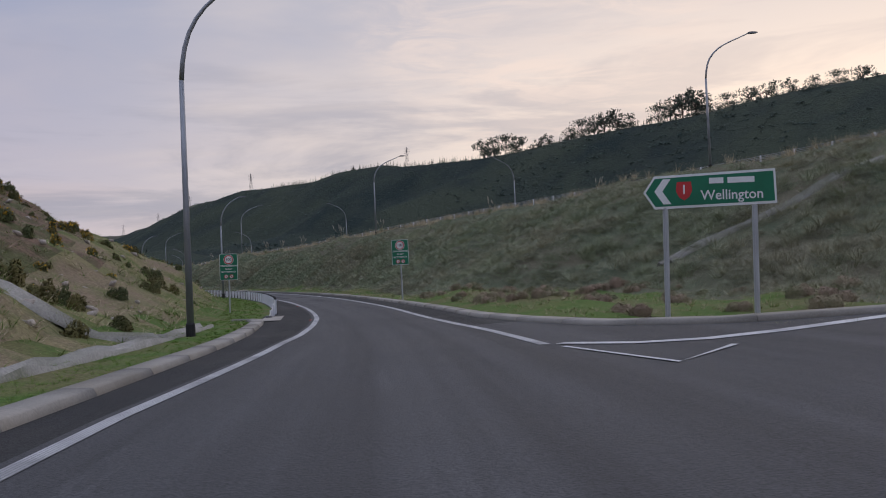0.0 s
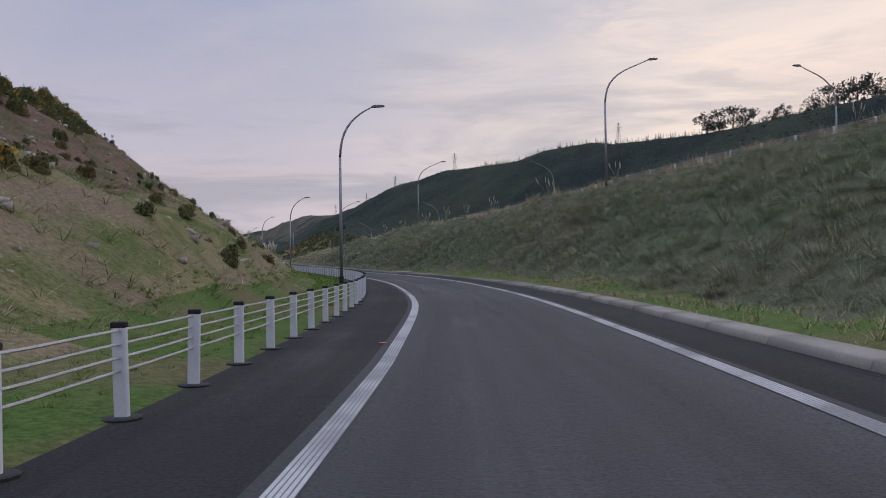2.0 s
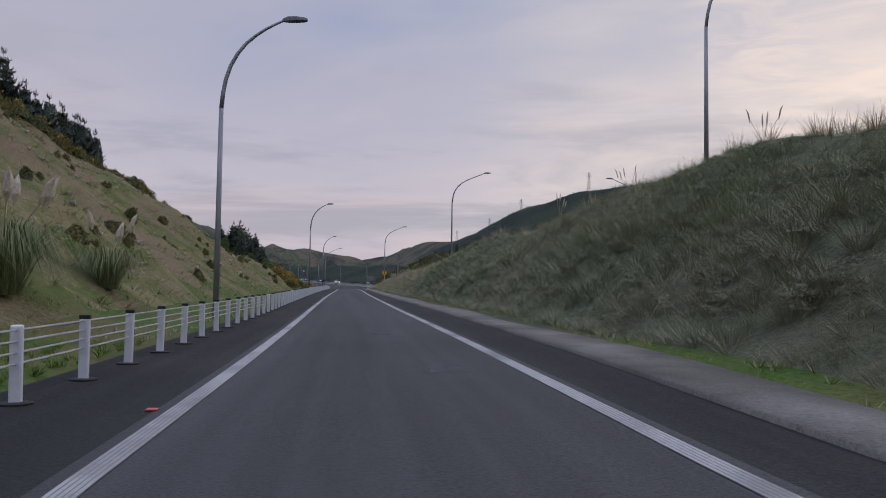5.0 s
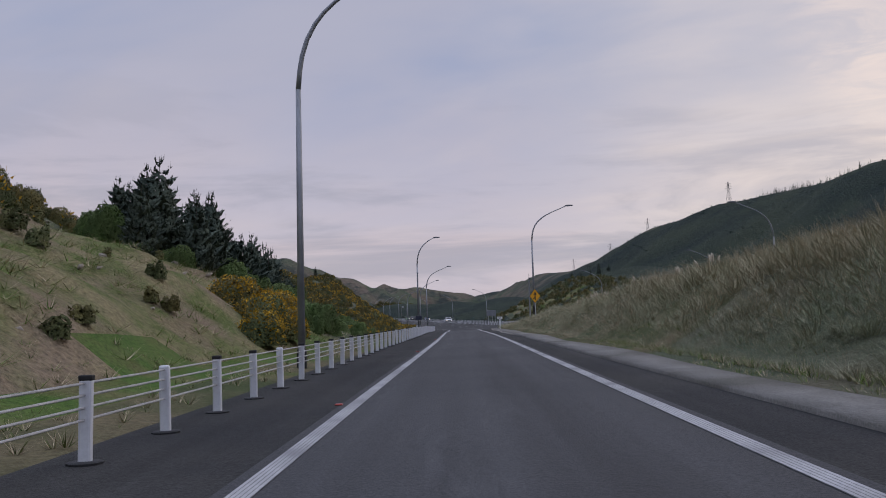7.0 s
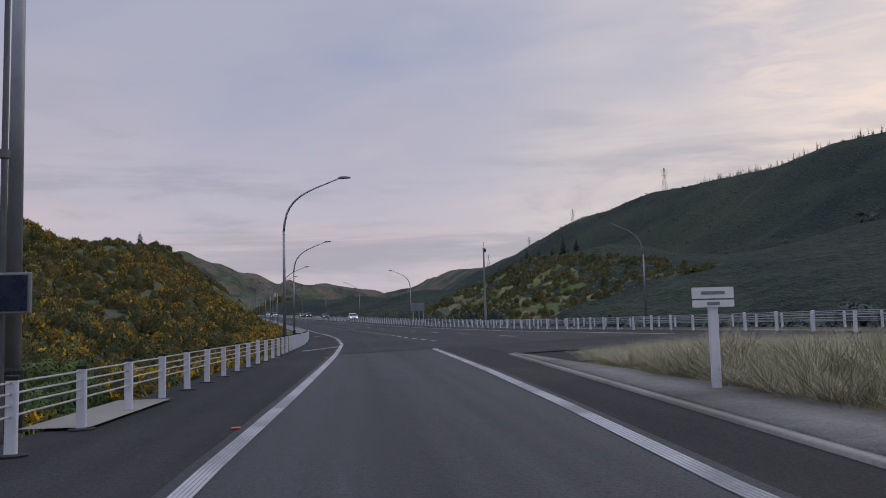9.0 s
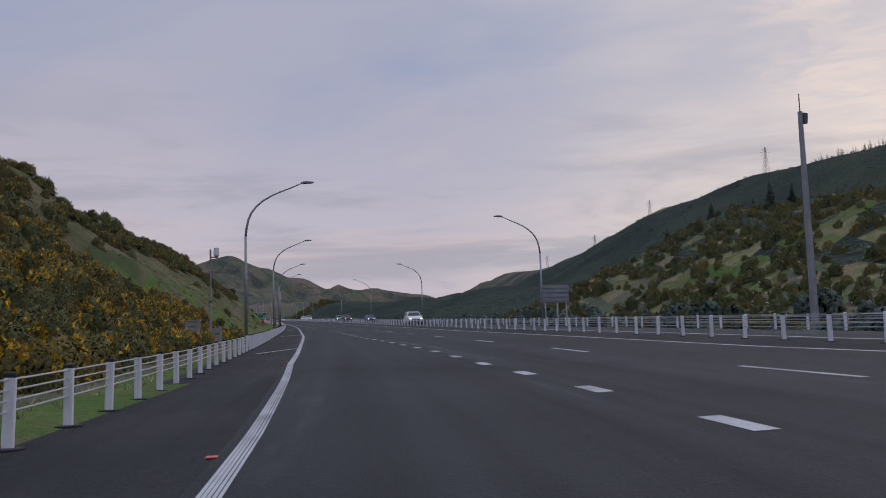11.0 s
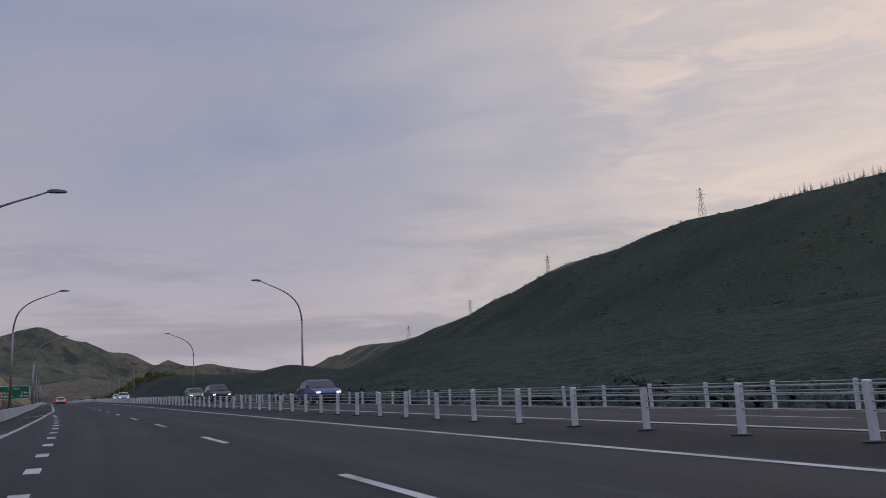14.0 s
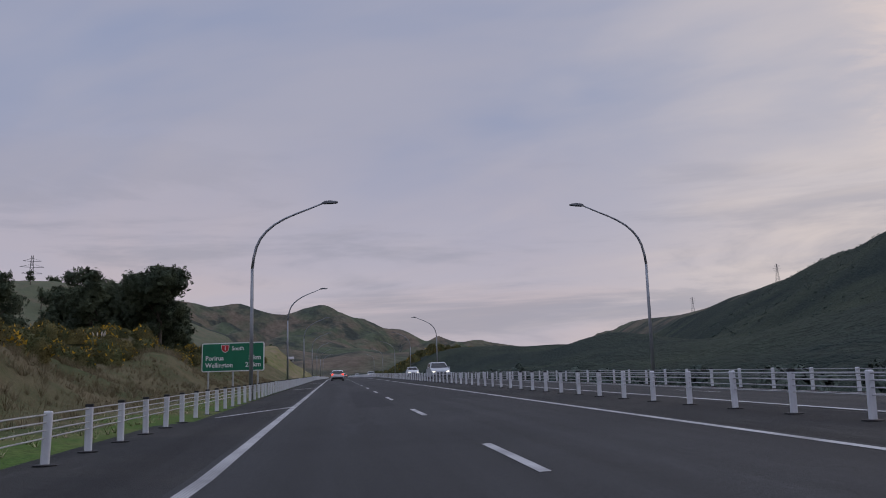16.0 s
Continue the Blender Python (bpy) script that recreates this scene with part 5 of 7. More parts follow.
def cabinet(m, w, d, h, label):
    e = thing("equipment_cabinet", m, label, "cabinet")
    part("plinth", box(-w / 2 - 0.05, -d / 2 - 0.05, -0.4, w / 2 + 0.05, d / 2 + 0.05, 0.08, 0.01), CONCRETE, e)
    part("body", box(-w / 2, -d / 2, 0.08, w / 2, d / 2, h, 0.02), CABINET, e)
    part("door", box(-w / 2 + 0.05, -d / 2 - 0.02, 0.15, w / 2 - 0.05, -d / 2, h - 0.1, 0.008), CABINET, e)
    part("roof", box(-w / 2 - 0.03, -d / 2 - 0.03, h, w / 2 + 0.03, d / 2 + 0.03, h + 0.05, 0.01), CABINET, e)
    part("vent", box(-w / 4, -d / 2 - 0.028, h - 0.3, w / 4, -d / 2 - 0.02, h - 0.22), DARKSTEEL, e)
    return e


cabinet(Matrix.Translation(ground_at(379.5, 7.3)) @ pose(0, 0, 0, 0, 0, 42), 0.72, 0.5, 1.35, "tall grey-green roadside equipment cabinet")
cabinet(Matrix.Translation(ground_at(381.0, 6.3)) @ pose(0, 0, 0, 0, 0, 42), 0.45, 0.35, 0.95, "small grey-green roadside cabinet beside the mast")


def solar_mast(m):
    """Slim mast beside a street lamp with a solar panel board."""
    e = thing("solar_mast", m, "slim dark mast with a solar panel box", "mast")
    part("pole", tube([(0, 0, -0.3), (0, 0, 1.8), (0, 0, 6.2)], [0.045, 0.04, 0.03], 8), DARKSTEEL, e)
    part("panel_frame", box(-0.36, -0.12, 1.32, 0.36, -0.06, 1.78, 0.01), STEEL, e)
    part("panel", box(-0.33, -0.13, 1.35, 0.33, -0.12, 1.75), SOLAR, e)
    part("camera_head", box(-0.06, -0.2, 6.1, 0.06, 0.1, 6.24, 0.02), DARKSTEEL, e)
    part("clamp", tube([(0, 0, 3.1), (0, 0, 3.2)], 0.06, 8), DARKSTEEL, e)
    return e


solar_mast(pose(-111.85, 243.45, 0.6, 0, 0, 28))


def camera_mast(m):
    e = thing("camera_mast", m, "tall pale steel camera mast", "mast")
    part("pole", tube([(0, 0, -0.5), (0, 0, 11.0)], [0.2, 0.11], 12), STEEL, e)
    part("camera_head", tube([(0.25, 0, 10.4), (0.25, 0, 10.9)], [0.12, 0.16], 10), DARKSTEEL, e)
    part("bracket", box(0, -0.04, 10.85, 0.3, 0.04, 10.95), DARKSTEEL, e)
    part("aerial", tube([(0, 0, 11.0), (0, 0, 11.9)], 0.03, 6), DARKSTEEL, e)
    return e


camera_mast(pose(-145.5, 345.9, 1.1, 0, 0, 40))


def pylon(m, tall, label):
    """Lattice tower: four legs, rings, diagonals and three cross-arms."""
    e = thing("transmission_tower", m, label, "pylon", "transmission towers")
    r = tall / 260

    def half(z):
        return tall * (0.085 * (1 - z / tall) ** 1.2 + 0.014)
    lv = [tall * k for k in (0, 0.2, 0.38, 0.53, 0.66, 0.78, 0.89, 1.0)]
    for sx in (-1, 1):
        for sy in (-1, 1):
            part("leg", tube([(sx * half(z), sy * half(z), z - (1.0 if z == 0 else 0)) for z in lv], r, 4), DARKSTEEL, e)
    for a, b in zip(lv, lv[1:]):
        for k in range(4):
            c = [(1, 1), (-1, 1), (-1, -1), (1, -1)]
            (x0, y0), (x1, y1) = c[k], c[(k + 1) % 4]
            part("brace", tube([(x0 * half(a), y0 * half(a), a), (x1 * half(b), y1 * half(b), b)], r * 0.7, 3), DARKSTEEL, e)
            part("brace", tube([(x1 * half(a), y1 * half(a), a), (x0 * half(b), y0 * half(b), b)], r * 0.7, 3), DARKSTEEL, e)
    for z, w in ((0.66, 0.17), (0.78, 0.2), (0.89, 0.15)):
        for sx in (-1, 1):
            part("cross_arm", tube([(0, 0, z * tall), (sx * w * tall, 0, z * tall + 0.01 * tall)], r, 4), DARKSTEEL, e)
            part("arm_tie", tube([(0, 0, (z + 0.06) * tall), (sx * w * tall, 0, z * tall + 0.01 * tall)], r * 0.7, 3), DARKSTEEL, e)
    return e

tower = None
for x, y, tall, a in ((-26.4, 675.7, 17, 40), (-195.5, 848.7, 17, 40), (-417.2, 1209.2, 19, 35), (-585.5, 1509.5, 20, 30), (-1256.2, 2189.4, 24, 20), (-1417.7, 2308.6, 26, 20), (-610, 650, 24, 60),
                      (-300, 980, 17, 35), (-1050, 1500, 22, 30), (-1180, 1380, 22, 30)):
    z = float(far_land(np.array(x), np.array(y)))
    m = pose(x, y, z - 0.5, 0, 0, a) @ Matrix.Diagonal((tall / 20, tall / 20, tall / 20, 1))
    if tower is None:
        tower = pylon(m, 20.0, "grey lattice transmission tower on the ridge")
    else:
        t2 = copy_thing(tower, m)
        t2.scale = (tall / 20,) * 3

# ---- plants ----
RNG = np.random.RandomState(11)


def scatter(name, templates, pos, size, mats, label, category, tall=None, lean=0.12, kind="stuff"):
    """Many plants in one mesh: each a turned, scaled and leaning copy of one of the templates (verts, quads, tris, slots of quads, slots of tris)."""
    pos, size = np.asarray(pos, float), np.asarray(size, float)
    pick = RNG.randint(0, len(templates), len(pos))
    VV, QQ, TT, SQ, ST, base = [], [], [], [], [], 0
    for k, (tv, tq, tt, sq, st) in enumerate(templates):
        w = np.where(pick == k)[0]
        if not len(w):
            continue
        a = RNG.uniform(0, 2 * np.pi, len(w))
        c, s = np.cos(a), np.sin(a)
        x = tv[None, :, 0] * c[:, None] - tv[None, :, 1] * s[:, None]
        y = tv[None, :, 0] * s[:, None] + tv[None, :, 1] * c[:, None]
        z = np.repeat(tv[None, :, 2], len(w), 0)
        lx, ly = RNG.normal(0, lean, (2, len(w), 1))
        hz = size[w] if tall is None else np.asarray(tall)[w]
        V = np.stack([(x + lx * z) * size[w][:, None], (y + ly * z) * size[w][:, None], z * hz[:, None]], -1) + pos[w][:, None, :]
        n = len(tv)
        off = base + np.arange(len(w))[:, None, None] * n
        VV.append(V.reshape(-1, 3))
        if len(tq):
            QQ.append((tq[None] + off).reshape(-1, 4)), SQ.append(np.tile(sq, len(w)))
        if len(tt):
            TT.append((tt[None] + off).reshape(-1, 3)), ST.append(np.tile(st, len(w)))
        base += n * len(w)
    faces, slots = [], []
    if QQ:
        faces.append(np.concatenate(QQ)), slots.append(np.concatenate(SQ))
    if TT:
        faces.append(np.concatenate(TT)), slots.append(np.concatenate(ST))
    me = mesh_of(name, np.concatenate(VV), faces, mats, np.concatenate(slots), smooth=True)
    return tagged(new(name, me), label, category, kind=kind)


def pack(V, Q, T, sq, st):
    return (np.array(V, float).reshape(-1, 3), np.array(Q, int).reshape(-1, 4), np.array(T, int).reshape(-1, 3), np.array(sq, int), np.array(st, int))


def tuft(blades, tall, spread, width, droop, seed, slots=1, plain=False):
    """Blades bent outwards; each a quad and a tip."""
    r = np.random.RandomState(seed)
    V, Q, T, sq, st = [], [], [], [], []
    for _ in range(blades):
        a = r.uniform(0, 2 * np.pi)
        d = np.array([np.cos(a), np.sin(a), 0])
        n = np.array([-d[1], d[0], 0]) * width * r.uniform(0.7, 1.3)
        h = tall * r.uniform(0.55, 1.0)
        b = d * r.uniform(0, spread * 0.35)
        m, e = b + d * spread * 0.3 + [0, 0, h * 0.62], b + d * spread * r.uniform(0.5, 1.0 + droop) + [0, 0, h * (1 - 0.3 * droop * r.uniform(0, 1))]
        i = len(V)
        if plain:
            V += [b - n, b + n, e]
            T.append((i, i + 1, i + 2)), st.append(r.randint(slots))
            continue
        V += [b - n, b + n, m + n * 0.7, m - n * 0.7, e]
        Q.append((i, i + 1, i + 2, i + 3)), T.append((i + 3, i + 2, i + 4))
        k = r.randint(slots)
        sq.append(k), st.append(k)
    return pack(V, Q, T, sq, st)


def leafy(leaves, seed, leaf=0.2, flat=0.75, bloom=0.0, lobes=4):
    """A shrub of unit size: leaf sprays round a few lobes, gaps between them; slot 1 holds blossom or dry sprays."""
    r = np.random.RandomState(seed)
    cs = np.stack([r.uniform(-0.33, 0.33, lobes), r.uniform(-0.33, 0.33, lobes), r.uniform(0.18, 0.52, lobes) * flat], -1)
    rad = r.uniform(0.24, 0.4, lobes)
    V, Q, sq = [], [], []
    for _ in range(leaves):
        k = r.randint(lobes)
        d = r.normal(size=3)
        d /= np.linalg.norm(d)
        d[2] = abs(d[2]) * 0.9 - 0.15
        p = cs[k] + d * rad[k] * r.uniform(0.6, 1.08)
        p[2] = max(p[2], 0.02)
        u = r.normal(size=3)
        u -= d * (u @ d) * 0.6
        u /= np.linalg.norm(u)
        w = np.cross(d, u)
        L, B = leaf * r.uniform(0.6, 1.35), leaf * r.uniform(0.35, 0.8)
        i = len(V)
        V += [p - u * L - w * B * 0.3, p - w * B + u * L * 0.2, p + u * L + d * leaf * 0.25, p + w * B - u * L * 0.1]
        Q.append((i, i + 1, i + 2, i + 3))
        sq.append(1 if r.uniform() < bloom * (1.6 if d[2] > 0.25 else 0.5) else 0)
    return pack(V, Q, [], sq, [])


def bush(leaves, seed, leaf=0.09, flat=0.75, bloom=0.0, lobes=2, sides=7):
    """A shrub of unit size: rounded lobes of foliage, each a heart and a looser shell round it, with sprays standing out; slot 1 holds blossom or dry sprays."""
    r = np.random.RandomState(seed)
    V, T, st = [], [], []
    spread = 0.24 if lobes > 1 else 0.0
    for k in range(lobes):
        a = 2 * np.pi * (k + r.uniform(-0.3, 0.3)) / lobes
        c = np.array([spread * np.cos(a) * r.uniform(0.6, 1.1), spread * np.sin(a) * r.uniform(0.6, 1.1), 0.0])
        R, H = r.uniform(0.3, 0.4) if lobes > 1 else 0.48, flat * r.uniform(0.75, 1.0)
        for size, rows in ((0.8, ((8, 0.12), (46, 0.0))), (1.0, ((2, 0.1), (34, 0.0), (64, 0.0)))):
            i = len(V)
            for q, (e, down) in enumerate(rows):
                for b in range(sides):
                    w, g = 2 * np.pi * (b + 0.5 * q) / sides, size * r.uniform(0.86, 1.14)
                    V.append(c + [R * g * np.cos(radians(e)) * np.cos(w), R * g * np.cos(radians(e)) * np.sin(w), H * g * np.sin(radians(e)) - down])
            V.append(c + [0, 0, H * size])
            for b in range(sides):
                n = (b + 1) % sides
                for q in range(len(rows) - 1):
                    o = i + q * sides
                    T += [(o + b, o + n, o + sides + n), (o + b, o + sides + n, o + sides + b)]
                T.append((i + (len(rows) - 1) * sides + b, i + (len(rows) - 1) * sides + n, i + len(rows) * sides))
                st += [0] * (2 * len(rows) - 1)
        for _ in range(leaves // lobes):
            w, e = r.uniform(0, 2 * np.pi), np.arcsin(r.uniform(0.0, 1.0))
            d = np.array([np.cos(e) * np.cos(w), np.cos(e) * np.sin(w), np.sin(e)])
            p = c + d * [R, R, H] * r.uniform(0.9, 1.08)
            u = r.normal(size=3) * 0.6 + d + [0, 0, 0.4]
            u /= np.linalg.norm(u)
            n = np.cross(u, r.normal(size=3))
            n /= np.linalg.norm(n) + 1e-6
            L, B = leaf * r.uniform(0.8, 1.8), leaf * r.uniform(0.5, 1.0)
            j = len(V)
            V += [p - u * L * 0.4 - n * B, p - u * L * 0.4 + n * B, p + u * L]
            T.append((j, j + 1, j + 2)), st.append(1 if r.uniform() < bloom * (1.5 if d[2] > 0.4 else 0.6) else 0)
    return pack(V, [], T, [], st)


def conifer(tiers, arms, seed, wide=0.2, bare=0.1, slotted=True):
    """A pine of unit height: tapered trunk, tiers of drooping needle fans."""
    r = np.random.RandomState(seed)
    V, Q, T, sq, st = [], [], [], [], []
    for z0, z1, r0, r1 in ((0, 0.6, 0.016, 0.009), (0.6, 1.0, 0.009, 0.002)):
        i = len(V)
        for z, q in ((z0, r0), (z1, r1)):
            for k in range(5):
                V.append((q * np.cos(k * 1.2566), q * np.sin(k * 1.2566), z))
        for k in range(5):
            Q.append((i + k, i + (k + 1) % 5, i + 5 + (k + 1) % 5, i + 5 + k)), sq.append(1)
    for t in range(tiers):
        f = t / (tiers - 1)
        z = bare + (0.97 - bare) * f
        R = wide * (1 - f) ** 0.8 * r.uniform(0.8, 1.2) + 0.015
        for k in range(arms):
            a = 2 * np.pi * (k + r.uniform(-0.35, 0.35)) / arms + t
            d = np.array([np.cos(a), np.sin(a), 0])
            n = np.array([-d[1], d[0], 0])
            q = R * r.uniform(0.55, 1.15)
            b, e = np.array([0, 0, z + 0.025]), d * q + [0, 0, z + r.uniform(-0.05, 0.045) * (1.2 - f)]
            i = len(V)
            V += [b, b * [1, 1, 0] + d * q * 0.5 + n * q * 0.32 + [0, 0, z - 0.012], e, b * [1, 1, 0] + d * q * 0.5 - n * q * 0.32 + [0, 0, z - 0.012]]
            Q.append((i, i + 1, i + 2, i + 3)), sq.append(0)
            i = len(V)
            V += [b + [0, 0, 0.015], d * q * 0.55 + [0, 0, z + 0.05 * (1 - f) + 0.012], e]
            T.append((i, i + 1, i + 2)), st.append(0)
    return pack(V, Q, T, sq, st)


def young_pine(seed, whorls=11, wide=0.29):
    """A young pine of unit height: dark ragged body, whorls of upturned boughs, candle shoots and a leader; slot 1 is the trunk."""
    r = np.random.RandomState(seed)
    V, Q, T, sq, st = [], [], [], [], []
    for k in range(5):
        V += [(0.018 * np.cos(k * 1.2566), 0.018 * np.sin(k * 1.2566), 0), (0.002 * np.cos(k * 1.2566), 0.002 * np.sin(k * 1.2566), 1.0)]
    for k in range(5):
        n = (k + 1) % 5
        Q.append((2 * k, 2 * n, 2 * n + 1, 2 * k + 1)), sq.append(1)
    reach = lambda f: wide * (1 - f) ** 0.72 * (0.75 + 0.5 * min(1, f * 4)) + 0.01
    rows, sides, i = 6, 8, len(V)
    for q in range(rows):                                    # body
        f = 0.04 + 0.82 * q / (rows - 1)
        for b in range(sides):
            w, g = 2 * np.pi * (b + 0.5 * q) / sides, reach(f) * 0.68 * r.uniform(0.7, 1.25)
            V.append((g * np.cos(w), g * np.sin(w), f + r.uniform(-0.03, 0.03)))
    for q in range(rows - 1):
        for b in range(sides):
            o, n = i + q * sides, (b + 1) % sides
            Q.append((o + b, o + n, o + sides + n, o + sides + b)), sq.append(0)
    for t in range(whorls):                                  # boughs
        f = 0.06 + 0.9 * t / (whorls - 1)
        arms = 9 if f < 0.6 else 7 if f < 0.85 else 5
        for k in range(arms):
            a, q = 2 * np.pi * (k + r.uniform(-0.3, 0.3)) / arms + t * 0.7, reach(f) * r.uniform(0.75, 1.3)
            d = np.array([np.cos(a), np.sin(a), 0])
            n = np.array([-d[1], d[0], 0])
            z, up = f + r.uniform(-0.02, 0.02), q * r.uniform(0.15, 0.5)
            b, m, e = np.array([0, 0, z]), d * q * 0.6 + [0, 0, z - 0.008], d * q + [0, 0, z + up]
            w = q * 0.2 + 0.006
            for side in (n, np.array([0, 0, 0.8])):
                j = len(V)
                V += [b, m - side * w, e, m + side * w]
                Q.append((j, j + 1, j + 2, j + 3)), sq.append(0)
            for _ in range(2):                               # candle shoots
                c = m + (e - m) * r.uniform(0.2, 0.9)
                j = len(V)
                V += [c - n * 0.009, c + n * 0.009, c + [0, 0, r.uniform(0.035, 0.07)] + n * r.uniform(-0.015, 0.015)]
                T.append((j, j + 1, j + 2)), st.append(0)
    for k in range(4):
        d = np.array([np.cos(k * 1.57), np.sin(k * 1.57), 0]) * 0.011
        j = len(V)
        V += [np.array([0, 0, 0.92]) - d, np.array([0, 0, 0.92]) + d, np.array([0, 0, 1.03])]
        T.append((j, j + 1, j + 2)), st.append(0)
    return pack(V, Q, T, sq, st)


def broadleaf(leaves, seed, wide=0.32, crown0=0.3, lobes=9, leaf=0.05, core=0.0):
    """A tree of unit height: trunk, limbs, and a gappy crown of leaf sprays in uneven lobes."""
    r = np.random.RandomState(seed)
    V, Q, sq = [], [], []

    def limb(a, b, ra, rb):
        a, b = np.array(a, float), np.array(b, float)
        d = b - a
        d = d / np.linalg.norm(d)
        u = np.cross(d, [0.3, 0.9, 0.2])
        u /= np.linalg.norm(u)
        w = np.cross(d, u)
        i = len(V)
        for p, q in ((a, ra), (b, rb)):
            for k in range(5):
                V.append(p + q * (u * np.cos(k * 1.2566) + w * np.sin(k * 1.2566)))
        for k in range(5):
            Q.append((i + k, i + (k + 1) % 5, i + 5 + (k + 1) % 5, i + 5 + k)), sq.append(1)
    top = np.array([r.uniform(-0.04, 0.04), r.uniform(-0.04, 0.04), 0.62])
    limb((0, 0, 0), top * [0.5, 0.5, 0.5], 0.026, 0.018), limb(top * 0.5, top, 0.018, 0.01)
    cs = []
    for k in range(lobes):
        a = r.uniform(0, 2 * np.pi)
        z = r.uniform(crown0 + 0.08, 0.88)
        q = wide * np.sqrt(max(0.05, 1 - ((z - 0.6) / 0.42) ** 2)) * r.uniform(0.25, 0.85)
        c = np.array([q * np.cos(a), q * np.sin(a), z])
        cs.append((c, r.uniform(0.09, 0.17)))
        limb(top * r.uniform(0.45, 0.95), c, 0.009, 0.003)
    if core:
        for c, q in cs:
            i = len(V)
            for k, e in enumerate((-50, -5, 45)):
                for b in range(6):
                    w, g = 2 * np.pi * (b + 0.5 * k) / 6, q * core * r.uniform(0.8, 1.15)
                    V.append(c + g * np.array([np.cos(radians(e)) * np.cos(w), np.cos(radians(e)) * np.sin(w), np.sin(radians(e))]))
            for k in range(2):
                for b in range(6):
                    p0, p1 = i + 6 * k + b, i + 6 * k + (b + 1) % 6
                    Q.append((p0, p1, p1 + 6, p0 + 6)), sq.append(0)
            for k in (0, 12):
                Q.append((i + k, i + k + 1, i + k + 2, i + k + 3)), sq.append(0)
                Q.append((i + k, i + k + 3, i + k + 4, i + k + 5)), sq.append(0)
    for _ in range(leaves):
        c, q = cs[r.randint(lobes)]
        d = r.normal(size=3)
        d /= np.linalg.norm(d)
        p = c + d * q * r.uniform(0.5, 1.1) * [1.15, 1.15, 0.85]
        u = r.normal(size=3)
        u /= np.linalg.norm(u)
        w = np.cross(d, u)
        w /= np.linalg.norm(w)
        L, B = leaf * r.uniform(0.6, 1.4), leaf * r.uniform(0.4, 0.8)
        i = len(V)
        V += [p - u * L, p - w * B, p + u * L, p + w * B]
        Q.append((i, i + 1, i + 2, i + 3)), sq.append(0)
    return pack(V, Q, [], sq, [])


def spots(n, s0, s1, lfun0, lfun1, clump=0.0, seed=0, sink=0.05):
    """n places on the land between two sideways lines; clump thins them in patches."""
    r = np.random.RandomState(seed)
    s = r.uniform(s0, s1, n)
    a = lfun0(s) if callable(lfun0) else np.full(n, float(lfun0))
    b = lfun1(s) if callable(lfun1) else np.full(n, float(lfun1))
    l = a + (b - a) * r.uniform(0, 1, n)
    x, y = plan(s, l)
    if clump:
        keep = wave(x, y, 6.5, seed + 50) + 0.5 * wave(x, y, 2.3, seed + 51) > clump - 1.0 + r.uniform(-0.3, 0.3, n)
        s, l, x, y = s[keep], l[keep], x[keep], y[keep]
    z = land(s, l) - sink
    return np.stack([x, y, z], -1), s, l


crest_l = lambda s: np.interp(s, LEFT_CREST[:, 0], LEFT_CREST[:, 1])
verge_l = lambda s: np.where(s < 33, KERB_L(s) + 0.5, BARRIER_L(np.maximum(s, 34)) + 0.55)
top_r = lambda s: POLES_M(s) - 0.8
toe_r = lambda s: -(np.interp(s, [0, 11, 13.6, 14.2, 16.4, 20, 24, 300], [40, 30, 9.8, 7.2, 5.5, 5.0, 4.75, 4.75]) + BANK_FOOT(s) * 0.9)

shrubs = [bush(36, k, 0.09, 0.75, 0.10, 2, 6) for k in range(6)]
planted = [bush(30, 330 + k, 0.075, 0.8, 0.0, 2, 6) for k in range(7)]
sprays = [tuft(60, 0.58, 0.52, 0.0046, 0.8, 360 + k, 1, True) for k in range(7)]
lowscrub = [bush(16, 350 + k, 0.12, 0.8, 0.05, 1, 6) for k in range(5)]
shrubs_far = [bush(16, 10 + k, 0.12, 0.75, 0.10, 1, 6) for k in range(5)]
canopy = [leafy(20, 220 + k, 0.19, 0.85, 0.0, 4) for k in range(6)]
bushes = [bush(110, 240 + k, 0.06, 0.9, 0.0, 4, 7) for k in range(3)]
gorses = [bush(30, 20 + k, 0.09, 0.85, 0.15, 1, 6) for k in range(6)]
blooms = [bush(90, 40 + k, 0.07, 0.85, 0.75, 2, 6) for k in range(4)]
short = [tuft(16, 0.20, 0.14, 0.005, 0.7, 60 + k, 2, True) for k in range(6)]
green = [tuft(22, 0.16, 0.14, 0.004, 0.6, 260 + k, 1, True) for k in range(5)]
longg = [tuft(24, 0.75, 0.30, 0.008, 0.8, 70 + k, 1, True) for k in range(5)]
tussock = [tuft(34, 0.46, 0.34, 0.005, 1.1, 270 + k, 2, True) for k in range(6)]
pine_far = [conifer(7, 4, 80 + k, 0.19) for k in range(4)]
pine_near = [conifer(14, 7, 90 + k, 0.2) for k in range(4)]
round_far = [broadleaf(60, 100 + k, leaf=0.15) for k in range(4)]

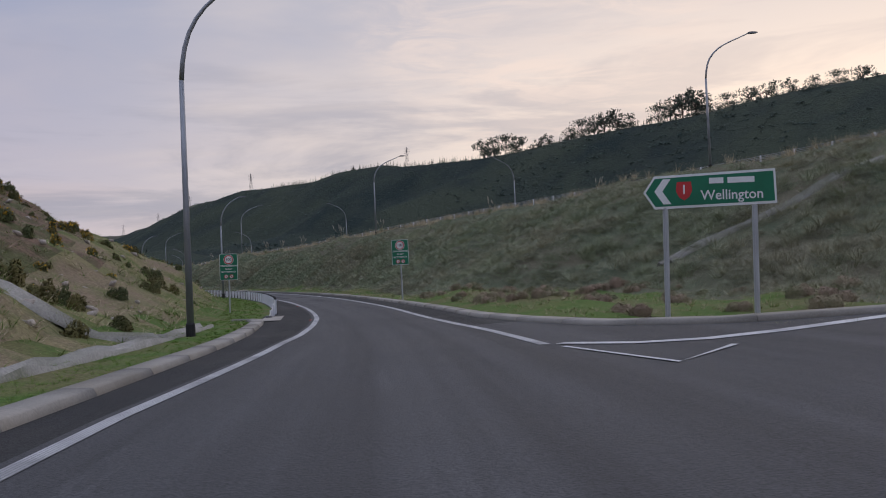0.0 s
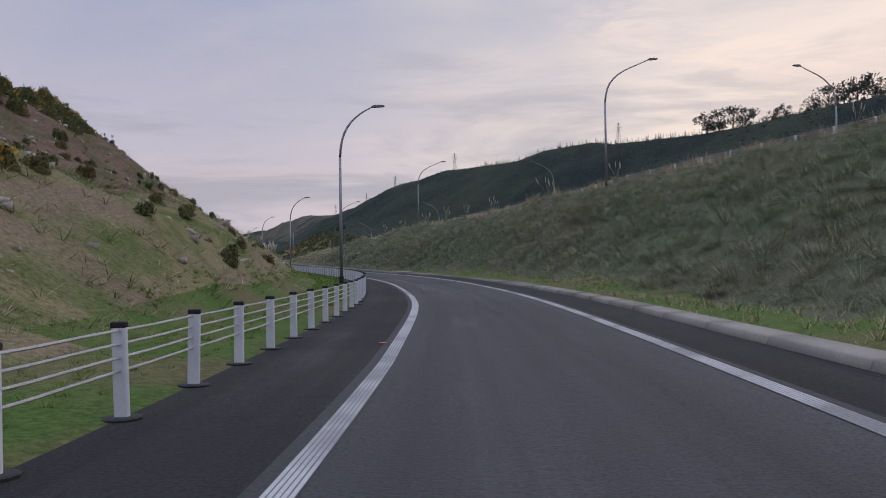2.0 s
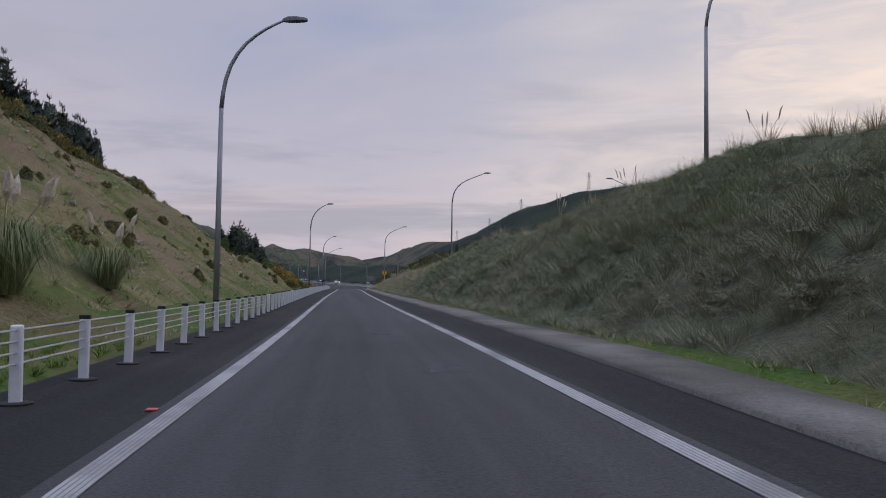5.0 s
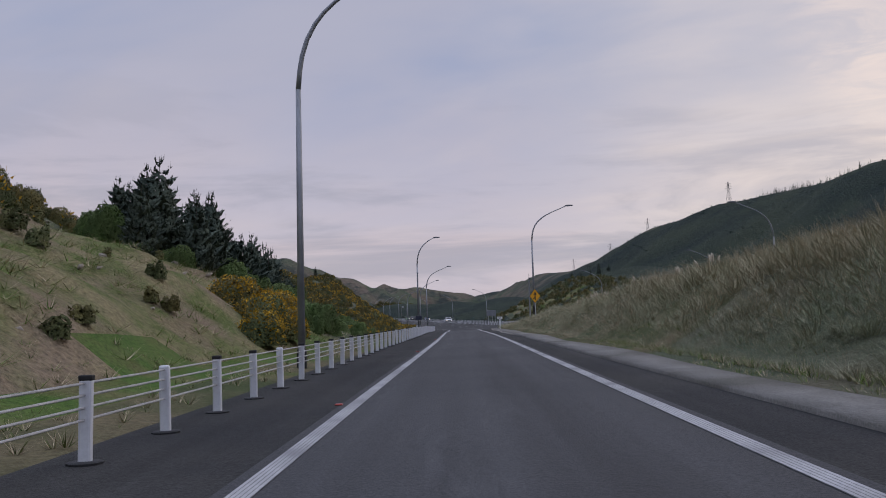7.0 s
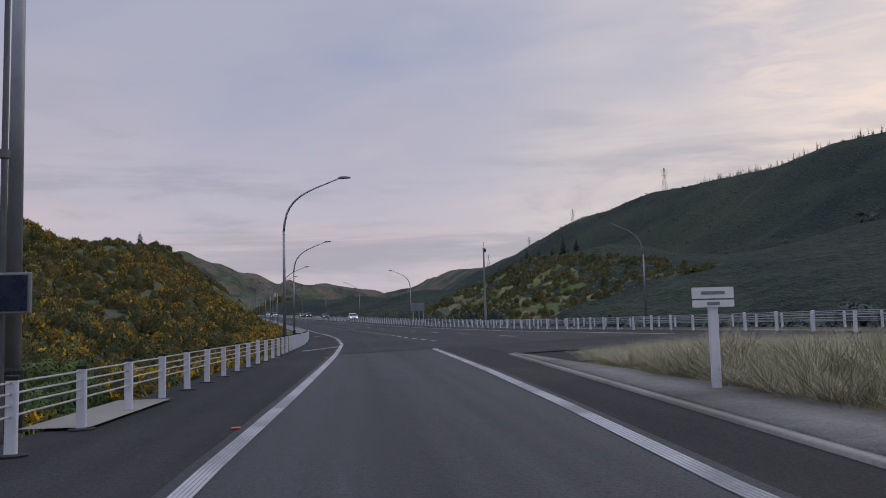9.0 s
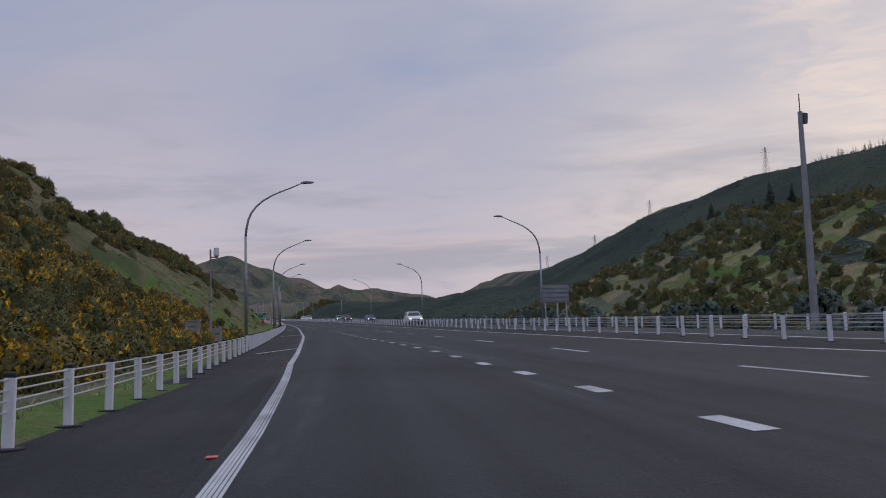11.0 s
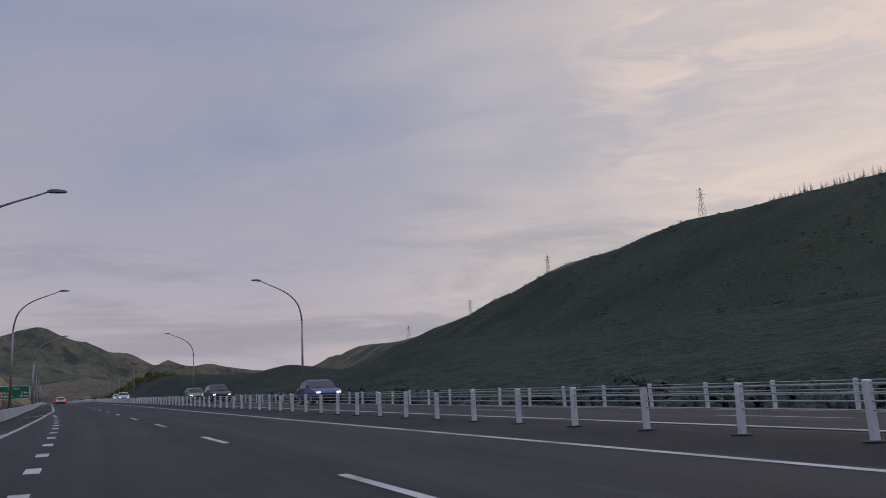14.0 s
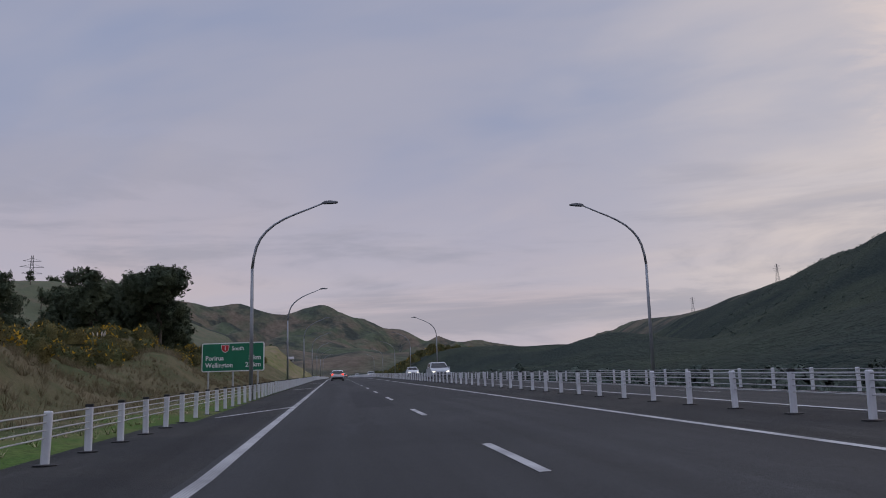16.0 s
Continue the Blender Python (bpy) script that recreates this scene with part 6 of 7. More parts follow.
# planted bank between ramp and motorway
low = lambda s, l: np.clip(0.2 + (l - top_r(s)) / 8, 0.35, 1) * np.clip(0.75 + (toe_r(s) - l) / 5, 0.75, 1) * np.interp(s, [170, 205], [1, 0.7])
p, s, l = spots(3000, 16, 205, toe_r, lambda s: top_r(s) + 1.0, 0.0, 1, 0.1)
big = np.random.RandomState(5).uniform(0.9, 1.6, len(p)) * low(s, l)
scatter("bank_scrub", planted, p, big, [SHRUB, SHRUBDRY], "dense dark green shrubs planted over the motorway bank", "shrubs", big * np.random.RandomState(6).uniform(0.2, 0.36, len(p)))
p, s, l = spots(12500, 16, 205, lambda s: toe_r(s) + 0.35, lambda s: top_r(s) + 0.8, 0.0, 102, 0.06)
x, y = p[:, 0], p[:, 1]
big = np.random.RandomState(106).uniform(0.75, 1.25, len(p)) * low(s, l) * (1.0 + 0.3 * wave(x, y, 3.4, 77))
scatter("bank_sprays", sprays, p, big, [HEATH], "soft grey-green leafy growth over the motorway bank", "shrubs", big)
p, s, l = spots(900, 14, 225, lambda s: toe_r(s) - 1.0, top_r, 0.2, 101)
big = np.random.RandomState(105).uniform(0.7, 1.3, len(p))
scatter("bank_tussock", tussock, p, big, [HEATH, SHRUBDRY], "olive and tan tussock between the shrubs of the bank", "grass", big)
p, s, l = spots(2400, 16, 240, lambda s: top_r(s) + 1.8, lambda s: top_r(s) - 1.5, 0.3, 2)
scatter("crest_grass", longg, p, np.random.RandomState(6).uniform(0.7, 1.4, len(p)), [STRAW], "pale dry grass along the crest of the bank", "grass")
# grass of the right verge
p, s, l = spots(6500, 12, 215, lambda s: kerb_r(np.maximum(s, 14)) - 0.6 - np.where(s > 69, 0.5, 0), lambda s: toe_r(s) - 0.6, 0.15, 3, 0.02)
scatter("verge_grass", short, p, np.random.RandomState(7).uniform(0.5, 1.2, len(p)), [BLADE, STRAW], "rough green verge grass at the foot of the bank", "grass")
p, s, l = spots(80, 17, 44, lambda s: kerb_r(np.maximum(s, 14)) - 1.6, lambda s: toe_r(s) - 0.8, 0.5, 4)
hh = np.random.RandomState(8).uniform(0.6, 1.15, len(p))
scatter("verge_clumps", [bush(40, 130 + k, 0.05, 0.62, 0.0, 2, 7) for k in range(4)], p, hh * 0.8, [TUSSOCK], "soft round brown tussocks on the verge", "grass", hh * 0.6)
scatter("verge_stems", [tuft(420, 0.42, 0.5, 0.0022, 1.0, 135 + k, 2, True) for k in range(4)], p, hh, [SHRUBDRY, TUSSOCK], "fine dry stems standing out of the tussocks", "grass")
# tall dry grass at the nose of the merge
p, s, l = spots(6800, 190, 284, lambda s: np.interp(s, [190, 240, 262, 284], [-5.0, -4.7, -4.7, -6.0]), lambda s: np.interp(s, [190, 230, 262, 284], [-12.5, -11.5, -10.5, -8.5]), 0.15, 9)
hh = np.random.RandomState(9).uniform(0.75, 1.3, len(p)) * np.interp(s, [190, 215, 262, 276, 284], [0.7, 0.95, 0.85, 0.7, 0.35]) * np.clip(0.55 + (-l - 5) * 0.24, 0.5, 1.2)
scatter("nose_grass", [tuft(36, 0.72, 0.5, 0.005, 1.2, 140 + k, 2, True) for k in range(6)], p, hh, [STRAW, HEATH], "tall tan dry grass on the merge nose", "grass", hh)
p, s, l = spots(1300, 263, 279, lambda s: np.interp(s, [263, 279], [-4.5, -5.0]), lambda s: np.interp(s, [263, 272, 279], [-10.5, -9.5, -7.0]), 0.0, 109)
hh = np.random.RandomState(119).uniform(0.55, 1.0, len(p)) * np.interp(s, [263, 274, 279], [0.95, 0.8, 0.45])
scatter("nose_tussock", [tuft(44, 0.9, 0.62, 0.005, 1.3, 145 + k, 2, True) for k in range(5)], p, hh, [STRAW, HEATH], "tan grass tussocks round the marker board", "grass", hh)
# left verge and cut slope
p, s, l = spots(6500, -12, 130, verge_l, lambda s: verge_l(s) + 3.4, 0.0, 10, 0.02)
scatter("left_verge_grass", green, p, np.random.RandomState(10).uniform(0.5, 1.1, len(p)), [BLADE], "lush green verge grass beside the kerb", "grass")
p, s, l = spots(6000, 130, 640, verge_l, lambda s: verge_l(s) + 3.0, 0.15, 110, 0.02)
scatter("barrier_grass", short, p, np.random.RandomState(110).uniform(0.5, 1.15, len(p)), [DULLBLADE, STRAW], "green and yellowing verge grass behind the barrier", "grass")
thin = [tuft(16, 0.24, 0.36, 0.006, 0.9, 280 + k, 2, True) for k in range(6)]
p, s, l = spots(14000, -5, 232, lambda s: verge_l(s) + 2.0, lambda s: crest_l(s) + 1, 0.25, 12, 0.02)
keep = (l < verge_l(s) + 0.5 * (crest_l(s) - verge_l(s))) | (s > 104) | (np.random.RandomState(112).uniform(0, 1, len(s)) < 0.35)
p = p[keep]
scatter("slope_grass", thin, p, np.random.RandomState(12).uniform(0.6, 1.5, len(p)), [BLADE, STRAW], "patchy green and yellow grass on the stony cut slope", "grass")
p, s, l = spots(800, -15, 232, lambda s: verge_l(s) + 3.2, crest_l, 0.9, 13)
scatter("slope_shrubs", shrubs, p, np.random.RandomState(13).uniform(0.35, 0.9, len(p)), [GORSE, SHRUB], "small green shrubs dotted over the cut slope", "shrubs")
p, s, l = spots(240, 4, 60, lambda s: verge_l(s) + 6, crest_l, 1.2, 14)
scatter("slope_gorse", blooms, p, np.random.RandomState(14).uniform(0.4, 0.9, len(p)), [GORSE, GORSEBLOOM], "scattered yellow-flowering gorse on the slope", "gorse")
p, s, l = spots(1300, 85, 240, lambda s: crest_l(s) - 5.0, lambda s: crest_l(s) + 4, 0.2, 15)
scatter("crest_gorse", gorses, p, np.random.RandomState(15).uniform(0.8, 1.7, len(p)), [GORSE, GORSEBLOOM], "band of gorse along the crest of the cut", "gorse")
p, s, l = spots(900, -15, 90, lambda s: crest_l(s) - 1.5, lambda s: crest_l(s) + 3, 0.3, 16)
scatter("crest_tussock", longg, p, np.random.RandomState(16).uniform(0.6, 1.2, len(p)), [STRAW], "dry tussock along the slope's crest", "grass")
rocks = []
for k in range(4):
    r = np.random.RandomState(200 + k)
    v = np.sign([(a, b, c) for a in (-1, 1) for b in (-1, 1) for c in (-1, 1)]) * r.uniform(0.25, 0.6, (8, 3))
    rocks.append(pack(v, [(0, 1, 3, 2), (4, 6, 7, 5), (0, 4, 5, 1), (2, 3, 7, 6), (0, 2, 6, 4), (1, 5, 7, 3)], [], [0] * 6, []))
p, s, l = spots(1100, 0, 230, lambda s: verge_l(s) + 3.5, lambda s: crest_l(s) - 1, 0.7, 17, 0.0)
scatter("slope_stones", rocks, p, np.random.RandomState(17).uniform(0.08, 0.26, len(p)), [RUBBLE], "pale stones lying on the cut slope", "stones", lean=0.5)
# gorse mound by the merge, and the slopes after it
p, s, l = spots(2500, 256, 378, lambda s: verge_l(s) + np.interp(s, [222, 262, 330, 378], [3.5, 4.0, 4.0, 3.5]), lambda s: crest_l(s) + 8, 0.1, 18)
scatter("gorse_mound", gorses + blooms[:1], p, np.random.RandomState(18).uniform(0.8, 1.7, len(p)), [GORSE, GORSEBLOOM], "mound thickly covered in flowering gorse", "gorse")
p, s, l = spots(420, 220, 290, lambda s: verge_l(s) + np.interp(s, [220, 224, 290], [4.5, 2.0, 2.2]), lambda s: verge_l(s) + np.interp(s, [220, 255, 290], [14, 13, 8]), 0.2, 43)
scatter("gully_bushes", bushes, p, np.random.RandomState(43).uniform(0.9, 1.9, len(p)) * np.clip(0.45 + (l - verge_l(s)) / 9, 0.5, 1), [GREENBUSH, GORSE], "dark green bushes in the gully behind the barrier", "shrubs")
p, s, l = spots(700, 262, 378, lambda s: verge_l(s) + 5, lambda s: crest_l(s) + 4, 1.0, 44)
scatter("mound_blossom", blooms, p, np.random.RandomState(44).uniform(0.9, 1.6, len(p)), [GORSE, GORSEBLOOM], "patches of gorse in full yellow flower", "gorse")
p, s, l = spots(420, 240, 385, lambda s: verge_l(s) + 1.6, lambda s: verge_l(s) + 5.5, 0.5, 19)
scatter("roadside_gorse", blooms, p, np.random.RandomState(19).uniform(0.8, 1.5, len(p)), [GORSE, GORSEBLOOM], "bright yellow-orange gorse behind the barrier", "gorse")
p, s, l = spots(760, 352, 398, lambda s: verge_l(s) + 1.8, lambda s: verge_l(s) + np.interp(s, [352, 380, 398], [20, 15, 5]), 0.3, 120)
scatter("slope_blossom", blooms + gorses[:2], p, np.random.RandomState(121).uniform(0.7, 1.4, len(p)), [GORSE, GORSEBLOOM], "flowering gorse round the equipment cabinets", "gorse")
p, s, l = spots(2000, 372, 560, lambda s: crest_l(s) - np.interp(s, [372, 400, 470, 560], [12, 5.5, 4.5, 4.0]), lambda s: crest_l(s) + 6, 0.1, 20)
scatter("ridge_gorse", gorses, p, np.random.RandomState(20).uniform(0.8, 1.5, len(p)), [GORSE, GORSEBLOOM], "dark gorse along the top of the slope", "gorse")
p, s, l = spots(11000, 372, 640, lambda s: verge_l(s) + 2.6, lambda s: crest_l(s) - 2, 0.35, 21, 0.02)
dry = s > 505
scatter("slope_grass_far", short, p[~dry], np.random.RandomState(21).uniform(0.7, 1.5, (~dry).sum()), [DULLBLADE, DRYBLADE], "green and brown grass on the slope by the motorway", "grass")
scatter("dry_bank_grass", longg, p[dry], np.random.RandomState(22).uniform(0.4, 0.8, dry.sum()), [DRYBLADE], "brown dry grass on the low bank", "grass")
p, s, l = spots(70, 372, 520, lambda s: verge_l(s) + 3, lambda s: crest_l(s) - 4, 1.0, 22)
scatter("slope_bushes", gorses, p, np.random.RandomState(23).uniform(0.5, 1.1, len(p)), [GORSE, GORSEBLOOM], "single gorse bushes on the grass slope", "gorse")
p, s, l = spots(1700, 540, 700, lambda s: crest_l(s) - 2.2, lambda s: crest_l(s) + 10, 0.0, 23)
scatter("low_bank_gorse", gorses + blooms[:1], p, np.random.RandomState(24).uniform(0.8, 1.6, len(p)), [GORSE, GORSEBLOOM], "flowering gorse above the dry bank", "gorse")
# spur across the motorway
p, s, l = spots(1500, 366, 446, lambda s: FAR_RAIL(s) - 5.0, lambda s: FAR_RAIL(s) - 36, 0.45, 24)
scatter("spur_scrub", shrubs_far + gorses[:1], p, np.random.RandomState(25).uniform(0.6, 1.4, len(p)), [GORSE, SHRUBDRY], "mixed green and gorse scrub on the spur across the motorway", "shrubs")
p, s, l = spots(3000, 366, 446, lambda s: FAR_RAIL(s) - 4.0, lambda s: FAR_RAIL(s) - 36, 0.1, 124)
scatter("spur_grass", tussock, p, np.random.RandomState(125).uniform(0.7, 1.3, len(p)), [HEATH, STRAW], "olive and straw grass on the spur across the motorway", "grass")
p, s, l = spots(850, 290, 680, lambda s: FAR_RAIL(s) - 2.0, lambda s: FAR_RAIL(s) - np.interp(s, [430, 480], [7, 12]), 0.0, 25)
scatter("far_verge_scrub", lowscrub, p, np.random.RandomState(26).uniform(0.8, 1.9, len(p)), [CANOPY, SHRUB], "dark scrub beyond the far barrier", "shrubs")
p, s, l = spots(800, 900, 1120, lambda s: -18 - (s - 900) * 0.02, lambda s: -75 + 0 * s, 0.1, 26)
scatter("valley_gorse", shrubs_far, p, np.random.RandomState(27).uniform(2, 5, len(p)), [GORSE, GORSEBLOOM], "distant gorse knoll in the valley", "gorse")


# woods
p, s, l = spots(6500, -120, 1150, lambda s: np.where(s < 300, POLES_M(np.minimum(s, 300)) - 26, np.interp(s, [300, 364, 380], [-30.0, -30.0, -60.0])), lambda s: -420 + 0 * s, 0.0, 31, 0.5)
keep = (p[:, 2] > 7) & ((s < 420) | (l < -150)) & (l < -85)
p, s = p[keep], s[keep]
big = np.random.RandomState(31).uniform(2.6, 5.0, len(p)) * np.interp(s, [400, 500], [1, 0.6])
scatter("hillside_woods", canopy, p, big, [CANOPY], "dark dense woods covering the hillside", "forest", big * 0.7, lean=0.03)


def ridge_line(x0, y0, x1, y1, n, spread, seed):
    """Places along a straight stretch of the ridge."""
    r = np.random.RandomState(seed)
    t, o = r.uniform(0, 1, n), r.normal(0, spread, n)
    d = np.hypot(x1 - x0, y1 - y0)
    x, y = x0 + (x1 - x0) * t - (y1 - y0) / d * o, y0 + (y1 - y0) * t + (x1 - x0) / d * o
    return np.stack([x, y, far_land(x, y) - 0.6], -1)


p = np.concatenate([ridge_line(-160, 814, -26, 676, 260, 9, 61), ridge_line(-26, 676, 100, 550, 260, 9, 62), ridge_line(100, 550, 400, 250, 420, 10, 63)])
scatter("ridge_forest", pine_far, p, np.random.RandomState(64).uniform(2.5, 6.0, len(p)), [NEEDLE, BARK], "fringe of small dark pines along the ridge", "forest", lean=0.03)
p, s, l = spots(720, 262, 425, lambda s: np.interp(s, [200, 214, 222, 245, 252, 262, 300, 345, 390, 425], [34, 30, 17, 16, 25, 30, 36, 38, 46, 56]), lambda s: np.interp(s, [200, 425], [78, 96]), 0.0, 33, 0.3)
scatter("pine_stand", pine_near, p, np.random.RandomState(33).uniform(8, 14, len(p)) * np.interp(s, [200, 222, 258, 272, 340, 425], [0.6, 1.0, 1.0, 0.75, 0.64, 0.5]), [NEEDLE, BARK], "stand of dark young pines behind the gorse", "forest", lean=0.04)
p, s, l = spots(170, 118, 212, lambda s: crest_l(s) + 0.5, lambda s: crest_l(s) + 13, 0.0, 34, 0.3)
scatter("crest_pines", [young_pine(540 + k, 7, 0.25) for k in range(3)], p, np.random.RandomState(34).uniform(3.5, 7.0, len(p)) * np.interp(s, [118, 160, 215], [0.55, 0.85, 1.1]), [NEEDLE, BARK], "row of young pines along the skyline", "forest", lean=0.04)
p, s, l = spots(420, 780, 1500, lambda s: 44 + (s - 640) * 0.05, lambda s: 150 + (s - 640) * 0.3, 0.4, 35, 0.3)
scatter("valley_trees", round_far, p, np.random.RandomState(35).uniform(4, 8, len(p)), [LEAF, BARK], "scattered dark trees in the valley", "forest")


def tree(name, template, m, mats, label, group="trees"):
    """One tree: trunk and crown as parts."""
    tv, tq, tt, sq, st = template
    e = thing(name, m, label, "tree", group)
    for nm, k in (("trunk", 1), ("crown", 0)):
        q, t = tq[sq == k], tt[st == k] if len(tt) else tt
        me = mesh_of(nm, tv, [q, t], mats[k])
        bmx = bmesh.new()
        bmx.from_mesh(me)
        bmesh.ops.delete(bmx, geom=[v for v in bmx.verts if not v.link_faces], context="VERTS")
        bmx.to_mesh(me), bmx.free()
        part(nm, me, None, e)
    return e


def grow(name, template, s, l, size, mats, label, sink=0.2):
    g = ground_at(s, l, -sink)
    t = tree(name, template, pose(*g, 0, 0, (s * 37) % 360), mats, label)
    t.scale = (size,) * 3
    return t


pines = [young_pine(500 + k) for k in range(5)]
R8 = random.Random(8)
for row, (l0, n, tops) in enumerate(((12.3, 15, key([(219, 8.2), (224, 7.6), (231, 6.1), (235, 6.2), (240, 5.4), (246, 4.6)])), (14.2, 16, key([(222, 9.0), (228, 8.6), (235, 6.9), (241, 7.2), (246, 6.2), (253, 5.3)])),
                                     (16.5, 14, key([(225, 8.4), (231, 8.0), (243, 7.0), (252, 6.4), (260, 5.4)])))):
    for k in range(n):
        s, l = 219 + row * 2.5 + k * (27 + 3.5 * row) / (n - 1) + R8.uniform(-0.8, 0.8), l0 + R8.uniform(-0.8, 0.8)
        size = (float(tops(s)) * R8.uniform(0.84, 1.05) + float(level(s)) - float(land(s, l)) + 0.2) / 1.03
        grow("pine_tree", pines[(k * 3 + row) % 5], s, l, max(size, 2.2), (NEEDLE, BARK), "dark young pine at the edge of the stand")


def shrub(name, template, s, l, size, mats, label, category, sink=0.1):
    """One bush: leaves and blossom as parts."""
    tv, tq, tt, sq, st = template
    e = thing(name, pose(*ground_at(s, l, -sink), 0, 0, (s * 53) % 360), label, category, "roadside bushes")
    for nm, k in (("leaves", 0), ("blossom", 1)):
        if (st == k).any():
            used, back = np.unique(tt[st == k], return_inverse=True)
            part(nm, mesh_of(nm, tv[used], [back.reshape(-1, 3)], mats[k], smooth=True), None, e)
    e.scale = (size * 1.25, size * 1.25, size * 0.85)
    return e


flowering = [bush(2600, 520 + k, 0.026, 0.95, 0.9, 6, 8) for k in range(3)]
for k, (s, l, z) in enumerate(((211.5, 6.4, 1.3), (213.6, 6.9, 1.6), (215.6, 6.6, 1.45), (217.4, 7.3, 1.6), (219.0, 7.9, 1.4), (214.9, 8.2, 1.5), (240.5, 7.2, 1.2), (249, 6.6, 1.1), (256, 6.8, 1.2))):
    shrub("gorse_bush", flowering[k % 3], s, l, z, (GORSE, GORSEBLOOM), "tall gorse bush in full yellow-orange flower behind the barrier", "gorse")

trees = [broadleaf(1100, 150 + k, 0.34, 0.12, 20, 0.04, 0.85) for k in range(4)]
R9 = random.Random(9)
for k in range(30):
    s = 604 + k * 2.6 + R9.uniform(-2, 2)
    l = R9.uniform(0.15, 0.36) * (s - 530.6) + 4
    grow("broadleaf_tree", trees[k % 4], s, l, R9.uniform(7.5, 10.5), (LEAF, BARK), "dark evergreen tree in the grove above the bank")
grow("pine_tree", conifer(22, 9, 301, 0.3, 0.15), 571, 21.0, 5.6, (NEEDLE, BARK), "open dark pine standing above the gorse")
grow("pine_tree", conifer(18, 8, 302, 0.28), 446, 27, 4.2, (NEEDLE, BARK), "small dark pine on the skyline")
grow("pine_tree", conifer(18, 8, 303, 0.28), 405, 28, 4.5, (NEEDLE, BARK), "small dark pine on the skyline")
for k, (x, y, z) in enumerate(((-165.5, 407, 2.4), (-162.5, 409.5, 1.6), (-160.5, 411.5, 4.0), (-158.5, 413.5, 3.2), (-156, 415.5, 2.6), (-154, 418, 4.6), (-151.5, 420, 3.4))):
    sk = min(range(400, 480), key=lambda q: (float(FX(q)) - x) ** 2 + (float(FY(q)) - y) ** 2)
    lk = -math.hypot(float(FX(sk)) - x, float(FY(sk)) - y)
    grow("pine_tree", conifer(16, 8, 310 + k, 0.24), sk, lk, z, (NEEDLE, BARK), "dark pine on the brow of the hill", 0.1)


def old_pine(seed):
    """Old pine: bare forked trunk under a full, knobbly crown."""
    v, *rest = broadleaf(400, seed, 0.58, 0.26, 20, 0.048)
    v = v.copy()
    v[:, 2] = np.where(v[:, 2] > 0.45, 0.45 + (v[:, 2] - 0.45) * 1.02, v[:, 2])
    return (v, *rest)


old_pines = [old_pine(400 + k) for k in range(5)]
for k, (x, y, z) in enumerate(((34, 616, 18.0), (41, 609, 19.6), (49, 601, 19.3), (56, 594, 17.4), (70, 580, 11.9), (77, 573, 12.6), (91, 559, 14.0), (97, 553, 17.2), (104, 546, 18.6), (110, 540, 20.1), (117, 533, 16.7), (124, 526, 14.2), (138, 512, 15.5), (144, 506, 19.2), (150, 500, 21.3), (156, 494, 20.4), (161, 489, 16.5), (170, 480, 13.4), (179, 471, 14.7), (187, 463, 14.6), (197, 453, 12.2), (206, 444, 12.1), (214, 436, 12.7), (222, 428, 13.3))):
    t = tree("ridge_pine", old_pines[k % 5], pose(x, y, float(far_land(np.array(float(x)), np.array(float(y)))) - 4, 0, 0, k * 71), (NEEDLE, BARK), "old broad-crowned pine on the ridge line")
    t.scale = (z * 1.02,) * 3


def fountain(blades, tall, spread, width, seed):
    """Long leaves that rise from one crown and hang over to the ground."""
    r = np.random.RandomState(seed)
    V, Q, T, sq, st = [], [], [], [], []
    for _ in range(blades):
        a, g, h = r.uniform(0, 2 * np.pi), spread * r.uniform(0.35, 1.0), tall * r.uniform(0.6, 1.0)
        d = np.array([np.cos(a), np.sin(a), 0])
        n = np.array([-d[1], d[0], 0]) * width * r.uniform(0.7, 1.3)
        b = d * r.uniform(0, 0.2) * spread
        k = [b, b + d * g * 0.25 + [0, 0, h * 0.7], b + d * g * 0.6 + [0, 0, h], b + d * g * 0.95 + [0, 0, h * r.uniform(0.05, 0.7)]]
        i = len(V)
        V += [k[0] - n, k[0] + n, k[1] + n, k[1] - n, k[2] + n * 0.8, k[2] - n * 0.8, k[3]]
        Q += [(i, i + 1, i + 2, i + 3), (i + 3, i + 2, i + 4, i + 5)]
        T.append((i + 5, i + 4, i + 6))
        sq += [0, 0]
        st.append(0)
    return pack(V, Q, T, sq, st)


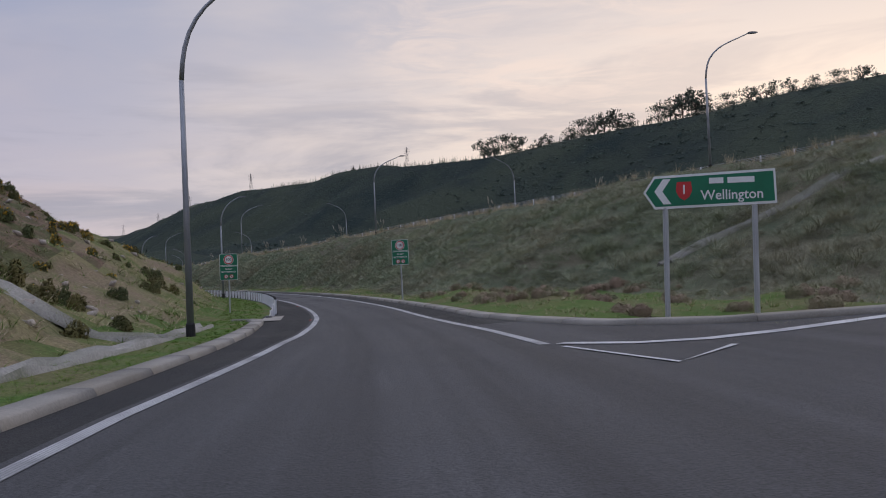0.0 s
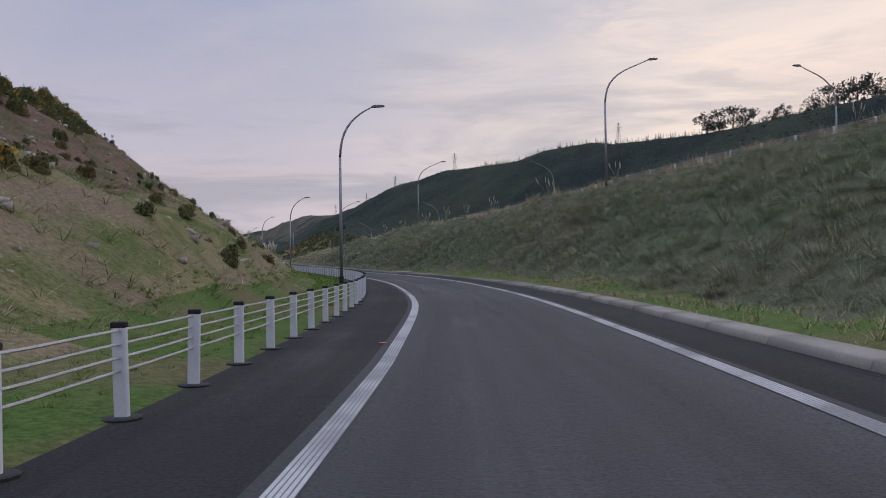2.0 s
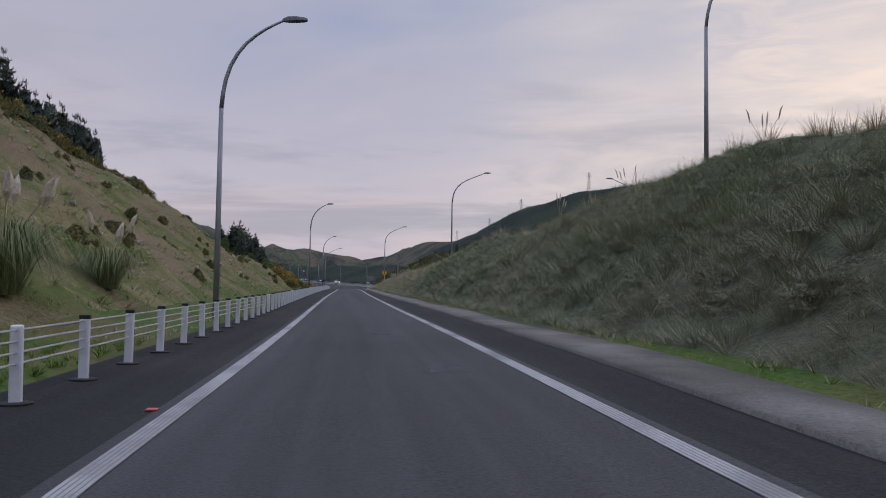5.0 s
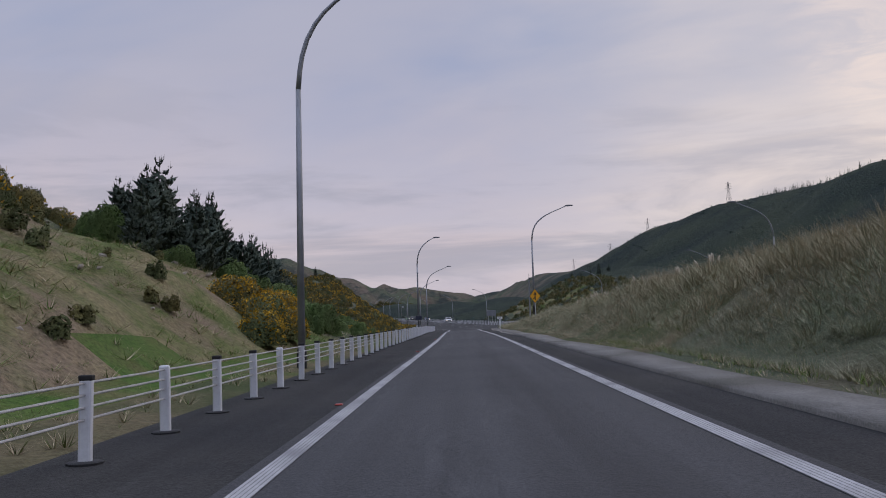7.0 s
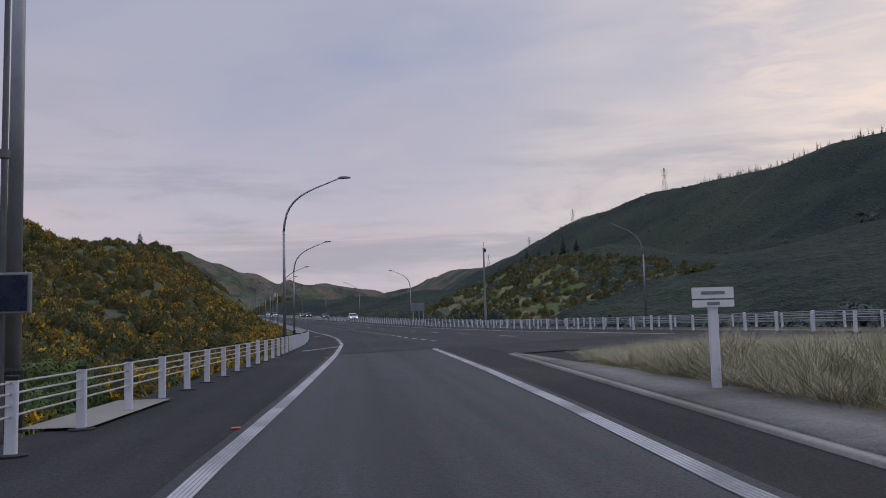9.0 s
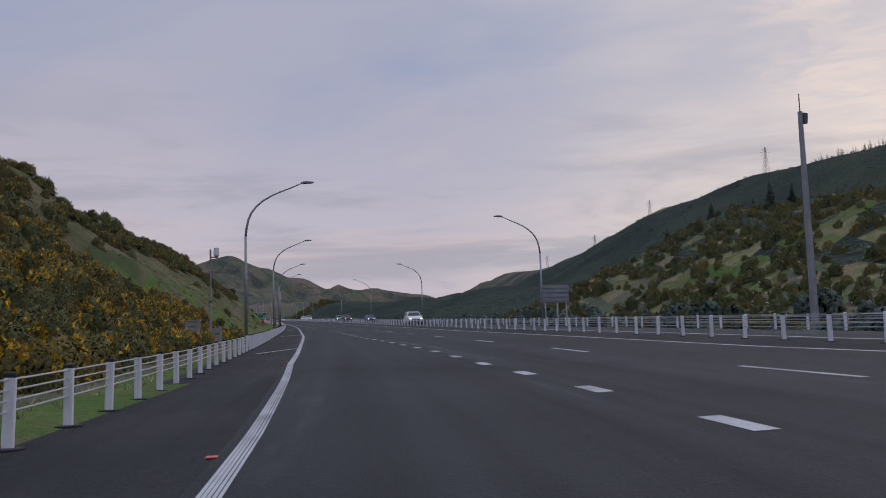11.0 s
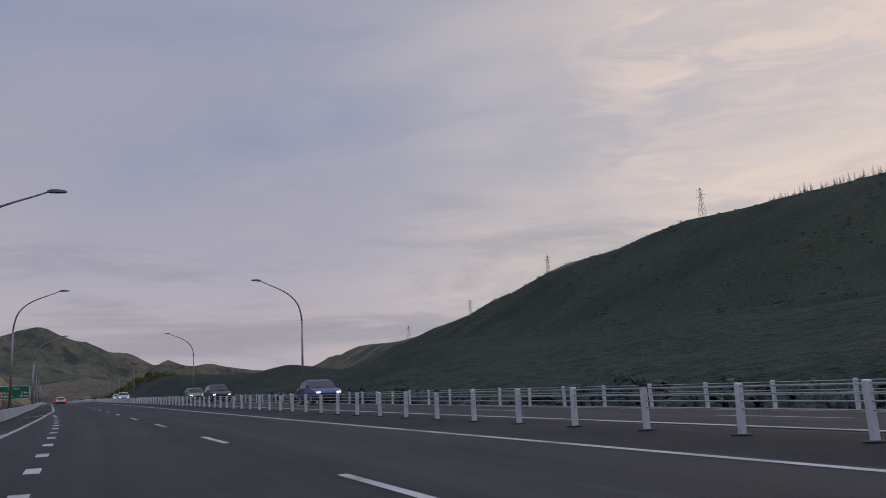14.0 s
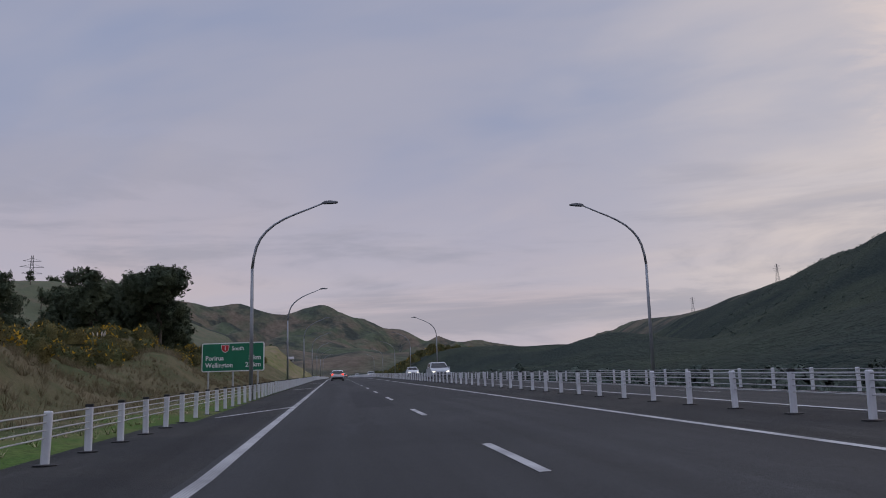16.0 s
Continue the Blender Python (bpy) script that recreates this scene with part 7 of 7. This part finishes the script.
def pampas(s, l, size, label, plumes=6, airy=False):
    e = thing("pampas_grass", pose(*ground_at(s, l, -0.05), 0, 0, s * 11), label, "pampas grass", "pampas clumps")
    tv, tq, tt, sq, st = fountain(120, 0.7, 0.8, 0.006, int(s)) if airy else fountain(900, 0.95, 1.2, 0.0035, int(s))
    part("leaves", mesh_of("leaves", tv, [tq, tt], PAMPASLEAF), None, e)
    r = random.Random(int(s * 3))
    for k in range(plumes):
        a, h = r.uniform(0, 6.28), r.uniform(1.7, 2.5) if airy else r.uniform(1.35, 1.75)
        d = r.uniform(0.25, 0.9) if airy else r.uniform(0.15, 0.6)
        dx, dy = math.cos(a) * d, math.sin(a) * d
        fat = 0.6 if airy else 1.0
        part("stalk", tube([(0, 0, 0), (dx * 0.5, dy * 0.5, h * 0.6), (dx, dy, h * 0.82)], 0.007, 4), STRAW, e)
        part("plume", tube([(dx, dy, h * 0.76), (dx * 1.06, dy * 1.06, h * 0.85), (dx * 1.14, dy * 1.14, h * 0.95), (dx * 1.3, dy * 1.3, h * 1.03)], [0.012, 0.06 * fat, 0.05 * fat, 0.006], 7), PLUME, e, "feathery cream plume")
    e.scale = (size,) * 3
    return e


for s, l, z in ((128.8, 6.9, 1.6), (132.6, 7.0, 1.6), (130.5, 8.6, 1.4), (139, 6.7, 1.25), (118, 9.5, 0.7), (128, 13, 0.7), (96, 16, 0.7), (20, 19, 0.8), (24, 18, 0.7), (240, -12.0, 1.15), (236, -11.5, 1.1), (250, -11.5, 1.1), (228, -11.5, 1.1), (247, -10.5, 1.0), (244, -9.8, 0.9), (233, -10.4, 1.0), (254, -10.2, 1.0), (222, -11, 1.0), (590, 16, 0.8), (600, 17, 0.8)):
    pampas(s, l, z, "pampas grass clump with cream plumes")
for s, z in ((92, 1.0), (104, 1.1), (118, 1.0), (126, 0.9), (133, 1.1), (141, 1.0), (152, 0.9), (162, 1.0), (73, 0.8), (60, 0.8)):
    pampas(s, float(top_r(s)) + 1.0, z * 0.8, "airy pampas grass with thin bending plumes on the crest of the bank", 5, True)

# ---- vehicles ----


def car(m, label, paint, length=4.5, width=1.8, height=1.62, kind="suv", lights=True):
    """Origin on the road under the middle; its front looks along +y."""
    e = thing("car", m, label, "car", "cars on the motorway")
    hl, hw = length / 2, width / 2
    if kind == "suv":
        side = [(-hl, 0.42), (-hl - 0.02, 0.8), (-hl + 0.05, 1.0), (-hl + 0.3, height - 0.2), (-hl + 0.55, height - 0.05), (-hl + 1.0, height), (-0.2, height + 0.02), (0.2, height - 0.03), (hl - 1.3, 1.06), (hl - 0.75, 1.0), (hl - 0.28, 0.9), (hl - 0.04, 0.74), (hl, 0.42), (hl - 0.1, 0.25), (-hl + 0.1, 0.25)]
    else:
        side = [(-hl, 0.42), (-hl - 0.02, 0.75), (-hl + 0.12, 0.98), (-hl + 0.42, height - 0.2), (-hl + 0.75, height - 0.05), (-hl + 1.2, height), (-0.2, height), (0.2, height - 0.07), (hl - 1.15, 0.98), (hl - 0.7, 0.9), (hl - 0.28, 0.78), (hl - 0.05, 0.62), (hl, 0.38), (hl - 0.1, 0.22), (-hl + 0.1, 0.22)]
    belt = 1.0 if kind == "suv" else 0.93

    def inset(z):
        return hw * (1 - max(0, (z - belt)) * 0.36) * (0.97 if z < 0.4 else 1)
    bm = bmesh.new()
    rows = []
    for f in (-1, -0.86, 0.86, 1):
        rows.append([bm.verts.new((f * inset(z) * 1.0, y * (0.985 if abs(f) == 1 else 1), z - (0.02 if abs(f) == 1 and z > belt else 0))) for y, z in side])
    n = len(side)
    for a, b in zip(rows, rows[1:]):
        for i in range(n):
            bm.faces.new((a[i], a[(i + 1) % n], b[(i + 1) % n], b[i]))
    bm.faces.new(rows[0][::-1]), bm.faces.new(rows[-1])
    bmesh.ops.recalc_face_normals(bm, faces=bm.faces)
    bmesh.ops.bevel(bm, geom=list(bm.edges), offset=0.045, segments=2, affect="EDGES", profile=0.6)
    part("body", bm, paint, e, smooth=True)
    fy0, fy1 = (hl - 1.30 if kind == "suv" else hl - 1.10), 0.27
    zt = height - 0.09

    def quadplate(pts, name, mat, lab=""):
        b = bmesh.new()
        b.faces.new([b.verts.new(p) for p in pts])
        ext = bmesh.ops.extrude_face_region(b, geom=list(b.faces))
        c = Vector((0, 0, 0.75))
        for v in [g for g in ext["geom"] if isinstance(g, bmesh.types.BMVert)]:
            v.co += (v.co - c).normalized() * 0.012
        bmesh.ops.recalc_face_normals(b, faces=b.faces)
        return part(name, b, mat, e, lab)
    w0, w1 = inset(belt) * 0.88, inset(zt) * 0.86
    quadplate([(-w0, fy0 - 0.02, 1.1 if kind == "suv" else 1.0), (w0, fy0 - 0.02, 1.1 if kind == "suv" else 1.0), (w1, fy1 + 0.06, zt), (-w1, fy1 + 0.06, zt)], "windscreen", GLASS)
    ry0, ry1 = -hl + 0.03, -hl + (0.36 if kind == "suv" else 0.48)
    quadplate([(w0, ry0, 1.06), (-w0, ry0, 1.06), (-w1, ry1, zt - 0.02), (w1, ry1, zt - 0.02)], "rear_window", GLASS)
    for sx in (-1, 1):
        for y0, y1, y2, y3 in ((fy0 - 0.12, 0.05, 0.05, fy1 - 0.12), (-0.02, -hl + 0.45, -hl + 0.75, -0.02)):
            pts = [(sx * (inset(belt + 0.06) + 0.008), y0, belt + 0.06), (sx * (inset(belt + 0.06) + 0.008), y1, belt + 0.06), (sx * (inset(zt) + 0.010), y2, zt - 0.03), (sx * (inset(zt) + 0.010), y3, zt - 0.03)]
            quadplate(pts, "side_window", GLASS)
        for y in (hl - 0.85, -hl + 0.8):
            wh = part("wheel", tube([(sx * (hw - 0.2), y, 0.33), (sx * (hw - 0.19), y, 0.33), (sx * (hw + 0.0), y, 0.33), (sx * (hw + 0.012), y, 0.33)], [0.28, 0.33, 0.33, 0.28], 20), TYRE, e, "black tyre")
            part("rim", tube([(sx * (hw - 0.02), y, 0.33), (sx * (hw + 0.016), y, 0.33), (sx * (hw + 0.02), y, 0.33)], [0.21, 0.21, 0.1], 14), RIM, wh, "alloy rim")
        part("headlight", box(sx * (hw - 0.24) - 0.11, hl - 0.2, 0.645, sx * (hw - 0.24) + 0.11, hl + 0.012, 0.72, 0.02), HAZARDLIGHT if lights else RIM, e, "lit headlight")
        part("tail_light", box(sx * (hw - 0.16) - 0.12, -hl - 0.03, 0.78, sx * (hw - 0.16) + 0.12, -hl + 0.1, 1.0, 0.02), TAILGLOW, e, "red tail light")
        part("mirror", box(sx * (hw + 0.09) - 0.08, fy0 - 0.28, 1.02, sx * (hw + 0.09) + 0.08, fy0 - 0.16, 1.16, 0.03), paint, e)
    part("grille", box(-0.5, hl - 0.06, 0.48, 0.5, hl + 0.012, 0.64, 0.02), BLACK, e)
    part("bumper", box(-hw + 0.06, hl - 0.12, 0.25, hw - 0.06, hl + 0.03, 0.42, 0.03), BLACK, e)
    part("rear_bumper", box(-hw + 0.06, -hl - 0.04, 0.28, hw - 0.06, -hl + 0.12, 0.5, 0.03), BLACK, e)
    part("plate_bar", box(-0.26, -hl - 0.055, 0.6, 0.26, -hl - 0.03, 0.71), SIGNWHITE, e)
    return e


def north(s, lane):
    """On the northbound side, facing back along the drive."""
    l = float(EDGE_E(s)) + lane
    x, y = plan(s, l)
    return pose(float(x), float(y), float(deck2(s, l)), 0, 0, heading(s) + 180)


def south(s, l):
    x, y = plan(s, l)
    return pose(float(x), float(y), float(deck2(s, l)), 0, 0, heading(s))


WHITE, SILVER, BLUE, GREEN, DARK = (car_paint("white_car_paint", (0.55, 0.56, 0.58)), car_paint("silver_car_paint", (0.36, 0.38, 0.41)), car_paint("blue_car_paint", (0.018, 0.05, 0.15)),
                                    car_paint("green_car_paint", (0.10, 0.17, 0.11)), car_paint("dark_car_paint", (0.02, 0.024, 0.03)))
car(south(652, -0.4), "white estate car with red tail lights, southbound", WHITE, 4.4, 1.78, 1.5, "hatch", False)
car(north(441, -4.4), "white SUV with headlights on, northbound", WHITE)
car(north(504, -7.9), "blue hatchback with headlights on, northbound", BLUE, 4.1, 1.74, 1.5, "hatch")
car(north(536, -7.3), "dark grey SUV with headlights on, northbound", DARK, 4.7, 1.86, 1.68)
car(north(544, -6.4), "pale green hatchback with headlights on, northbound", GREEN, 4.0, 1.7, 1.5, "hatch")
car(north(610, -4.3), "silver SUV with headlights on, northbound", SILVER)
car(north(668, -7.2), "white SUV with headlights on, northbound", WHITE)
car(north(760, -4.3), "silver hatchback with headlights on, northbound", SILVER, 4.1, 1.74, 1.5, "hatch")
car(south(780, -0.4), "dark hatchback far off in the southbound lanes", DARK, 4.1, 1.74, 1.5, "hatch", False)
car(south(860, -3.8), "silver hatchback far ahead", SILVER, 4.1, 1.74, 1.5, "hatch", False)
car(north(900, -4.3), "white hatchback with headlights on, far off", WHITE, 4.1, 1.74, 1.5, "hatch")
car(north(980, -7.2), "dark SUV with headlights on, far off", DARK)

# ---- reflective studs, houses far off ----
stud = box(-0.05, -0.05, 0, 0.05, 0.05, 0.018, 0.008)
me = bpy.data.meshes.new("stud")
stud.to_mesh(me), stud.free(), me.materials.append(STUDRED)
for k in range(28):
    s = 30 + k * 18.5
    x, y = plan(s, float(EDGE_L(s)) + 0.22)
    o = new("road_stud", me)
    o.matrix_world = pose(float(x), float(y), float(level(s)), 0, 0, heading(s))
    tagged(o, "red reflective road stud beside the edge line", "road stud", "road studs")


def house(m, w, d, h, paint):
    e = thing("house", m, "small pale house with a grey roof in the valley", "house", "far houses")
    part("wall", box(-w / 2, -d / 2, -2, w / 2, d / 2, h), paint, e)
    b = bmesh.new()
    v = [b.verts.new(p) for p in ((-w / 2 - 0.4, -d / 2 - 0.4, h), (w / 2 + 0.4, -d / 2 - 0.4, h), (w / 2 + 0.4, d / 2 + 0.4, h), (-w / 2 - 0.4, d / 2 + 0.4, h), (-w / 2, 0, h + d * 0.28), (w / 2, 0, h + d * 0.28))]
    for f in ((0, 1, 5, 4), (2, 3, 4, 5), (0, 4, 3), (1, 2, 5), (3, 2, 1, 0)):
        b.faces.new([v[i] for i in f])
    part("roof", b, ROOFING, e)
    for k in range(3):
        part("window", box(-w / 2 + w * (0.18 + 0.28 * k), -d / 2 - 0.05, 1.0, -w / 2 + w * (0.32 + 0.28 * k), -d / 2, 2.1), GLASS, e)
    return e


R7 = random.Random(4)
for k in range(9):
    s, l = 1180 + R7.uniform(0, 130), R7.uniform(45, 110)
    house(pose(*ground_at(s, l, 0.3), 0, 0, R7.uniform(20, 60)), R7.uniform(9, 16), R7.uniform(7, 9), R7.uniform(2.8, 5), CABINET)
